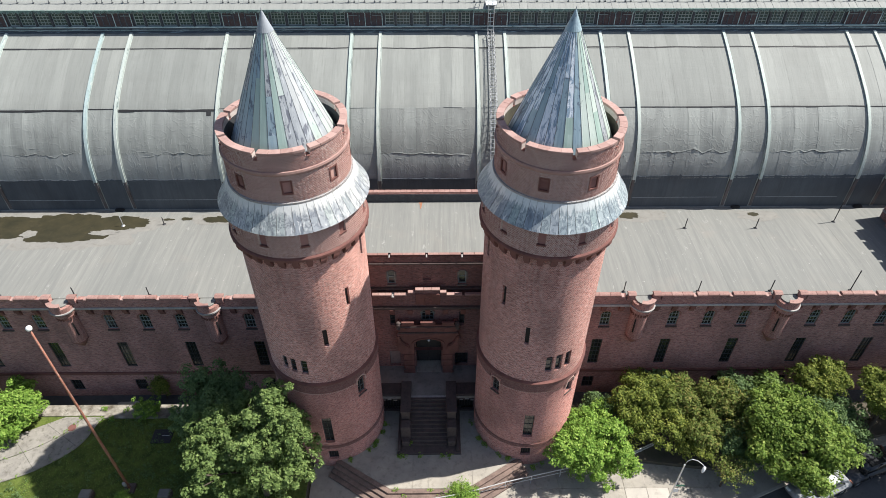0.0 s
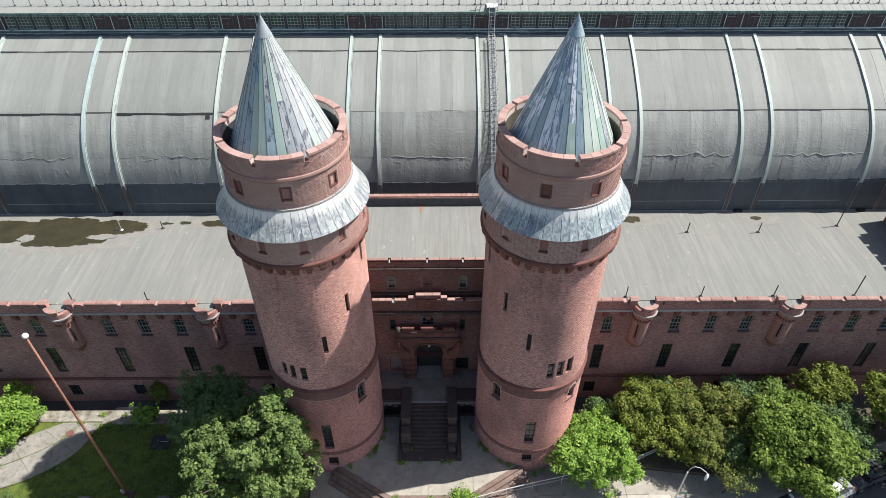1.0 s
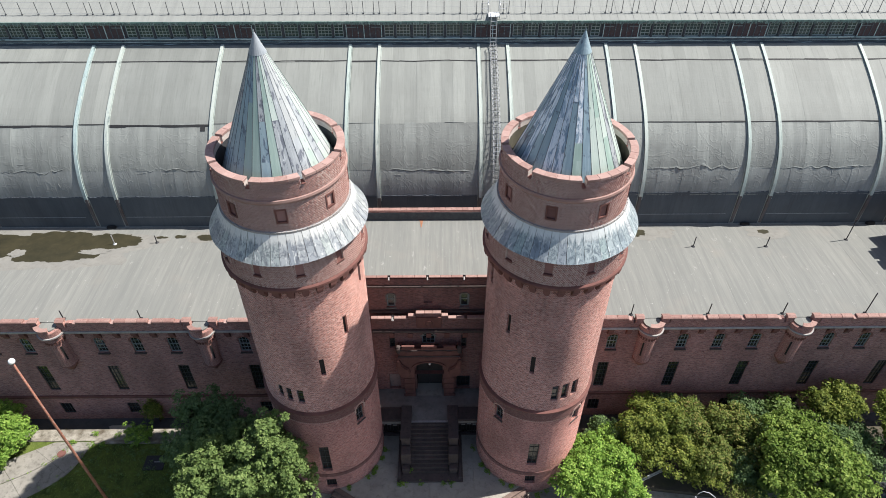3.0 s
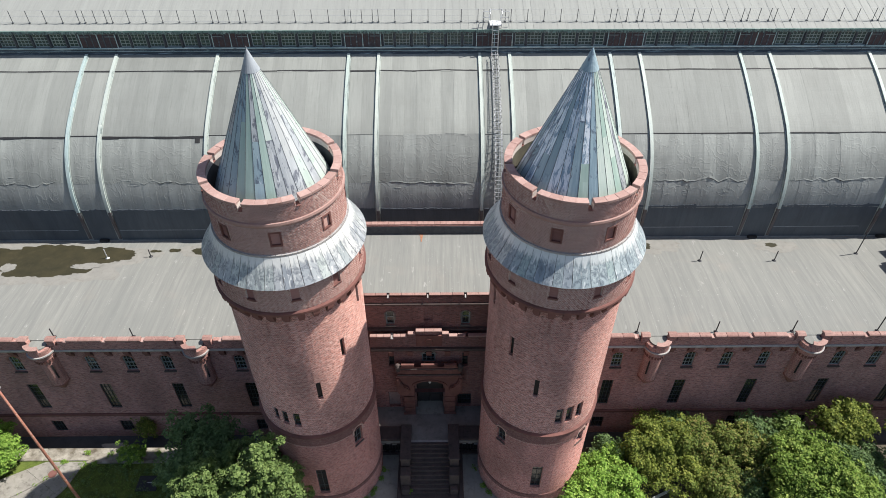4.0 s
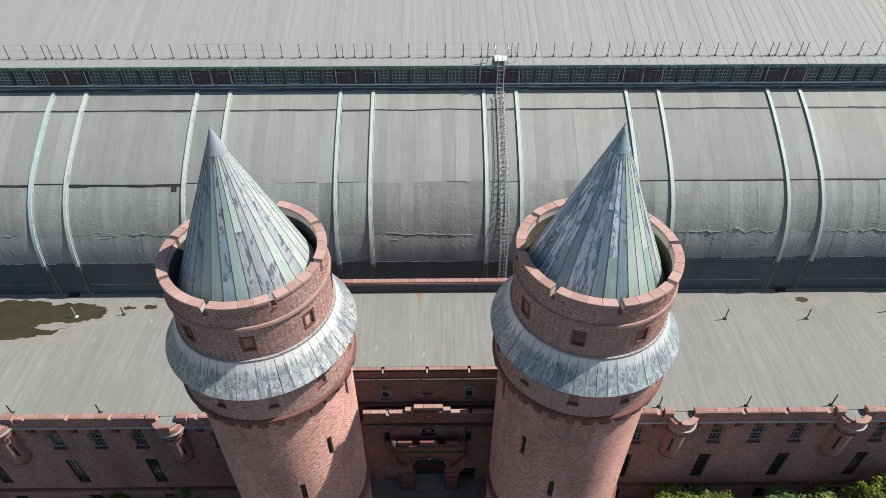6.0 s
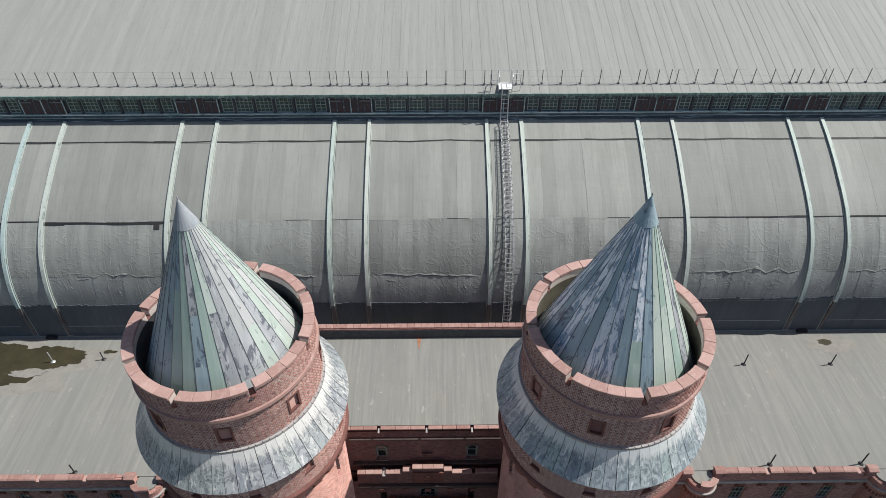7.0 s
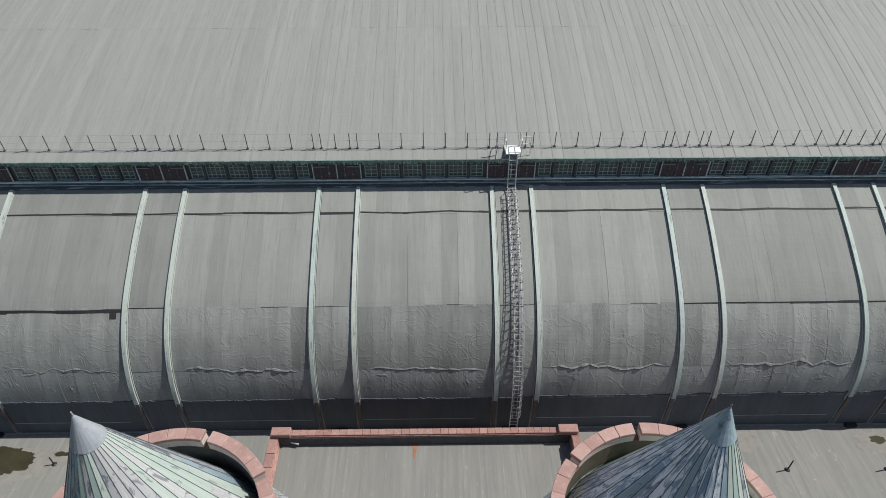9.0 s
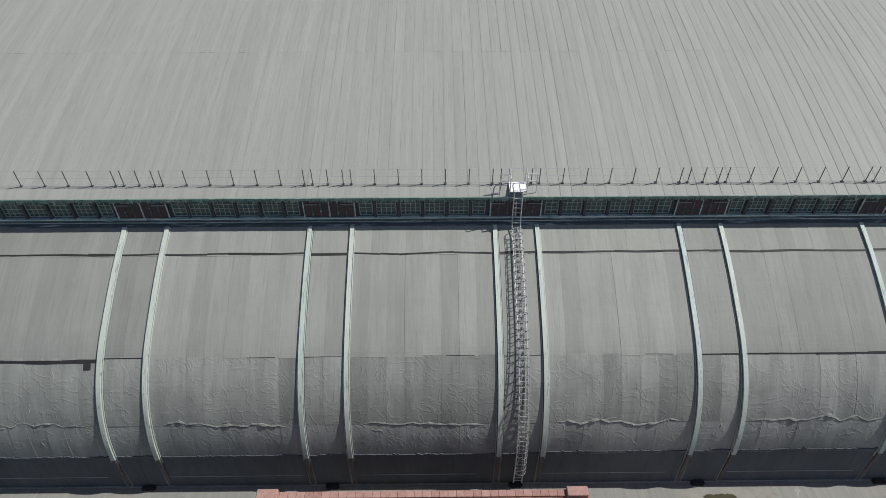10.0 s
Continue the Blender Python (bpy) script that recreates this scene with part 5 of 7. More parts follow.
# middle block between and behind the towers
block = thing("entrance_block", "raised brick entrance block with terracotta copings between the towers", "building")
ATTIC = [(-2.70, -2.14, 10.15, 11.42, 0.26), (2.08, 2.64, 10.15, 11.42, 0.26), (-0.30, 0.26, 10.5, 11.40, 0.26)]
part("attic_wall", shell([-7.9, 7.9], [8.9, 12.68], ATTIC, lambda u, v, d: (u, 0.66 + d, v), 0.35), BRICK_GATE, block)
for u0, u1, v0, v1, r in ATTIC[:2]:
    window(block, "attic", u1 - u0, v1 - v0, pose((u0 + u1) / 2, 0.80, v0), 2, 1, FRAME, GLASS, bar=0.07, rim=0.08, sill=DIRTY)
    link_mesh("window_hood", hood("attic_hood", u1 - u0, 0.24, 0.06, 0.05, DIRTY, 0.55), None, block, at=pose((u0 + u1) / 2, 0.66, v1 - 0.24))
part("niche", soft_box(-0.30, 0.26, 0.81, 0.93, 10.5, 11.40, 0.01), BRICK_GATE, block)
part("ledge", soft_box(-4.0, 4.0, 0.52, 0.70, 12.02, 12.14, 0.02), BROWNSTONE, block)
part("ledge", soft_box(-4.0, 4.0, 0.44, 0.70, 9.80, 9.92, 0.02), BROWNSTONE, block)
# dark sheet over the rear parapet's inner face, painting that face's shade
part("flashing", soft_box(-7.49, 7.49, 7.575, 7.599, 11.89, 12.56, 0.004), MULLION, block)
for x0, x1, y0, y1 in ((-7.9, -7.5, 1.02, 7.94), (7.5, 7.9, 1.02, 7.94), (-7.5, 7.5, 7.60, 7.94)):
    bm = bmesh.new()
    box(bm, x0, x1, y0, y1, 9.3, 12.64)
    part("parapet", bm, BRICK_WALL, block)
bm = bmesh.new()
box(bm, -7.5, 7.5, 1.01, 7.60, 11.6, 11.88)
part("roof_slab", bm, DECK, block)
for i in range(15):
    me = kept_mesh("block_sheet%d" % (i % 3), lambda: band(0, 1.0, [(1.02, 11.88, 0, 1), (5, 11.88, 0, 1), (7.58, 11.88, 0, 1)], 0.002, 0.010 + 0.002 * (i % 3)), DECK)
    link_mesh("roofing_sheet", me, None, block, at=pose(-7.48 + i, 0, 0))
random.seed(14)
for i in range(38):
    x = -7.6 + 0.40 * (i + 0.5)
    me = kept_mesh("block_cop", lambda: soft_box(-0.196, 0.196, -0.13, 0.20, 12.64, 12.74, 0.015), COPING_RED)
    link_mesh("coping_stone", me, None, block, at=pose(x, 7.77, random.uniform(-0.006, 0.006)))
for s in (-1, 1):
    link_mesh("coping_stone", kept_mesh("corner_cop", lambda: soft_box(-0.5, 0.5, -0.24, 0.24, 12.64, 12.93, 0.03), COPING_RED), None, block, at=pose(s * 7.35, 7.79, 0.0))
    for i in range(8):
        me = kept_mesh("side_cop", lambda: soft_box(-0.22, 0.22, -0.37, 0.37, 12.64, 12.76, 0.02), COPING_RED)
        link_mesh("coping_stone", me, None, block, at=pose(s * 7.7, 1.3 + 0.76 * (i + 0.5), random.uniform(-0.006, 0.006)))
for x0, x1 in ((-4.6, -2.54), (-2.38, -0.10), (0.06, 2.22), (2.38, 4.6)):
    n = 3
    for k in range(n):
        w = (x1 - x0) / n
        me = kept_mesh("attic_cop_%.3f" % w, lambda: soft_box(-w / 2 + 0.006, w / 2 - 0.006, 0.06, 0.28, 12.68, 12.77, 0.02), COPING_RED)
        link_mesh("coping_stone", me, None, block, at=pose(x0 + w * (k + 0.5), 0.66, random.uniform(-0.006, 0.006)))
for x in (-2.46, -0.02, 2.30):
    link_mesh("notch_stone", kept_mesh("attic_spout", lambda: soft_box(-0.045, 0.045, -0.10, 0.20, 12.62, 12.69, 0.015), PALESTONE), None, block, at=pose(x, 0.66, 0))
bm = bmesh.new()
prism(bm, [(-0.68, 7.57), (-0.40, 7.57), (-0.44, 7.2), (-0.50, 6.75), (-0.56, 6.75), (-0.60, 7.25)], 11.885, 11.903)
part("rust_streak", bm, stone_mat("rust_wash", (0.30, 0.12, 0.06), (0.38, 0.21, 0.14), 4.0, 0.9, (0.2, 0.09, 0.05), 0.5), block, "rust-red streak below the parapet")
bm = bmesh.new()
tube(bm, [(-6.9, 7.6, 12.2), (-6.5, 7.5, 12.15)], 0.06, 6)
part("drain_spout", bm, GALV, block)

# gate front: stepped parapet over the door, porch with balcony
gate = part("gate_parapet", shell([-3.75, 3.75], [9.0, 9.70], [], lambda u, v, d: (u, 0.0 + d, v), 0.36), BRICK_GATE, block)
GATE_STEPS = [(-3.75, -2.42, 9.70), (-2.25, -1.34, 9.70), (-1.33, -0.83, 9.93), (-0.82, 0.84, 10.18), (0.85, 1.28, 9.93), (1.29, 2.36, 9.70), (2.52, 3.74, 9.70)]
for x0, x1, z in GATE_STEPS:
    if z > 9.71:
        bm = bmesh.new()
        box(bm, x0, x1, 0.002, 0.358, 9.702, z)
        part("gable_step", bm, BRICK_GATE, block)
    n = max(1, round((x1 - x0) / 0.5))
    for k in range(n):
        w = (x1 - x0) / n
        me = kept_mesh("gate_cop_%.3f" % w, lambda: soft_box(-w / 2 + 0.005, w / 2 - 0.005, -0.04, 0.22, 0, 0.10, 0.02), TERRA)
        link_mesh("coping_stone", me, None, block, at=pose(x0 + w * (k + 0.5), 0, z + 0.002))
part("gable_panel", soft_box(-0.80, 0.85, -0.09, 0.0, 8.9, 9.9, 0.02), REDSTONE, block, "carved red stone panel")
bm = bmesh.new()
lathe(bm, [(0.0, 0.0), (0.20, 0.02), (0.26, 0.06), (0.30, 0.0)], 20)
part("medallion", bm, REDSTONE, block, at=pose(0.02, -0.08, 9.35, 90))
part("notch_stone", soft_box(-2.42, -2.25, -0.12, 0.4, 9.60, 9.70, 0.02), PALESTONE, block)

# unseen walls added behind the towers to keep sun off the landing
for s in (-1, 1):
    bm = bmesh.new()
    box(bm, min(s * 4.5, s * 7.9), max(s * 4.5, s * 7.9), -0.62, 0.655, 8.6, 13.6)
    part("link_wall", bm, BRICK_WALL, block)

porch = thing("entrance_porch", "carved red stone porch with arched opening and balcony above", "porch")
FACE_Y = -0.62
part("porch_face", shell([-2.06, 2.06], [4.75, 7.45], [(-1.02, 1.02, 4.75, 6.0, 0.62)], lambda u, v, d: (u, FACE_Y + d, v), 0.30), REDSTONE, porch)
for s in (-1, 1):
    bm = bmesh.new()
    prism(bm, [(s * 1.02, 2.2), (s * 1.72, 2.2), (s * 1.72, 4.2), (s * 1.86, 4.5), (s * 2.04, 4.748), (s * 1.02, 4.748)], FACE_Y, -0.004, "y")
    part("jamb", bm, REDSTONE, porch)
    part("jamb_base", soft_box(min(s * 1.0, s * 1.84), max(s * 1.0, s * 1.84), FACE_Y - 0.06, FACE_Y - 0.003, 2.2, 2.50, 0.03), REDSTONE, porch)
    part("porch_side", soft_box(min(s * 1.80, s * 2.06), max(s * 1.80, s * 2.06), FACE_Y + 0.302, -0.003, 4.75, 7.45, 0.02), REDSTONE, porch)
    bm = bmesh.new()
    lathe(bm, [(0.17, 7.0), (0.20, 7.30), (0.20, 7.45), (0.14, 7.52), (0.15, 7.56), (0.08, 7.62), (0.0, 7.63)], 12)
    part("finial", bm, BROWNSTONE, porch, at=pose(s * 2.06, FACE_Y + 0.10, 0))
    bm = bmesh.new()
    prism(bm, [(s * x, z) for x, z in ((1.30, 5.05), (1.36, 4.78), (1.52, 4.62), (1.76, 4.58), (1.98, 4.70), (2.13, 4.95), (2.19, 5.30), (2.20, 6.40), (2.02, 6.42), (1.88, 5.95), (1.66, 5.62), (1.40, 5.45))], FACE_Y - 0.22, FACE_Y - 0.003, "y")
    bmesh.ops.bevel(bm, geom=[e for e in bm.edges if abs(e.verts[0].co.y - e.verts[1].co.y) < 1e-6 and e.verts[0].co.y < FACE_Y - 0.2], offset=0.06, segments=2, affect="EDGES")
    part("scroll_bracket", bm, REDSTONE, porch)
    bm = bmesh.new()
    lathe(bm, [(0.0, -0.27), (0.13, -0.25), (0.17, -0.20), (0.17, 0.0), (0.0, 0.0)], 14)
    part("volute", bm, REDSTONE, porch, at=pose(s * 1.74, FACE_Y - 0.003, 4.84, -90) @ Matrix.Scale(-1, 4, (0, 0, 1)))
    for k in range(3):
        part("band_block", soft_box(min(s * 1.0, s * 1.78), max(s * 1.0, s * 1.78), FACE_Y - 0.05, FACE_Y - 0.003, 2.75 + 0.62 * k, 3.05 + 0.62 * k, 0.03), REDSTONE, porch)
part("balcony_front", soft_box(-2.2, 2.2, FACE_Y - 0.12, FACE_Y - 0.003, 6.405, 6.62, 0.05), REDSTONE, porch)
part("balcony_floor", soft_box(-1.798, 1.798, FACE_Y + 0.302, -0.003, 6.35, 6.6, 0.02), REDSTONE, porch)
bm = bmesh.new()
arc = [(r * math.cos(t), 5.38 + r * 0.61 * math.sin(t)) for r, ts in ((1.20, np.linspace(math.pi, 0, 15)), (1.02, np.linspace(0, math.pi, 15))) for t in ts]
prism(bm, arc, FACE_Y - 0.06, FACE_Y + 0.02, "y")
part("arch_ring", bm, REDSTONE, porch)
for z0, z1, o in ((6.625, 6.72, 0.08), (7.22, 7.30, 0.06)):
    part("moulding", soft_box(-2.1, 2.1, FACE_Y - o, FACE_Y - 0.003, z0, z1, 0.02), BROWNSTONE, porch)
for x in (-1.35, 0.0, 1.35):
    part("shield", soft_box(x - 0.22, x + 0.22, FACE_Y - 0.05, FACE_Y - 0.003, 6.74, 7.16, 0.03), REDSTONE, porch)
for x0, x1 in ((-1.80, -1.00), (-0.50, 0.52), (1.00, 1.80)):
    part("merlon", soft_box(x0, x1, FACE_Y, FACE_Y + 0.12, 7.452, 7.62, 0.015), REDSTONE, porch)
    part("coping_stone", soft_box(x0 - 0.03, x1 + 0.03, FACE_Y - 0.02, FACE_Y + 0.13, 7.622, 7.68, 0.02), REDSTONE, porch)
entry = thing("entrance_door", "dark double door deep in the arched porch", "door", kind="structure")
for s in (-1, 1):
    leaf = part("door_leaf", soft_box(min(0.01 * s, 0.88 * s), max(0.01 * s, 0.88 * s), 0.47, 0.54, 2.225, 4.7, 0.01), DOOR, entry)
    for z in (2.5, 3.3, 4.05):
        part("door_panel", soft_box(min(0.14 * s, 0.74 * s), max(0.14 * s, 0.74 * s), 0.445, 0.472, z, z + 0.6, 0.01), DOOR, leaf)
part("fanlight", soft_box(-0.90, 0.90, 0.48, 0.52, 4.72, 5.48, 0.01), GLASS, entry)
part("transom", soft_box(-0.90, 0.90, 0.43, 0.54, 4.66, 4.75, 0.01), DOOR, entry)
lantern = thing("porch_lantern", "small pale globe lantern hung in the entrance arch", "lamp", pose(0.03, -0.45, 5.62))
bm = bmesh.new()
lathe(bm, [(0.0, -0.09), (0.065, -0.065), (0.09, 0.0), (0.065, 0.065), (0.0, 0.09)], 14)
part("globe", bm, WHITE, lantern, smooth=True)
bm = bmesh.new()
tube(bm, [(0, 0, 0.08), (0, 0, 0.42)], 0.02, 6)
part("stem", bm, IRON, lantern)


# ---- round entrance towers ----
# inner parapet faces: near-black on the left tower, olive on the right
DARK_RENDER = stone_mat("dark_render", (0.075, 0.078, 0.085), (0.045, 0.048, 0.055), 2.0, 0.85, (0.02, 0.02, 0.022), 0.5)
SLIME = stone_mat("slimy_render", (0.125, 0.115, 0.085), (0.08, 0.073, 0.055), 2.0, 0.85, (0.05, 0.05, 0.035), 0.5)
def on_drum(r, a, z):
    """The pose of a thing let into a drum of radius r at the angle a: its y axis points inwards."""
    return Matrix.Translation((r * math.cos(radians(a)), r * math.sin(radians(a)), z)) @ pose(0, 0, 0, 0, 0, a + 90)


def ring_part(name, material, parent, profile, n=72, label=""):
    bm = bmesh.new()
    lathe(bm, profile, n)
    bmesh.ops.recalc_face_normals(bm, faces=bm.faces[:])
    return part(name, bm, material, parent, label, uv="wrap")


def drum_shell(r, z0, z1, holes, depth):
    deg = 1 / radians(1) / r
    cells = [(a - w / 2 * deg, a + w / 2 * deg, v0, v1, rise) for a, w, v0, v1, rise in holes]
    return shell([-180 + 5 * i for i in range(73)], [z0, z1], cells, lambda u, v, d: ((r - d) * math.cos(radians(u)), (r - d) * math.sin(radians(u)), v), depth, back=False)


def brick_ring(parent, r, z0, z1, holes, singles, seed, gap=0.0):
    """Courses of single bricks, stretchers and headers in turn, round a drum; the first of them are pieces of their own."""
    rng = np.random.default_rng(seed)
    rows = int((z1 - z0) / 0.074)
    pitch = (z1 - z0) / rows
    n = int(2 * math.pi * r / 0.112)
    unit = 360 / n
    cells = []
    for j in range(rows):
        zb = z0 + pitch * j
        for i in range(n):
            a = -180 + unit * (i + 0.5 * (j % 2))
            cells.append((a, a + unit * 0.75, zb + 0.008, zb + pitch - 0.008))
    deg = 1 / radians(1) / r
    free = []
    for c in cells:
        for h in holes:
            l, q = h[0] - (h[1] / 2 + gap) * deg, h[0] + (h[1] / 2 + gap) * deg
            if c[1] > l and c[0] < q and c[3] > h[2] - gap and c[2] < h[3] + gap:
                if c[2] < h[2] - gap - 0.012:
                    c = (c[0], c[1], c[2], h[2] - gap)
                elif c[3] > h[3] + gap + 0.012:
                    c = (c[0], c[1], h[3] + gap, c[3])
                elif c[0] < l - 0.3:
                    c = (c[0], l, c[2], c[3])
                elif c[1] > q + 0.3:
                    c = (q, c[1], c[2], c[3])
                else:
                    c = None
                break
        if c:
            free.append(c)
    near = [c for c in free if -100 < c[0] < -50][-singles:] if singles else []
    chosen = set(near)

    def corners(a0, a1, b0, b1, proud):
        return [((r + d) * math.cos(radians(a)), (r + d) * math.sin(radians(a)), z) for d in (-0.02, proud) for z in (b0, b1) for a in (a0, a1)]
    quads = ((4, 5, 7, 6), (0, 1, 5, 4), (6, 7, 3, 2), (0, 4, 6, 2), (5, 1, 3, 7))
    def is_header(c):
        row = int((c[2] - z0) / pitch)
        return row % 2 == 0 and int((c[0] + 180) / unit + 0.25) % 2 == 0 or int(c[0] * 977 + c[2] * 5531) % 29 == 0
    for material, pale in ((LAID, False), (HEADER, True)):
        verts, faces = [], []
        for c in free:
            if c in chosen or is_header(c) != pale:
                continue
            k = len(verts)
            verts += corners(*c, 0.006 + 0.004 * rng.random())
            faces += [tuple(k + q for q in f) for f in quads]
        me = bpy.data.meshes.new("brickwork")
        me.from_pydata(verts, [], faces)
        tagged(link_mesh("brickwork", me, material, parent), kind="stuff")
    for c in near:
        w = c[1] - c[0]
        key = "brick_%.2f_%.2f" % (r, w)
        if key not in STORE:
            STORE[key] = bpy.data.meshes.new(key)
            STORE[key].from_pydata(corners(-w / 2, w / 2, 0, c[3] - c[2], 0.008), [], [tuple(f) for f in quads])
            STORE[key].materials.append(LAID)
        link_mesh("brick", STORE[key], None, parent, at=pose(0, 0, c[2], 0, 0, (c[0] + c[1]) / 2))


CONE_R, CONE_Z, APEX = 2.70, 23.75, 30.16
STRIPS = 32


def cone_r(z):
    return CONE_R * (APEX - z) / (APEX - CONE_Z)


def cone_panel(z0, z1):
    h = math.pi / STRIPS * 0.985
    bm = bmesh.new()
    v = []
    for off in (0.0, 0.02):
        for z, s in ((z0, -1), (z0, 1), (z1, 1), (z1, -1)):
            r = cone_r(z) + off
            v.append(bm.verts.new((r * math.cos(s * h), r * math.sin(s * h), z)))
    for f in ((0, 1, 2, 3), (7, 6, 5, 4), (0, 4, 5, 1), (1, 5, 6, 2), (2, 6, 7, 3), (3, 7, 4, 0)):
        bm.faces.new([v[i] for i in f])
    bmesh.ops.recalc_face_normals(bm, faces=bm.faces[:])
    return bm


def seam_bar():
    bm = bmesh.new()
    tube(bm, [(cone_r(CONE_Z) + 0.02, 0, CONE_Z), (cone_r(29.44) + 0.02, 0, 29.44)], [0.015, 0.008], 5)
    return bm


def skirt_panel():
    h = math.pi / 56 * 0.955
    bm = bmesh.new()
    v = []
    line = [(3.88, 20.90), (3.66, 21.22), (3.36, 21.72), (3.13, 22.20)]
    for off in (0.0, 0.025):
        for r, z in line:
            for s in (-1, 1):
                v.append(bm.verts.new(((r + off) * math.cos(s * h), (r + off) * math.sin(s * h), z)))
    for i in range(3):
        a, b = 2 * i, 2 * i + 2
        bm.faces.new((v[a], v[a + 1], v[b + 1], v[b]))
        bm.faces.new((v[8 + b], v[8 + b + 1], v[8 + a + 1], v[8 + a]))
        bm.faces.new((v[a], v[b], v[8 + b], v[8 + a]))
        bm.faces.new((v[a + 1], v[8 + a + 1], v[8 + b + 1], v[b + 1]))
    bm.faces.new((v[0], v[8], v[9], v[1]))
    bm.faces.new((v[6], v[7], v[15], v[14]))
    bmesh.ops.recalc_face_normals(bm, faces=bm.faces[:])
    return bm


def tower(cx, cy, notch, under, slits, trip, arched, tall, cellar, patina, lead, name_seed):
    t = thing("entrance_tower", "tall round red brick tower with conical metal roof and flared skirt", "tower", pose(cx, cy, 0), "entrance towers")
    random.seed(name_seed)
    # shaft, low part
    low_holes = [(a, w, v0, v1, 0.28) for a, w, v0, v1 in arched] + [(a, 0.66, v0, v1, 0) for a, v0, v1 in tall] + [(a, 0.70, v0, v1, 0) for a, v0, v1 in cellar]
    part("lower_shaft", drum_shell(3.42, -0.8, 8.60, low_holes, 0.4), BRICK_LOW, t, uv="wrap")
    ring_part("plinth", BRICK_BELT, t, [(3.42, 1.95), (3.47, 1.92), (3.49, 1.66), (3.425, 1.62)])
    belt = part("belt_course", drum_shell(3.485, 7.83, 8.60, [(a, w + 0.26, 7.83, v1 + 0.16, 0) for a, w, v0, v1 in arched], 0.07), BRICK_BELT, t, "projecting belt of dark red brick", uv="wrap")
    ring_part("belt_lip", REDSTONE, belt, [(3.485, 8.60), (3.53, 8.62), (3.53, 8.70), (3.37, 8.78)])
    rows = bmesh.new()
    for k in range(168):
        if all(abs((360 / 168 * k - 180 - a + 180) % 360 - 180) > 10 for a, w, v0, v1 in arched):
            arc_piece(rows, 3.41, 3.465, 7.70, 7.825, 360 / 168 * k - 180.55, 360 / 168 * k - 179.45)
    tagged(part("dentil_course", rows, HEADER, belt, "row of pale header bricks"), kind="stuff")
    up_holes = [(a, 0.26, v0, v1, 0) for a, v0, v1 in slits] + [(a, 0.44, v0, v1, 0) for a, v0, v1 in trip]
    part("upper_shaft", drum_shell(3.37, 8.60, 19.0, up_holes, 0.4), BRICK if cx < 0 else BRICK_R, t, uv="wrap")
    for a, v0, v1 in slits:
        part("slit_back", soft_box(-0.14, 0.14, 0.16, 0.2, 0, v1 - v0, 0.01), BLACK, t, at=on_drum(3.37, a, v0))
    for a, v0, v1 in trip:
        window(t, "trip", 0.44, v1 - v0, on_drum(3.19, a, v0), 3, 1, FRAME_DARK, GLASS, bar=0.03, rim=0.05)
    for a, w, v0, v1 in arched:
        window(t, "tower_arch%.2f" % (v1 - v0), w, v1 - v0, on_drum(3.22, a, v0), 3, 2, FRAME_DARK, GLASS, bar=0.04, rim=0.07, sill=BROWNSTONE)
        link_mesh("window_hood", hood("tower_hood", w, 0.28, 0.09, 0.05, HEADER, 0.25), None, t, at=on_drum(3.42, a, v1 - 0.28))
    for a, v0, v1 in tall:
        window(t, "tower_tall%.2f" % (v1 - v0), 0.66, v1 - v0, on_drum(3.20, a, v0), 4, 2, DARK_STEEL, GLASS, bar=0.024, rim=0.06)
    for a, v0, v1 in cellar:
        window(t, "tower_cellar%.2f" % (v1 - v0), 0.70, v1 - v0, on_drum(3.20, a, v0), 1, 4, IRON, BLACK, bar=0.03, rim=0.06)
    # corbel table and flared gallery
    def corbel():
        bm = bmesh.new()
        for k, (d, z0, z1) in enumerate(((0.13, 18.42, 18.60), (0.23, 18.60, 18.78), (0.33, 18.78, 18.98))):
            box(bm, 3.36, 3.37 + d, -0.13 - 0.02 * k, 0.13 + 0.02 * k, z0, z1)
        return bm
    me = kept_mesh("tower_corbel", corbel, REDSTONE)
    for k in range(32):
        link_mesh("corbel", me, None, t, at=pose(0, 0, 0, 0, 0, under + 360 / 32 * k))
    ring_part("belt_course", REDSTONE, t, [(3.37, 18.98), (3.70, 18.98), (3.73, 19.02), (3.73, 19.15), (3.67, 19.21), (3.62, 19.23)])
    gallery = [(-180 + (under + 180 + 360 / 11 * k) % 360, 0.40, 19.92, 20.70, 0) for k in range(11)]
    gallery = [h for h in gallery if abs(h[0]) < 172]
    brick_ring(part("gallery_drum", drum_shell(3.62, 19.18, 21.25, gallery, 0.3), MORTAR, t, uv="wrap"), 3.62, 19.23, 21.0, gallery, 0, name_seed)
    for a, w, v0, v1, _ in gallery:
        part("opening_back", soft_box(-0.23, 0.23, 0.09, 0.18, -0.04, v1 - v0 + 0.04, 0.01), LAID, t, at=on_drum(3.62, a, v0))
        part("opening_sill", soft_box(-0.24, 0.24, -0.03, 0.12, -0.08, 0.012, 0.01), REDSTONE, t, at=on_drum(3.62, a, v0))
    ring_part("soffit", BROWNSTONE, t, [(3.62, 21.1), (3.84, 20.90), (3.80, 20.98), (3.1, 22.1)])
    skirt = ring_part("skirt_roof", SEAM, t, [(3.86, 20.91), (3.65, 21.20), (3.35, 21.70), (3.12, 22.18), (3.05, 22.18)], label="flared metal skirt roof, white-streaked")
    me = kept_mesh("skirt_panel_" + lead.name, skirt_panel, lead)
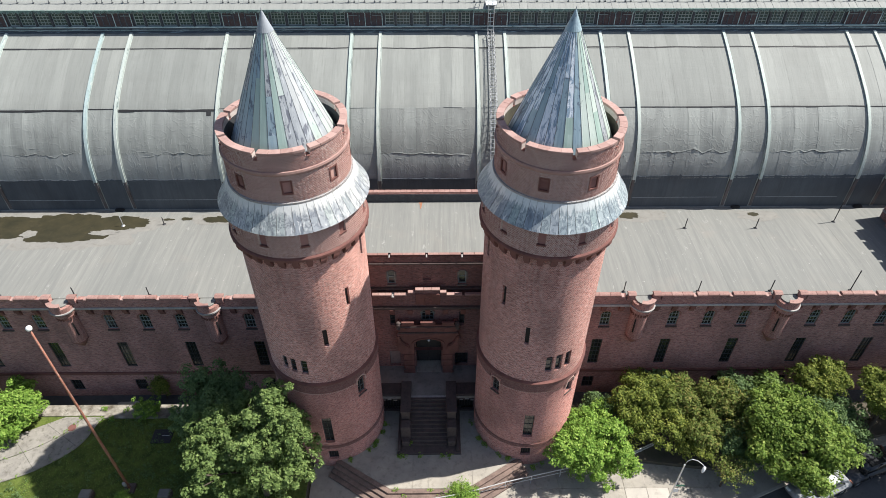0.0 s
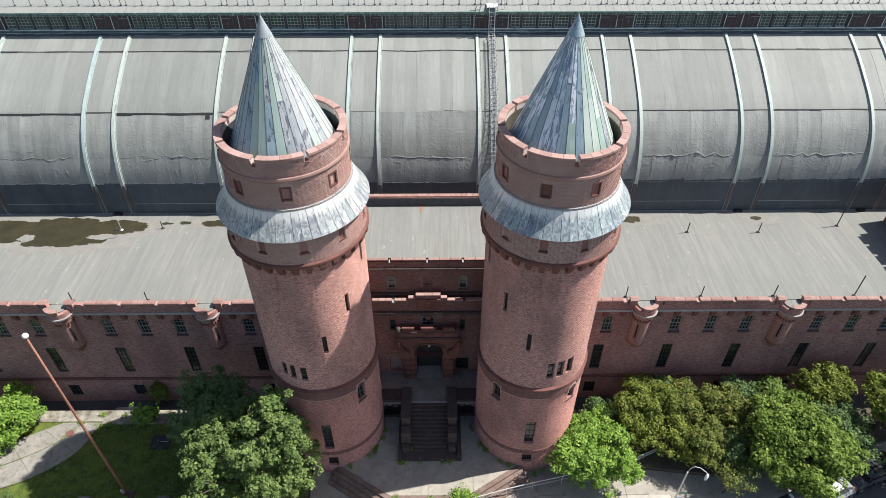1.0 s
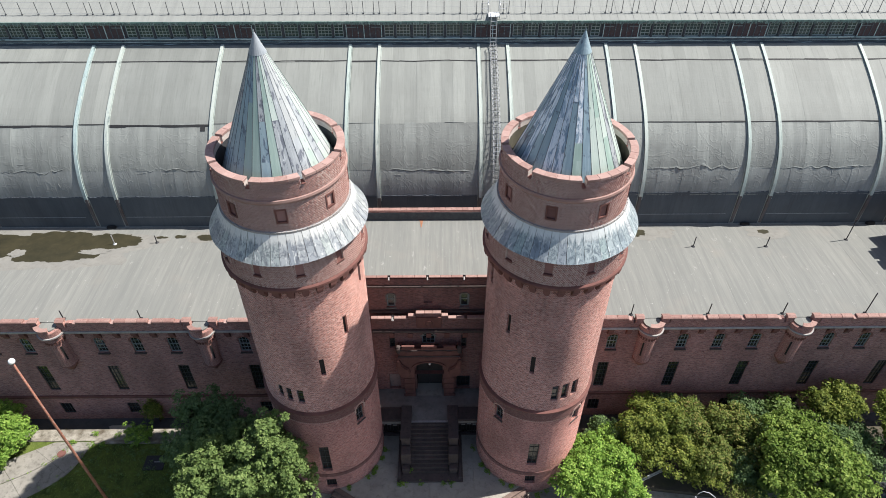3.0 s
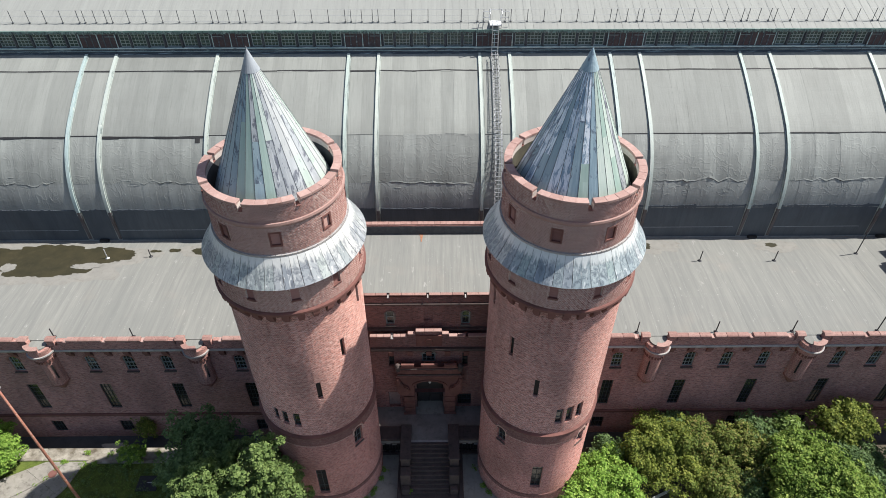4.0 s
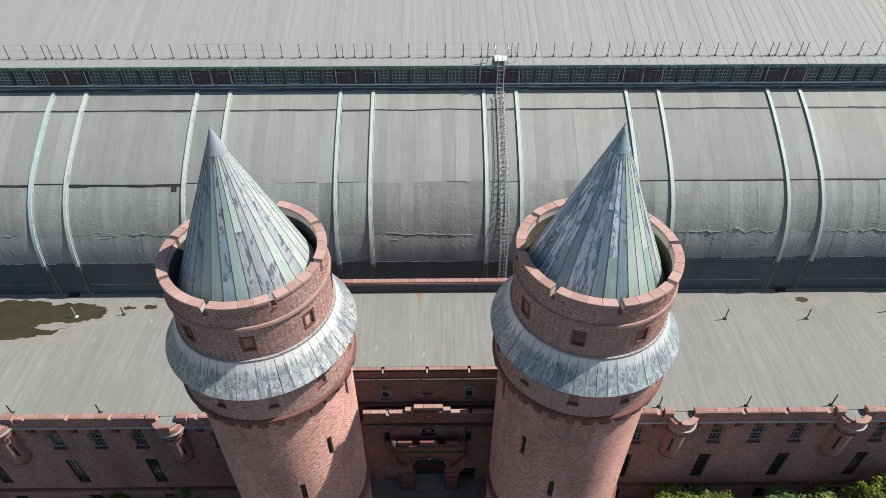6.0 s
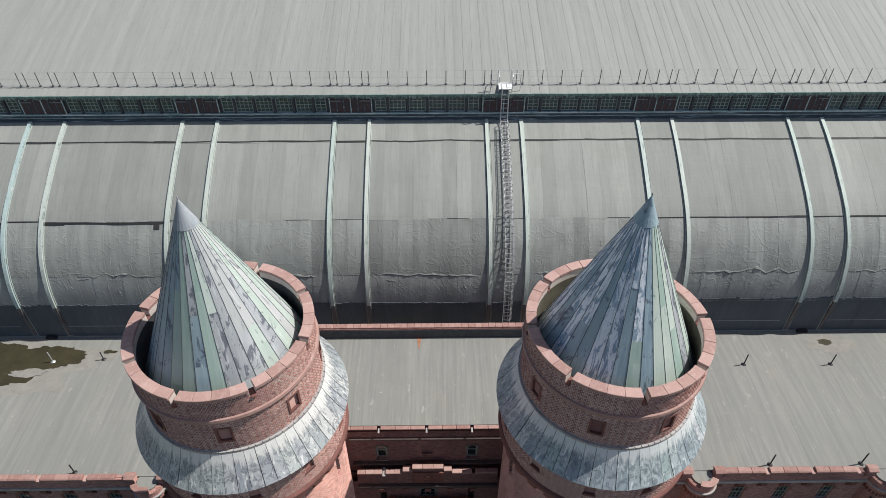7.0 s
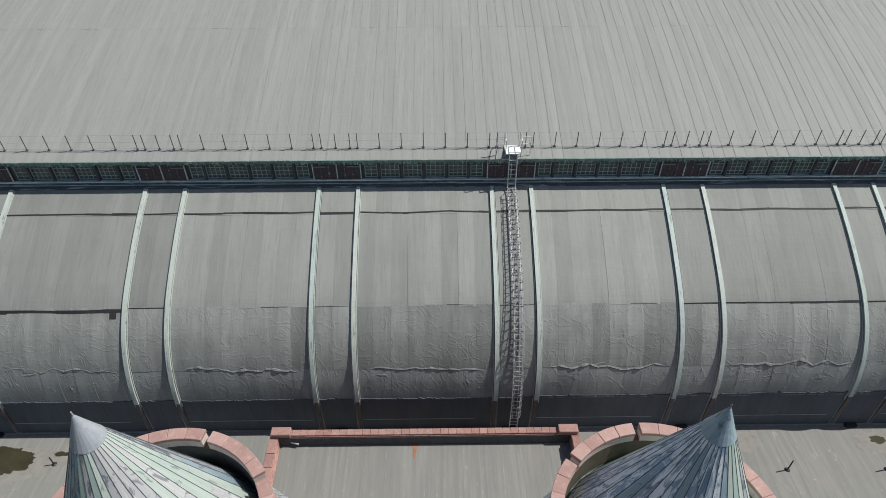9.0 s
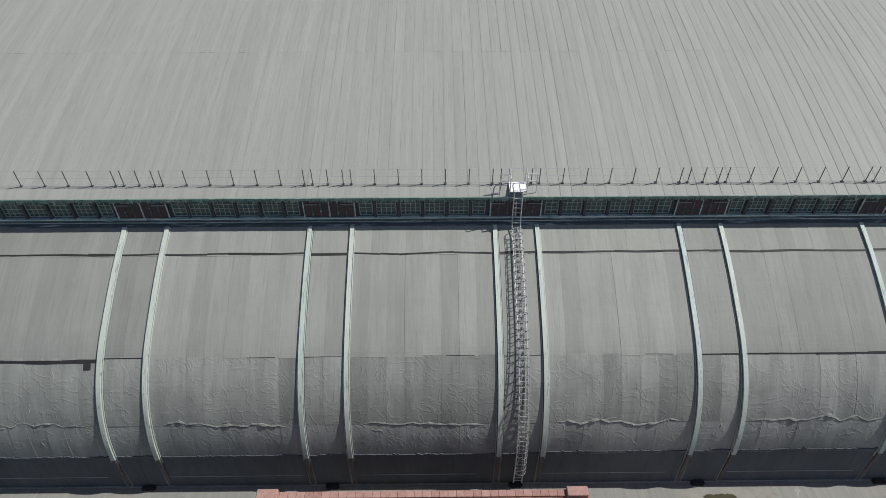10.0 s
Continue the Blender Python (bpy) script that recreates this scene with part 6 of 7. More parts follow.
    for k in range(56):
        link_mesh("metal_panel", me, None, skirt, at=pose(0, 0, random.uniform(-0.004, 0.004), 0, 0, 360 / 56 * k + random.uniform(-0.15, 0.15)))
    ring_part("flashing", LEAD, t, [(3.17, 22.10), (3.13, 22.24), (3.085, 22.28)])
    for k in range(84):
        me = kept_mesh("foot_block", lambda: (lambda b: (arc_block(b, 3.06, 3.17, 22.17, 22.275, -1.85, 1.85, 1), b)[1])(bmesh.new()), PALESTONE)
        link_mesh("foot_stone", me, None, t, at=pose(0, 0, random.uniform(-0.01, 0.01), 0, 0, 360 / 84 * k))
    # upper drum with parapet
    lights = [(-180 + (notch + 22.5 + 180 + 45 * k) % 360, 0.40, 22.80, 23.45, 0) for k in range(8)]
    lights = [h for h in lights if abs(h[0]) < 172]
    drum = part("upper_drum", drum_shell(3.08, 22.1, 24.62, lights, 0.3), MORTAR, t, uv="wrap")
    brick_ring(drum, 3.08, 22.28, 23.80, lights, 0, name_seed + 1, 0.07)
    gaps = [((notch + 45 * k + 180) % 360 - 180, 0.205, 24.60, 25.0, 0) for k in range(8)]
    brick_ring(drum, 3.08, 24.02, 24.90, gaps, 280, name_seed + 2)
    for a, w, v0, v1, _ in lights:
        part("opening_back", soft_box(-0.23, 0.23, 0.07, 0.19, -0.04, v1 - v0 + 0.04, 0.01), LAID, t, at=on_drum(3.08, a, v0))
        bm = bmesh.new()
        for x0, x1, z0, z1 in ((-0.27, -0.19, -0.07, v1 - v0 + 0.07), (0.19, 0.27, -0.07, v1 - v0 + 0.07), (-0.19, 0.19, -0.07, 0.01), (-0.19, 0.19, v1 - v0 - 0.01, v1 - v0 + 0.07)):
            box(bm, x0, x1, -0.022, 0.10, z0, z1)
        part("surround", bm, REDSTONE, t, at=on_drum(3.08, a, v0))
    ring_part("band_course", TERRA, t, [(3.08, 23.80), (3.14, 23.82), (3.17, 23.90), (3.15, 24.00), (3.08, 24.02)])
    ring_part("parapet_inner", DARK_RENDER if cx < 0 else SLIME, t, [(2.78, 23.6), (2.78, 24.62), (3.08, 24.62)])
    ring_part("gutter", FLASH, t, [(2.5, 23.70), (2.79, 23.66)])
    for k in range(8):
        a0, a1 = notch + 45 * k + 1.9, notch + 45 * (k + 1) - 1.9
        me = kept_mesh("merlon_arc", lambda: (lambda b: (arc_block(b, 2.78, 3.08, 24.62, 24.90, 1.9, 43.1, 10), b)[1])(bmesh.new()), MORTAR)
        mer = link_mesh("merlon", me, None, t, at=pose(0, 0, 0, 0, 0, notch + 45 * k))
        n = 4
        for j in range(n):
            me = kept_mesh("rim_coping", lambda: (lambda b: (arc_block(b, 2.76, 3.13, 24.90, 25.03, -5.10, 5.10, 3), bmesh.ops.bevel(b, geom=b.edges[:], offset=0.012, segments=1, affect="EDGES"), b)[2])(bmesh.new()), TERRA)
            link_mesh("coping_stone", me, None, mer, at=pose(0, 0, random.uniform(-0.006, 0.006), 0, 0, 1.9 + (j + 0.5) * 41.2 / n + random.uniform(-0.08, 0.08)))
        me = kept_mesh("rim_notch", lambda: soft_box(2.76, 3.14, -0.09, 0.09, 24.60, 24.66, 0.02), REDSTONE)
        link_mesh("notch_stone", me, None, t, at=pose(0, 0, 0, 0, 0, notch + 45 * k))
    # cone
    cone = ring_part("cone_roof", SEAM, t, [(cone_r(CONE_Z), CONE_Z), (cone_r(29.46), 29.46), (0.0, APEX - 0.02)], STRIPS, "tall cone of weathered blue-green metal strips")
    seam_me = kept_mesh("cone_seam", seam_bar, SEAM)
    for k in range(STRIPS):
        a = 360 / STRIPS * k
        cut1, cut2 = random.choice((24.0, 24.6, 25.3)), random.choice((26.0, 26.9, 27.6))
        low, high = patina((a + 180) % 360 - 180)
        if random.random() < 0.35:
            cut2 = 29.44
        for z0, z1, metal in ((23.75, cut1, low), (cut1, cut2, low), (cut2, 29.44, high)):
            if z1 - z0 > 0.1:
                me = kept_mesh("cone_%s_%.1f_%.1f" % (metal.name, z0, z1), lambda: cone_panel(z0, z1), metal)
                link_mesh("metal_panel", me, None, cone, at=pose(0, 0, 0, 0, 0, a + random.uniform(-0.12, 0.12)))
        link_mesh("seam", seam_me, None, cone, at=pose(0, 0, 0, 0, 0, a + 180 / STRIPS))
    bm = bmesh.new()
    lathe(bm, [(cone_r(29.36) + 0.015, 29.35), (cone_r(29.36) + 0.035, 29.36), (cone_r(29.6) + 0.035, 29.6), (0.05, APEX), (0.022, APEX + 0.05), (0.015, APEX + 0.17), (0.0, APEX + 0.19)], 22)
    part("cap", bm, LEAD if cx < 0 else SLATE, cone, "smooth metal cap with a short spike")
    return t


def patina_pale(a):
    """Lower and upper metal of a strip of the paler cone, by its bearing."""
    table = ((-172, SLATE, SLATE), (-160, SLATE, LILAC), (-149, SLATE, LILAC), (-138, SLATE, GREEN), (-126, SLATE, SLATE), (-115, GREEN, SLATE), (-104, GREEN, GREEN), (-93, SLATE, LILAC), (-81, GREEN, GREEN), (-70, LILAC, MINT),
             (-59, LILAC, LILAC), (-48, LILAC, ASH), (-36, MINT, ASH), (-25, LILAC, ASH), (-14, MINT, MINT), (-3, ASH, ASH), (8, MINT, ASH), (20, ASH, MINT), (31, MINT, ASH))
    near = min(table, key=lambda e: abs(e[0] - a))
    return near[1:] if abs(near[0] - a) < 8 else random.choice(((MINT, ASH), (LILAC, SLATE), (GREEN, LILAC), (SLATE, LILAC)))


def patina_dark(a):
    """The same for the darker cone: rubbed slate on one flank, green towards the other."""
    table = ((-111, SCUFFED, SCUFFED), (-100, SLATE, SCUFFED), (-93, GREEN, SCUFFED), (-81, SLATE, SLATE), (-70, MINT, MINT), (-59, MINT, GREEN), (-48, GREEN, MINT), (-36, LILAC, LILAC), (-25, MINT, MINT), (-14, MINT, GREEN), (-3, LILAC, MINT))
    near = min(table, key=lambda e: abs(e[0] - a))
    if abs(near[0] - a) < 7:
        return near[1:]
    return (random.choice((SLATE, SCUFFED, SCUFFED)), SCUFFED) if a < -100 or a > 130 else random.choice(((MINT, GREEN), (LILAC, SLATE), (GREEN, LILAC)))


tower(-6.72, -3.12, -103.5, -107.5, [(-15, 17.0, 18.3), (-43.5, 14.5, 15.9), (-72, 12.0, 13.42)], [(-121, 9.75, 10.85), (-111, 9.62, 10.85), (-99, 9.6, 10.85)],
      [(-42, 0.62, 6.35, 8.05)], [(-88, 2.30, 5.12)], [(-87, 0.25, 1.25)], patina_pale, SKIRT, 71)
tower(6.72, -3.12, -131.5, -137.0, [(-163, 17.0, 18.3), (-134, 14.6, 16.05), (-106, 12.1, 13.55)], [(-80, 9.65, 11.05), (-69.5, 9.65, 11.05), (-58.5, 9.7, 11.05)],
      [(-134.5, 0.60, 6.65, 8.05), (-48, 0.62, 6.65, 8.05)], [(-91.5, 2.80, 5.28)], [(-90.5, 0.55, 1.45)], patina_dark, SKIRT_R, 72)

# raised corner pavilion farther along the roof
pav = thing("corner_pavilion", "raised crenellated brick pavilion at the far end of the roof", "building")
for x0, y0, y1, z1 in ((35.0, 0.4, 7.35, 12.95), (35.4, 7.352, 8.7, 12.55)):
    bm = bmesh.new()
    box(bm, x0, 45, y0, y1, 9.0, z1)
    part("wall", bm, BRICK_WALL, pav)
    part("ledge", soft_box(x0 - 0.1, x0 - 0.002, y0, y1, 10.0, 10.12, 0.02), PALESTONE, pav)
for i in range(6):
    bm = soft_box(35.0, 35.4, 0.45 + 1.16 * i, 1.30 + 1.16 * i, 12.952, 13.22, 0.02)
    part("merlon", bm, BRICK_WALL, pav)
    part("coping_stone", soft_box(34.94, 35.46, 0.40 + 1.16 * i, 1.35 + 1.16 * i, 13.222, 13.32, 0.02), COPING_RED, pav)
part("roof_slab", soft_box(35.41, 44.9, 0.5, 7.3, 12.953, 12.99, 0.01), DECK, pav)

# ---- ground, terrace, stairs ----
GROUND = stone_mat("bare_ground", (0.12, 0.10, 0.075), (0.085, 0.075, 0.055), 0.3, 0.95, (0.05, 0.06, 0.03), 0.6)
bm = bmesh.new()
box(bm, -2500, 2500, -2500, 2500, -2.0, -1.3)
tagged(part("ground", bm, GROUND), "bare dark earth and paving reaching to the horizon", "ground", kind="structure")

plaza = thing("entrance_plaza", "grey concrete plaza slabs in front of the stairs", "pavement", kind="structure")
EDGE = [(-6.3, -6.35), (-2.62, -8.66), (2.62, -8.66), (6.3, -6.35)]
bm = bmesh.new()
prism(bm, [*EDGE, (6.3, 0), (-6.3, 0)], -1.28, -0.03)
part("base", bm, SLAB, plaza)
for x0, x1 in ((-6.3, -4.02), (-4.0, -1.08), (-1.06, -0.03), (-0.01, 2.98), (3.0, 6.3)):
    def edge_y(x):
        return float(np.interp(x, [p[0] for p in EDGE], [p[1] for p in EDGE]))
    xs = sorted({x0, x1, *[p[0] for p in EDGE if x0 < p[0] < x1]})
    bm = bmesh.new()
    prism(bm, [*[(x, edge_y(x) + 0.02) for x in xs], (x1, -2.5), (x0, -2.5)], -0.03, 0.0)
    part("slab", bm, SLAB, plaza)

terrace = thing("terrace_steps", "shallow brownstone terrace steps bent round the plaza", "steps")
for i in range(4):
    z = -0.16 * i - 0.004
    o0, o1 = 0.31 * i, 0.31 * (i + 1)
    for a, b in zip(EDGE, EDGE[1:]):
        d = Vector((b[0] - a[0], b[1] - a[1])).normalized()
        n = Vector((d.y, -d.x))

        def corner(p, o):
            if p in (EDGE[1], EDGE[2]):
                s = -1 if p == EDGE[1] else 1
                return (p[0] + s * o * 0.30, p[1] - o)
            return (p[0] + n.x * o, p[1] + n.y * o)
        bm = bmesh.new()
        prism(bm, [corner(a, o1), corner(b, o1), corner(b, o0), corner(a, o0)], -1.28, z)
        bmesh.ops.bevel(bm, geom=[e for e in bm.edges if all(v.co.z > z - 0.01 for v in e.verts)], offset=0.02, segments=1, affect="EDGES")
        part("step", bm, stone_mat("step_stone", (0.24, 0.17, 0.142), (0.145, 0.104, 0.088), 1.6, 0.88, (0.07, 0.055, 0.045), 0.7) if i == 0 and a is EDGE[0] else bpy.data.materials["step_stone"], terrace)

LAND_Z, N_STEP = 2.2, 13
stairs = thing("entrance_stairs", "worn brownstone stairs between low cheek walls up to the door", "stairs")
part("plinth", soft_box(-2.2, 2.26, -6.14, -2.5, -0.02, 0.16, 0.03), BROWNSTONE, stairs)
for i in range(N_STEP - 1):
    z = 0.16 + (LAND_Z - 0.16) / (N_STEP - 1) * (i + 1)
    y = -5.52 + 0.226 * i
    part("step", soft_box(-1.30, 1.30, y, y + 0.26, z - 0.19, z, 0.018), BROWNSTONE, stairs)
bm = bmesh.new()
prism(bm, [(-5.3, 0.1), (-2.5, 0.1), (-2.5, 1.95), (-2.75, 1.95)], -1.29, 1.29, "x")
part("core", bm, BROWNSTONE, stairs)
for s in (-1, 1):
    def span(a, b):
        return (min(s * a, s * b), max(s * a, s * b))
    x0, x1 = span(1.31, 1.92)
    part("cheek_wall", soft_box(x0, x1, -4.4, -1.8, 0.162, 2.55, 0.04), BROWNSTONE, stairs)
    part("cheek_cap", soft_box(x0 - 0.06, x1 + 0.06, -4.45, -1.78, 2.552, 2.70, 0.03), BROWNSTONE, stairs)
    part("pier", soft_box(x0 - 0.03, x1 + 0.03, -5.15, -4.46, 0.162, 1.86, 0.04), BROWNSTONE, stairs)
    part("pier_foot", soft_box(x0 + 0.02, x1 - 0.02, -5.6, -5.16, 0.162, 0.75, 0.06), BROWNSTONE, stairs)
    part("side_kerb", soft_box(span(1.95, 2.18)[0], span(1.95, 2.18)[1], -6.0, -2.6, 0.162, 0.40, 0.03), BROWNSTONE, stairs)
part("nosing", soft_box(-1.28, 1.28, -2.86, -2.70, 2.19, 2.215, 0.005), PALESTONE, stairs, "pale worn top nosing")
landing = thing("entrance_landing", "bare concrete landing before the entrance arch", "landing", kind="structure")
bm = bmesh.new()
box(bm, -3.9, 3.9, -2.78, 0.9, 1.95, LAND_Z)
part("floor_slab", bm, LANDING, landing)
part("threshold_slab", soft_box(-0.90, 0.90, -0.60, 0.56, 2.203, 2.222, 0.006), SLAB, landing, "paler worn threshold slab")
for s in (-1, 1):
    x0, x1 = min(s * 1.94, s * 3.7), max(s * 1.94, s * 3.7)
    part("front_parapet", soft_box(x0, x1, -2.78, -1.72, 2.202, 2.42, 0.03), BROWNSTONE, landing)
    bm = bmesh.new()
    box(bm, x0, x1, -2.5, -2.3, -0.02, 0.2)
    box(bm, x0, x1, -2.5, -2.3, 1.35, 1.95)
    part("area_wall", bm, BROWNSTONE, landing)
    bm = bmesh.new()
    box(bm, x0, x1, -2.2, -2.1, 0.2, 1.35)
    part("area_opening", bm, BLACK, landing)
    for k in range(9):
        bm = bmesh.new()
        x = x0 + (x1 - x0) * (k + 0.5) / 9
        tube(bm, [(x, -2.42, 0.2), (x, -2.42, 1.36)], 0.018, 5)
        part("grille_bar", bm, IRON, landing)
    for k in range(3):
        part("pale_scrap", soft_box(x0 + 0.3 + 0.4 * k, x0 + 0.55 + 0.42 * k, -2.56 - 0.02 * k, -2.515, 1.42 + 0.1 * (k % 2), 1.50 + 0.12 * (k % 2), 0.01), PALESTONE, landing)

# lawn, path, area and kerbs
lawn = thing("lawn", "mown green lawn with weeds, mostly in shade", "lawn", kind="structure")
bm = bmesh.new()
xs, ys = np.linspace(-60, -8.2, 120), np.linspace(-40, -2.75, 90)
vv = [[bm.verts.new((x, y, 0.035 * noise.noise(Vector((x * 0.9, y * 0.9, 0))) - 0.01)) for x in xs] for y in ys]
for a, b in zip(vv, vv[1:]):
    for i in range(len(xs) - 1):
        bm.faces.new((a[i], a[i + 1], b[i + 1], b[i]))
part("turf", bm, GRASS, lawn)
bm = bmesh.new()
box(bm, -60, -8.2, -40, -2.75, -1.28, -0.08)
part("soil", bm, GROUND, lawn)
random.seed(61)
verts, faces = [], []
for i in range(26000):
    x, y = random.uniform(-33, -9), random.uniform(-10.5, -2.8)
    if y > -7.4 + (x + 27.2) * 0.85 and x < -24.2:
        continue
    a, h, w = random.uniform(0, 6.28), random.uniform(0.03, 0.11), random.uniform(0.008, 0.02)
    dx, dy = math.cos(a) * w, math.sin(a) * w
    k = len(verts)
    verts += [(x - dx, y - dy, -0.01), (x + dx, y + dy, -0.01), (x + random.uniform(-0.05, 0.05), y + random.uniform(-0.05, 0.05), h)]
    faces.append((k, k + 1, k + 2))
me = bpy.data.meshes.new("grass_blades")
me.from_pydata(verts, [], faces)
tagged(link_mesh("grass_blades", me, LEAF_FRESH), "short uneven blades of lawn grass", "grass", kind="stuff")

path_thing = thing("garden_path", "pale cracked concrete path curving by the lawn", "path", kind="structure")
PATH_IN = [(-33.5, -10.2), (-29.8, -8.25), (-27.2, -7.1), (-25.0, -5.3), (-24.3, -3.3), (-24.0, -2.85)]
PATH_OUT = [(-36.5, -7.5), (-32.6, -5.6), (-30.0, -4.4), (-28.0, -3.4), (-27.0, -2.9), (-26.8, -2.85)]
CURB_IN, CURB_OUT = spline(PATH_IN, 5), spline(PATH_OUT, 5)


def across(i, f):
    a, b = CURB_IN[i], CURB_OUT[i]
    wob = 0.03 * noise.noise(Vector((i * 0.9, f * 3.0, 2.0)))
    return (float(a[0] + (b[0] - a[0]) * f) + wob, float(a[1] + (b[1] - a[1]) * f) + wob)


for i in range(5):
    for u in range(2):
        f0, f1 = u / 2 + 0.006, (u + 1) / 2 - 0.006
        ks = range(5 * i, 5 * i + 6)
        q = [across(k, f0) for k in ks] + [across(k, f1) for k in reversed(ks)]
        c = (sum(p[0] for p in q) / len(q), sum(p[1] for p in q) / len(q))
        q = [(c[0] + (p[0] - c[0]) * 0.992, c[1] + (p[1] - c[1]) * 0.992) for p in q]
        bm = bmesh.new()
        prism(bm, q, -0.07, 0.045 + 0.006 * ((i + u) % 3))
        part("slab", bm, PATH_MAT, path_thing)
bm = bmesh.new()
tube(bm, [(x, y, 0.03) for x, y in CURB_IN], 0.06, 6)
part("edging", bm, PATH_MAT, path_thing)
bm = bmesh.new()
lathe(bm, [(0.30, 0.045), (0.30, 0.062), (0.0, 0.064)], 20)
part("manhole_cover", bm, REDSTONE, path_thing, "rusty round cover", at=pose(-26.0, -3.75, 0))

area = thing("area_wall", "pale concrete ledge between lawn and sunken area", "wall", kind="structure")
for x0, x1 in ((-46, -27.2), (-27.18, -21.4), (-21.38, -15), (-14.98, -10.2)):
    part("ledge", soft_box(x0, x1, -2.72, -1.75, -1.28, 0.02, 0.03), LEDGE_MAT, area)
part("kerb", soft_box(-24.0, -10.2, -2.98, -2.74, -0.3, 0.10, 0.03), LEDGE_MAT, area)
for x0, x1, m in ((-46, -24, ASPHALT), (-23.98, -19.5, ASPHALT), (-19.48, -9.8, ASPHALT), (9.8, 46, ASPHALT)):
    bm = bmesh.new()
    box(bm, x0, x1, -1.74, -0.003, -1.29, -1.22)
    part("area_floor", bm, m, area)
bm = blot(-23.2, -0.9, 1.0, 0.35, 30.0)
for v in bm.verts:
    v.co.z = -1.205
part("pale_patch", bm, CONCRETE, area)

bed = thing("planting_bed", "dark planted earth strip before the wall", "soil", kind="structure")
bm = bmesh.new()
prism(bm, [(8.6, -6.0), (10.5, -5.9), (20.5, -7.2), (24.0, -6.6), (46, 2.0 - 3.6), (46, -1.8), (9.8, -1.8)], -1.28, -0.35)
part("soil", bm, GROUND, bed)
side = thing("sidewalk", "grey and pale concrete sidewalk flags", "pavement", kind="structure")
bm = bmesh.new()
prism(bm, [(-8.1, -70), (-4, -70), (18, -10.6), (24.0, -8.3), (30, -6.1), (46, -0.6), (46, 0 - 1.85), (24.1, -6.62), (20.5, -7.22), (10.5, -5.92), (6.5, -5.0), (-8.1, -5.0)][:6] + [(46, -0.62), (30, -5.3), (24.1, -6.62), (20.5, -7.22), (10.5, -5.92), (6.5, -5.0), (-8.1, -5.0)], -1.28, -0.66)
part("bed_slab", bm, SLAB, side)
for i in range(9):
    for j in range(4):
        x0, y0 = 7.4 + 1.5 * i, -6.9 - 1.5 * j
        if y0 > -6.4 - 0.08 * (x0 - 8) or x0 > 17.5 + 0.4 * (y0 + 10.5):
            continue
        m = CONCRETE if (i in (4, 5) and j >= 1) or (i == 3 and j >= 2) else SLAB
        part("flag", soft_box(x0 + 0.01, x0 + 1.49, y0 - 1.49, y0 - 0.01, -0.66, -0.62, 0.008), m, side)
road = thing("road", "grey asphalt street with a concrete kerb", "road", kind="structure")
bm = bmesh.new()
prism(bm, [(-3.9, -70), (60, -70), (60, 4), (46.1, -0.8), (30, -6.25), (24.0, -8.45), (18.1, -10.75)], -1.28, -0.80)
part("surface", bm, ASPHALT, road)
bm = bmesh.new()
KERB = [(-3.95, -70), (18.05, -10.68), (24.0, -8.38), (30, -6.18), (46, -0.7)]
for a, b in zip(KERB, KERB[1:]):
    d = Vector((b[0] - a[0], b[1] - a[1])).normalized()
    n = Vector((-d.y, d.x)) * 0.09
    bm = bmesh.new()
    prism(bm, [(a[0] - n.x, a[1] - n.y), (b[0] - n.x, b[1] - n.y), (b[0] + n.x, b[1] + n.y), (a[0] + n.x, a[1] + n.y)], -1.0, -0.64)
    part("kerb_stone", bm, CONCRETE, road)


# ---- trees and shrubs ----
def leaves(seed, lobes, clumps, per, size, spread, squash=0.7, stray=0.20):
    """Leaf quads in tufts: each tuft is a small dome of leaves, and the tufts sit on the skins of lobes (cx, cy, cz, rx, ry, rz)."""
    rng = np.random.default_rng(seed)
    vol = np.array([l[3] * l[4] for l in lobes])
    pick = rng.choice(len(lobes), clumps, p=vol / vol.sum())
    L = np.array(lobes)[pick]
    d = rng.normal(size=(clumps, 3))
    d[:, 2] += 0.35
    d /= np.linalg.norm(d, axis=1)[:, None]
    depth = 1.10 - 0.60 * rng.random(clumps) ** 1.5
    centre = L[:, :3] + d * L[:, 3:] * depth[:, None] + rng.normal(size=(clumps, 3)) * stray
    big = spread * (0.75 + 0.9 * rng.random(clumps))
    n = clumps * per
    c, out, r = np.repeat(centre, per, axis=0), np.repeat(d, per, axis=0), np.repeat(big, per)[:, None]
    o = rng.normal(size=(n, 3))
    o[:, 2] += 0.5
    o += out * 0.5
    o /= np.linalg.norm(o, axis=1)[:, None]
    p = c + o * r * (0.70 + 0.45 * rng.random((n, 1))) * np.array([1.25, 1.25, squash * 1.25])
    normal = o * 0.8 + rng.normal(size=(n, 3)) * 0.45 + np.array([0, 0, 0.35])
    normal /= np.linalg.norm(normal, axis=1)[:, None]
    u = np.cross(normal, rng.normal(size=(n, 3)))
    u /= np.linalg.norm(u, axis=1)[:, None]
    w = np.cross(normal, u)
    s = (size * (0.55 + 0.75 * rng.random(n)))[:, None]
    drop = normal * s * 0.22
    quad = np.stack([p - u * s, p - w * s * 0.6, p + u * s - drop, p + w * s * 0.6], axis=1).reshape(-1, 3)
    me = bpy.data.meshes.new("leaves")
    me.from_pydata(quad.tolist(), [], np.arange(n * 4).reshape(-1, 4).tolist())
    return me


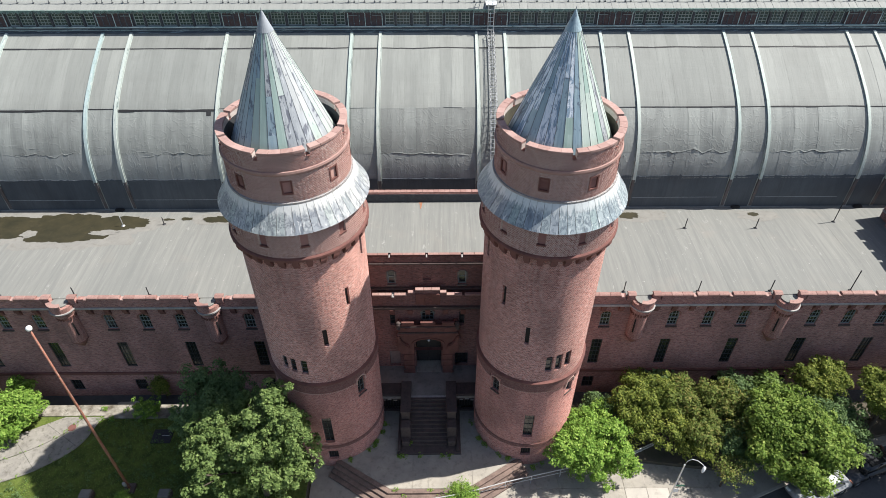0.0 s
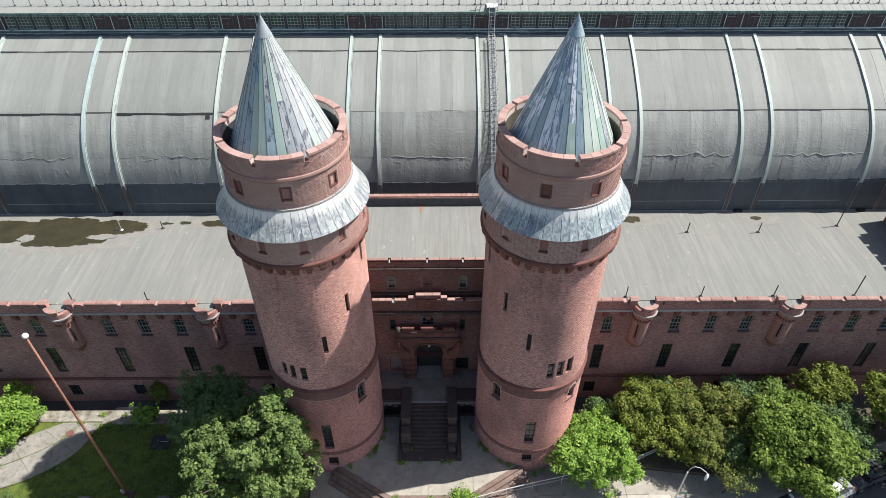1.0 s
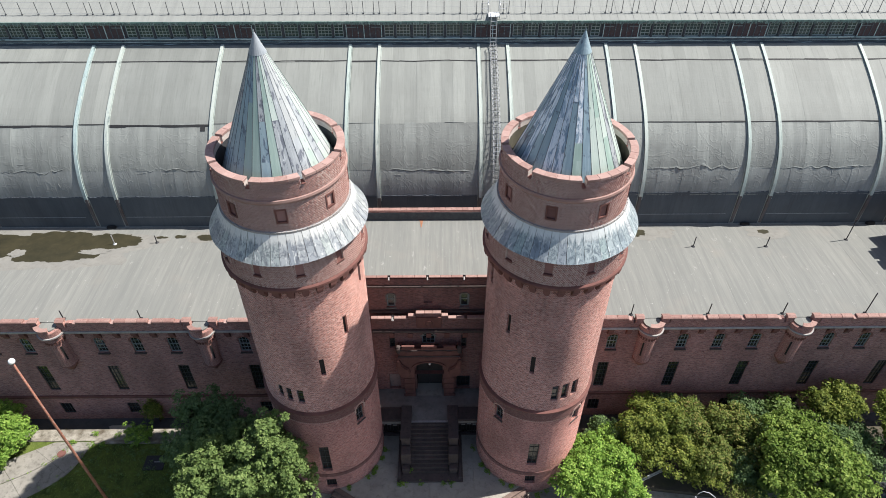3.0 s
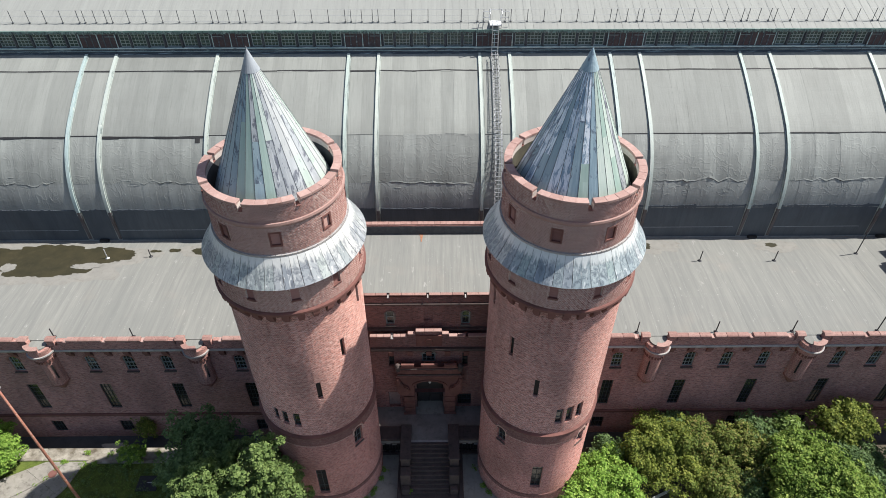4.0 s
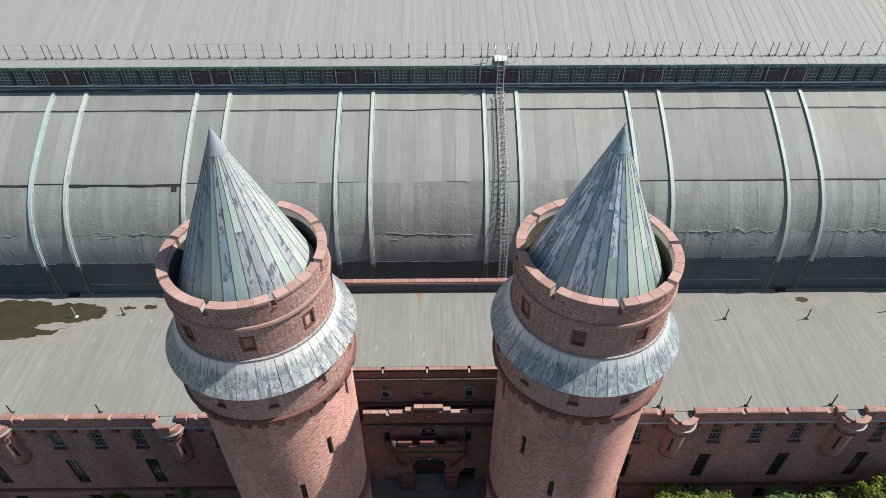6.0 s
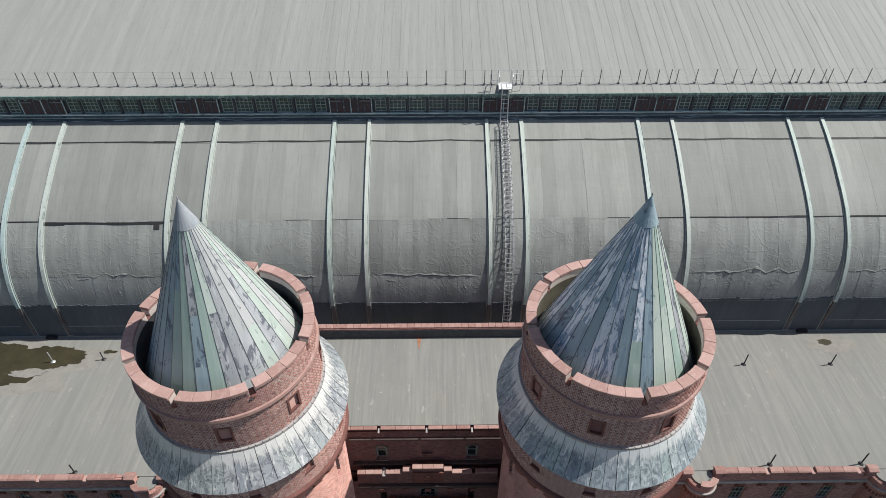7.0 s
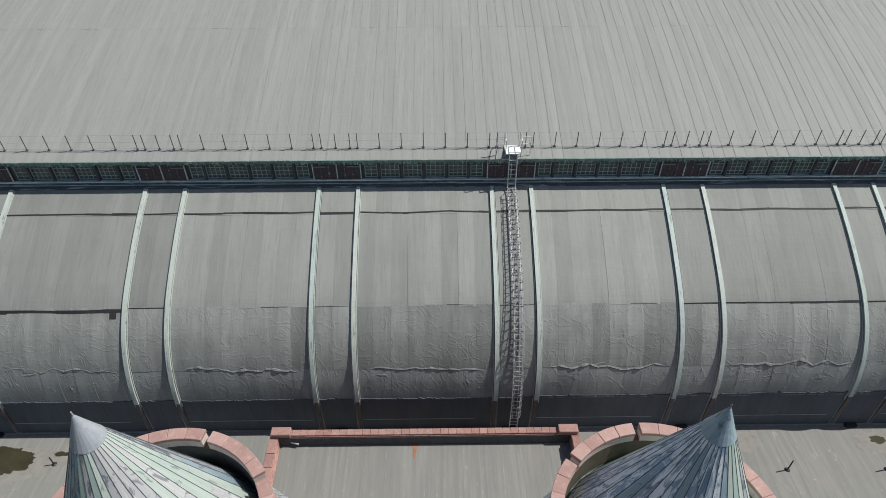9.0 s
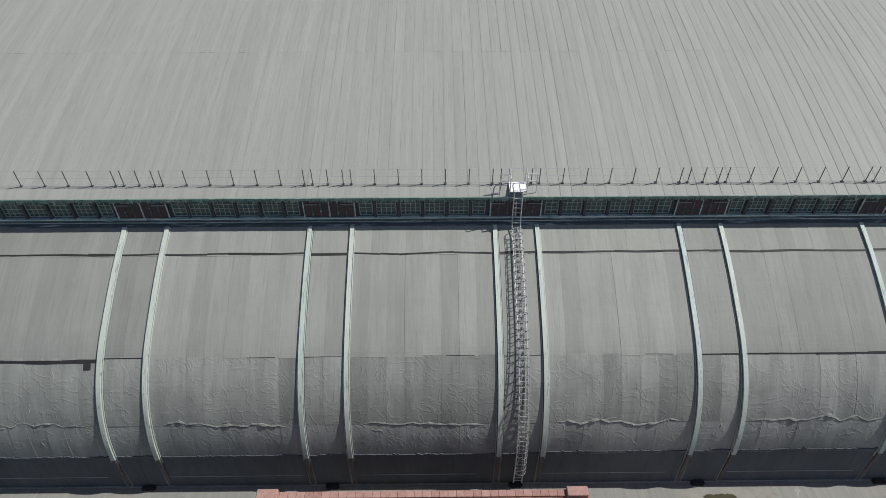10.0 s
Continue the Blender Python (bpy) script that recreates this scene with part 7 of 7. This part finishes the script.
def tree(x, y, ground, top, radius, seed, material, label, clumps=230, per=48, size=0.13, spread=0.26, trunk=0.16, name="tree", lobes=24, flat=0.62, extra=()):
    t = thing(name, label, "tree" if name == "tree" else "shrub", pose(x, y, ground), "trees before the building" if name == "tree" else "")
    rnd = random.Random(seed)
    h = top - ground
    rz = min(radius * flat, h * 0.42)
    zc = h - rz
    parts = [(0, 0, zc - 0.25 * rz, radius * 0.55, radius * 0.55, rz * 0.8)]
    for i in range(lobes):
        a = 6.283 * i / lobes * 1.62 + rnd.uniform(-0.5, 0.5)
        q = rnd.uniform(0.10, 0.86) ** 0.7 * radius
        s = rnd.uniform(0.14, 0.30) * radius
        parts.append((q * math.cos(a), q * math.sin(a), zc + rz * rnd.uniform(-0.35, 0.78) * (1.15 - 0.75 * q / radius), s, s, s * rnd.uniform(0.65, 0.95)))
    parts += [(*e[:3], e[3], e[3], e[3] * 0.8) for e in extra]
    bm = bmesh.new()
    tube(bm, [(0, 0, -0.1), (0.05, 0.02, h * 0.25), (0.02, 0.06, h * 0.5), (0, 0, zc)], [trunk * 1.25, trunk, trunk * 0.8, trunk * 0.4], 9)
    part("trunk", bm, BARK, t)
    for cx, cy, cz, rx, ry, rr in parts[1:]:
        bm = bmesh.new()
        b0 = h * rnd.uniform(0.25, 0.45)
        tube(bm, [(0.02, 0.02, b0), (cx * 0.4, cy * 0.4, b0 + (cz - b0) * 0.55), (cx * 0.9, cy * 0.9, cz)], [trunk * 0.6, trunk * 0.4, trunk * 0.12], 6)
        part("limb", bm, BARK, t)
        for j in range(3):
            bm = bmesh.new()
            e = Vector((cx, cy, cz)) + Vector((rnd.uniform(-1, 1) * rx, rnd.uniform(-1, 1) * ry, rnd.uniform(0, 0.8) * rr)) * 0.8
            tube(bm, [(cx * 0.6, cy * 0.6, b0 + (cz - b0) * 0.7), tuple(e)], [trunk * 0.22, 0.01], 5)
            part("branch", bm, BARK, t)
    tagged(link_mesh("crown", leaves(seed, parts, clumps, per, size, spread), material, t), kind="stuff")
    return t


tree(-10.8, -8.9, -0.1, 8.2, 3.9, 101, LEAF_PALE, "broad pale green tree with rounded leaf clumps on the lawn", 760, 60, 0.105, 0.22, 0.2, lobes=38, flat=0.85, extra=((1.7, 1.3, 8.6, 0.9), (1.0, 0.7, 8.3, 1.1), (2.6, -0.2, 6.9, 1.1), (2.9, -0.8, 5.2, 0.9), (-2.6, 0.9, 7.3, 0.8), (2.0, 0.8, 7.6, 1.2)))
tree(-13.9, -5.4, -0.1, 6.9, 2.7, 102, LEAF_DARK, "dark green tree in the shade of the tower", 345, 50, 0.101, 0.26)
tree(10.95, -6.9, -0.6, 3.55, 3.0, 104, LEAF_FRESH, "bright green young tree at the tower foot", 520, 60, 0.095, 0.25, 0.13, extra=((0.2, 2.3, 2.0, 1.1), (-0.9, 1.7, 2.2, 1.0), (1.0, 3.2, 1.4, 0.9)))
tree(15.9, -3.7, -0.35, 3.25, 2.7, 105, LEAF_OLIVE, "olive green tree before the brick wall", 390, 52, 0.094, 0.25)
tree(19.9, -4.0, -0.35, 3.75, 3.1, 106, LEAF_RUST, "green tree with a russet tinge", 390, 52, 0.094, 0.25)
tree(24.4, -7.1, -0.35, 5.2, 3.4, 108, LEAF_MID, "large spreading green street tree over parked cars", 630, 60, 0.109, 0.29, 0.22)
tree(28.4, -2.0, -0.35, 3.9, 1.45, 107, LEAF_OLIVE, "upright green tree close to the wall", 285, 50, 0.101, 0.26)
tree(32.0, -4.2, -0.35, 5.2, 1.9, 109, LEAF_OLIVE, "rounded green tree near the wall", 330, 50, 0.101, 0.26)
# this tree stands out of view, added for its shade on road and cars
tree(34.9, -8.7, -0.62, 6.6, 2.7, 124, LEAF_DARK, "unseen street tree added to shade the parked cars", 330, 50, 0.109, 0.28)
tree(36.0, -4.8, -0.35, 6.0, 2.8, 113, LEAF_DARK, "dark green tree near the wall", 330, 50, 0.109, 0.28)
tree(20.0, -8.3, -0.62, 2.6, 1.5, 110, LEAF_RUST, "thin straggly young street tree", 85, 22, 0.070, 0.22, 0.06, lobes=10)
tree(24.9, -1.9, -0.35, 2.5, 1.2, 111, LEAF_PALE, "shrubby tree with large pale-edged leaves", 105, 24, 0.172, 0.28, 0.08, lobes=4)
tree(12.4, -2.9, -0.35, 1.6, 1.3, 116, LEAF_DARK, "low dark scrub behind the tower", 110, 40, 0.08, 0.24, 0.05, name="shrub", lobes=6)
tree(22.9, -2.2, -0.35, 2.3, 1.6, 114, LEAF_DARK, "dense dark green undergrowth by the wall", 195, 46, 0.101, 0.28, 0.08, name="shrub")
tree(28.2, -5.4, -0.35, 3.4, 2.2, 115, LEAF_DARK, "dense dark green undergrowth under the trees", 225, 46, 0.101, 0.28, 0.08, name="shrub")
tree(17.4, -1.3, -0.35, 2.3, 1.2, 125, LEAF_DARK, "dark shaded scrub against the foot of the wall", 120, 42, 0.09, 0.26, 0.05, name="shrub", lobes=6)
tree(18.3, -5.9, -0.35, 2.4, 1.5, 122, LEAF_OLIVE, "low olive undergrowth at the edge of the planting bed", 200, 46, 0.086, 0.25, 0.06, name="shrub")
tree(21.4, -6.3, -0.35, 2.8, 1.9, 123, LEAF_DARK, "low dark undergrowth at the edge of the planting bed", 230, 46, 0.09, 0.26, 0.06, name="shrub")
tree(-30.6, -3.9, -0.1, 2.9, 3.0, 103, LEAF_FRESH, "large bright green spreading shrub by the path", 495, 56, 0.094, 0.25, 0.1, name="shrub", lobes=8, flat=0.5)
tree(-34.6, -3.4, -0.1, 3.2, 2.6, 117, LEAF_FRESH, "large bright green shrub", 330, 50, 0.094, 0.25, 0.1, name="shrub")
tree(-20.5, -0.35, -1.2, 1.0, 0.62, 118, LEAF_OLIVE, "small shrub growing in the sunken area", 69, 40, 0.070, 0.2, 0.04, name="shrub", lobes=4)
tree(2.2, -9.3, -0.66, 0.45, 1.2, 119, LEAF_FRESH, "patch of bright weeds growing through the terrace steps", 180, 44, 0.055, 0.2, 0.03, name="shrub", lobes=6, flat=0.4)
tree(-20.3, -9.9, -0.1, 0.8, 1.2, 120, LEAF_FRESH, "low bright shrub at the flagpole foot", 120, 40, 0.062, 0.2, 0.03, name="shrub", lobes=5)
tree(-9.4, -4.9, -0.1, 1.0, 0.7, 121, LEAF_DARK, "low shrub at the tower base", 40, 36, 0.08, 0.18, 0.03, name="shrub", lobes=4)
hedge = thing("box_hedge", "clipped squarish green hedge block on the ledge", "hedge", pose(-20.95, -2.45, 0))
bm = soft_box(-0.62, 0.62, -0.40, 0.40, 0.0, 0.72, 0.12, 2)
part("core", bm, LEAF_DARK, hedge)
cells = [(x, y, z, 0.3, 0.3, 0.3) for x in (-0.45, 0, 0.45) for y in (-0.22, 0.22) for z in (0.3, 0.62)]
tagged(link_mesh("foliage", leaves(77, cells, 120, 36, 0.06, 0.10), LEAF_FRESH, hedge), kind="stuff")
weed_me = leaves(88, [(x, y, z, 0.16, 0.14, 0.10) for x, y, z in ((-24.2, -2.2, 0.1), (-22.6, -2.3, 0.1), (-21.9, -2.0, 0.12), (-19.2, -2.3, 0.12), (-25.6, -2.85, 0.05), (-23.4, -3.0, 0.1), (-4.3, -5.2, 0.05), (-3.7, -4.3, 0.05), (4.2, -5.1, 0.05), (3.8, -4.4, 0.05), (-1.4, -5.4, 0.4), (-0.6, -6.25, 0.05), (0.9, -6.25, 0.05), (7.9, -6.6, -0.5), (7.3, -6.9, -0.5), *[(-6.72 + 3.58 * math.cos(radians(a)), -3.12 + 3.58 * math.sin(radians(a)), 0.08) for a in (-70, -46, -38, -33, -20, -9)], *[(6.72 + 3.58 * math.cos(radians(a)), -3.12 + 3.58 * math.sin(radians(a)), 0.08) for a in (-172, -150, -141, -120, -109)], *[(x, -6.22 + 0.1 * (x % 0.7), 0.04) for x in (-2.0, -1.7, 1.5)], *[(x, -8.75 - 0.31 * (i % 4), -0.1 - 0.16 * (i % 4)) for i, x in enumerate((-2.2, -1.6, -1.1, -0.4, 0.2, 0.7, 1.2, 1.9, 2.6))])], 520, 22, 0.034, 0.055, stray=0.05)
tagged(link_mesh("weeds", weed_me, LEAF_FRESH), "tufts of green weeds in cracks and along edges", "weeds", kind="stuff")
rng = random.Random(15)
spots = []
while len(spots) < 240:
    x, y = rng.uniform(-33, -9.5), rng.uniform(-11.5, -3.1)
    if x < -24 and y > -7.6 + (x + 27.2) * 0.85:
        continue
    spots.append((x, y, 0.02, 0.35, 0.35, 0.05))
tagged(link_mesh("lawn_weeds", leaves(151, spots, 900, 16, 0.045, 0.10), LEAF_DARK), "low broad-leaved weeds spread through the lawn", "weeds", kind="stuff")
cracks = [(*across(k, f), 0.05, 0.22, 0.12, 0.03) for k in range(6, 26, 2) for f in (0.5, 0.02)]
tagged(link_mesh("path_weeds", leaves(152, cracks, 110, 14, 0.030, 0.05, stray=0.04), LEAF_FRESH), "small tufts of grass in the path joints", "weeds", kind="stuff")

# ---- flagpole, street lamp, railings, cars ----
pole = thing("flagpole", "tall rust-red flagpole with a white ball finial on the lawn", "flagpole", pose(-20.05, -8.55, 0))
bm = bmesh.new()
tube(bm, [(0, 0, 0), (0, 0, 5), (0.02, 0, 11), (0.08, 0, 16.0)], [0.095, 0.085, 0.07, 0.05], 12)
part("mast", bm, RUSTPOLE, pole, smooth=True)
bm = bmesh.new()
lathe(bm, [(0.0, -0.16), (0.09, -0.133), (0.138, -0.08), (0.16, 0.0), (0.138, 0.08), (0.09, 0.133), (0.0, 0.16)], 20)
part("ball", bm, WHITE, pole, "white ball", at=pose(0.08, 0, 16.2), smooth=True)
part("base", soft_box(-0.35, 0.35, -0.35, 0.35, -0.02, 0.25, 0.04), BROWNSTONE, pole)
part("cleat_box", soft_box(-0.10, 0.10, -0.28, -0.14, 0.9, 1.25, 0.02), PALESTONE, pole)
for x in (-22.7, -17.5):
    st = thing("stone_block", "squat grey stone block on the lawn", "stone", pose(x, -9.1, 0), "stone blocks by the flagpole")
    part("body", soft_box(-0.42, 0.42, -0.35, 0.35, -0.05, 0.45, 0.06), BROWNSTONE, st)
    part("top", soft_box(-0.36, 0.36, -0.30, 0.30, 0.452, 0.58, 0.04), DIRTY, st)
grate = thing("lawn_hatch", "dark iron hatch set flush in the lawn", "hatch", pose(-19.2, -4.5, 0.03))
part("frame_plate", soft_box(-0.70, 0.70, -0.55, 0.55, -0.06, 0.03, 0.01), IRON, grate)
part("bar", soft_box(-0.05, 0.5, 0.02, 0.06, 0.032, 0.05, 0.004), GALV, grate)

lamp = thing("street_lamp", "grey metal street lamp with a curved arm", "street lamp", pose(15.75, -9.85, -0.62))
bm = bmesh.new()
tube(bm, [(0, 0, 0), (0, 0, 2.5), (0, 0, 5.5)], [0.075, 0.06, 0.045], 10)
part("mast", bm, GALV, lamp)
bm = bmesh.new()
tube(bm, [(0, 0, 5.45), (0.08, 0.02, 5.85), (0.30, 0.02, 6.08), (0.62, -0.08, 6.08), (0.92, -0.25, 5.92), (1.06, -0.36, 5.78)], 0.025, 8)
part("arm", bm, GALV, lamp)
bm = bmesh.new()
lathe(bm, [(0.0, -0.02), (0.07, 0.0), (0.10, 0.12), (0.09, 0.30), (0.05, 0.42), (0.0, 0.44)], 12)
part("lamp_head", bm, WHITE, lamp, at=pose(1.04, -0.34, 5.82, 150, 0, -40), smooth=True)
part("base_box", soft_box(-0.16, 0.16, -0.16, 0.16, -0.02, 0.6, 0.03), GALV, lamp)
part("street_sign", soft_box(0.05, 0.62, -0.02, 0.0, 2.9, 3.06, 0.005), plain_mat("sign_green", (0.02, 0.18, 0.10), 0.4), lamp, "small green sign plate")
part("parking_sign", soft_box(0.04, 0.34, -0.03, -0.01, 2.2, 2.6, 0.005), WHITE, lamp, "small white sign plate")

rail = thing("pipe_railing", "pale grey pipe handrail before the terrace steps", "railing")
RPTS = [(-6.5, -9.6), (-2.6, -9.75), (0.0, -9.55), (2.55, -9.1), (5.2, -8.4), (8.0, -7.75), (11.4, -7.0)]
smooth_r = [(float(p[0]), float(p[1])) for p in spline(RPTS, 6)]
for z in (-0.12, 0.30):
    bm = bmesh.new()
    tube(bm, [(x, y, z) for x, y in smooth_r], 0.035 if z > 0 else 0.022, 6)
    part("rail", bm, GALV, rail)
for i in range(0, len(smooth_r), 4):
    bm = bmesh.new()
    tube(bm, [(*smooth_r[i], -0.68), (*smooth_r[i], 0.30)], 0.028, 6)
    part("post", bm, GALV, rail)
guard = thing("bed_barrier", "grey metal barrier rail beside the planting bed", "railing")
for z in (0.05, -0.25):
    bm = bmesh.new()
    tube(bm, [(13.6, -6.45, z), (16.7, -5.05, z)], 0.05, 6)
    part("rail", bm, GALV, guard)
for x in (13.7, 15.1, 16.5):
    bm = bmesh.new()
    tube(bm, [(x, -6.45 + 0.452 * (x - 13.6), -0.7), (x, -6.45 + 0.452 * (x - 13.6), 0.1)], 0.05, 6)
    part("post", bm, GALV, guard)


def car(x, y, heading, paint, label):
    """A saloon car along its x axis."""
    t = thing("car", label, "car", pose(x, y, -0.80, 0, 0, heading), "parked cars")
    outline = [(-2.15, 0.35), (-2.20, 0.62), (-2.10, 0.88), (-1.45, 0.97), (-0.55, 1.02), (0.95, 0.98), (1.75, 0.86), (2.15, 0.68), (2.20, 0.38), (1.9, 0.28), (-1.9, 0.28)]
    bm = bmesh.new()
    prism(bm, outline, -0.86, 0.86, "y")
    bmesh.ops.bevel(bm, geom=bm.edges[:], offset=0.09, segments=2, affect="EDGES")
    body = part("body", bm, paint, t, smooth=True)
    bm = bmesh.new()
    prism(bm, [(-1.55, 0.98), (-0.95, 1.42), (0.35, 1.44), (1.05, 1.0)], -0.74, 0.74, "y")
    for v in bm.verts:
        if v.co.z > 1.2:
            v.co.y *= 0.80
    bmesh.ops.bevel(bm, geom=bm.edges[:], offset=0.05, segments=2, affect="EDGES")
    part("cabin_glass", bm, CAR_GLASS, t, smooth=True)
    part("roof_panel", soft_box(-0.95, 0.32, -0.56, 0.56, 1.425, 1.475, 0.02), paint, t)
    for sx in (-1.35, 1.38):
        for sy in (-1, 1):
            bm = bmesh.new()
            lathe(bm, [(0.20, -0.10), (0.31, -0.10), (0.33, -0.06), (0.33, 0.06), (0.31, 0.10), (0.20, 0.10)], 18)
            wheel = part("tyre", bm, IRON, t, at=pose(sx, sy * 0.80, 0.33, 90))
            bm = bmesh.new()
            lathe(bm, [(0.0, -0.05), (0.20, -0.07), (0.20, 0.07), (0.0, 0.05)], 14)
            part("rim", bm, GALV, wheel)
    for sy in (-1, 1):
        part("headlight", soft_box(2.06, 2.2, sy * 0.62 - 0.16, sy * 0.62 + 0.16, 0.62, 0.74, 0.02), WHITE, t)
        part("tail_light", soft_box(-2.2, -2.08, sy * 0.66 - 0.14, sy * 0.66 + 0.14, 0.70, 0.84, 0.02), RUST, t)
        part("mirror", soft_box(0.62, 0.78, sy * 0.96 - 0.09, sy * 0.96 + 0.09, 0.98, 1.10, 0.02), paint, t)
    return t


SILVER = plain_mat("silver_paint", (0.36, 0.37, 0.38), 0.42, 0.3, 0.15)
DARKCAR = plain_mat("dark_car_paint", (0.025, 0.027, 0.032), 0.25, 0.3, 0.1)
car(26.5, -8.6, 202, SILVER, "silver saloon car parked under the street tree")
car(30.4, -7.1, 199, DARKCAR, "dark saloon car parked at the kerb")
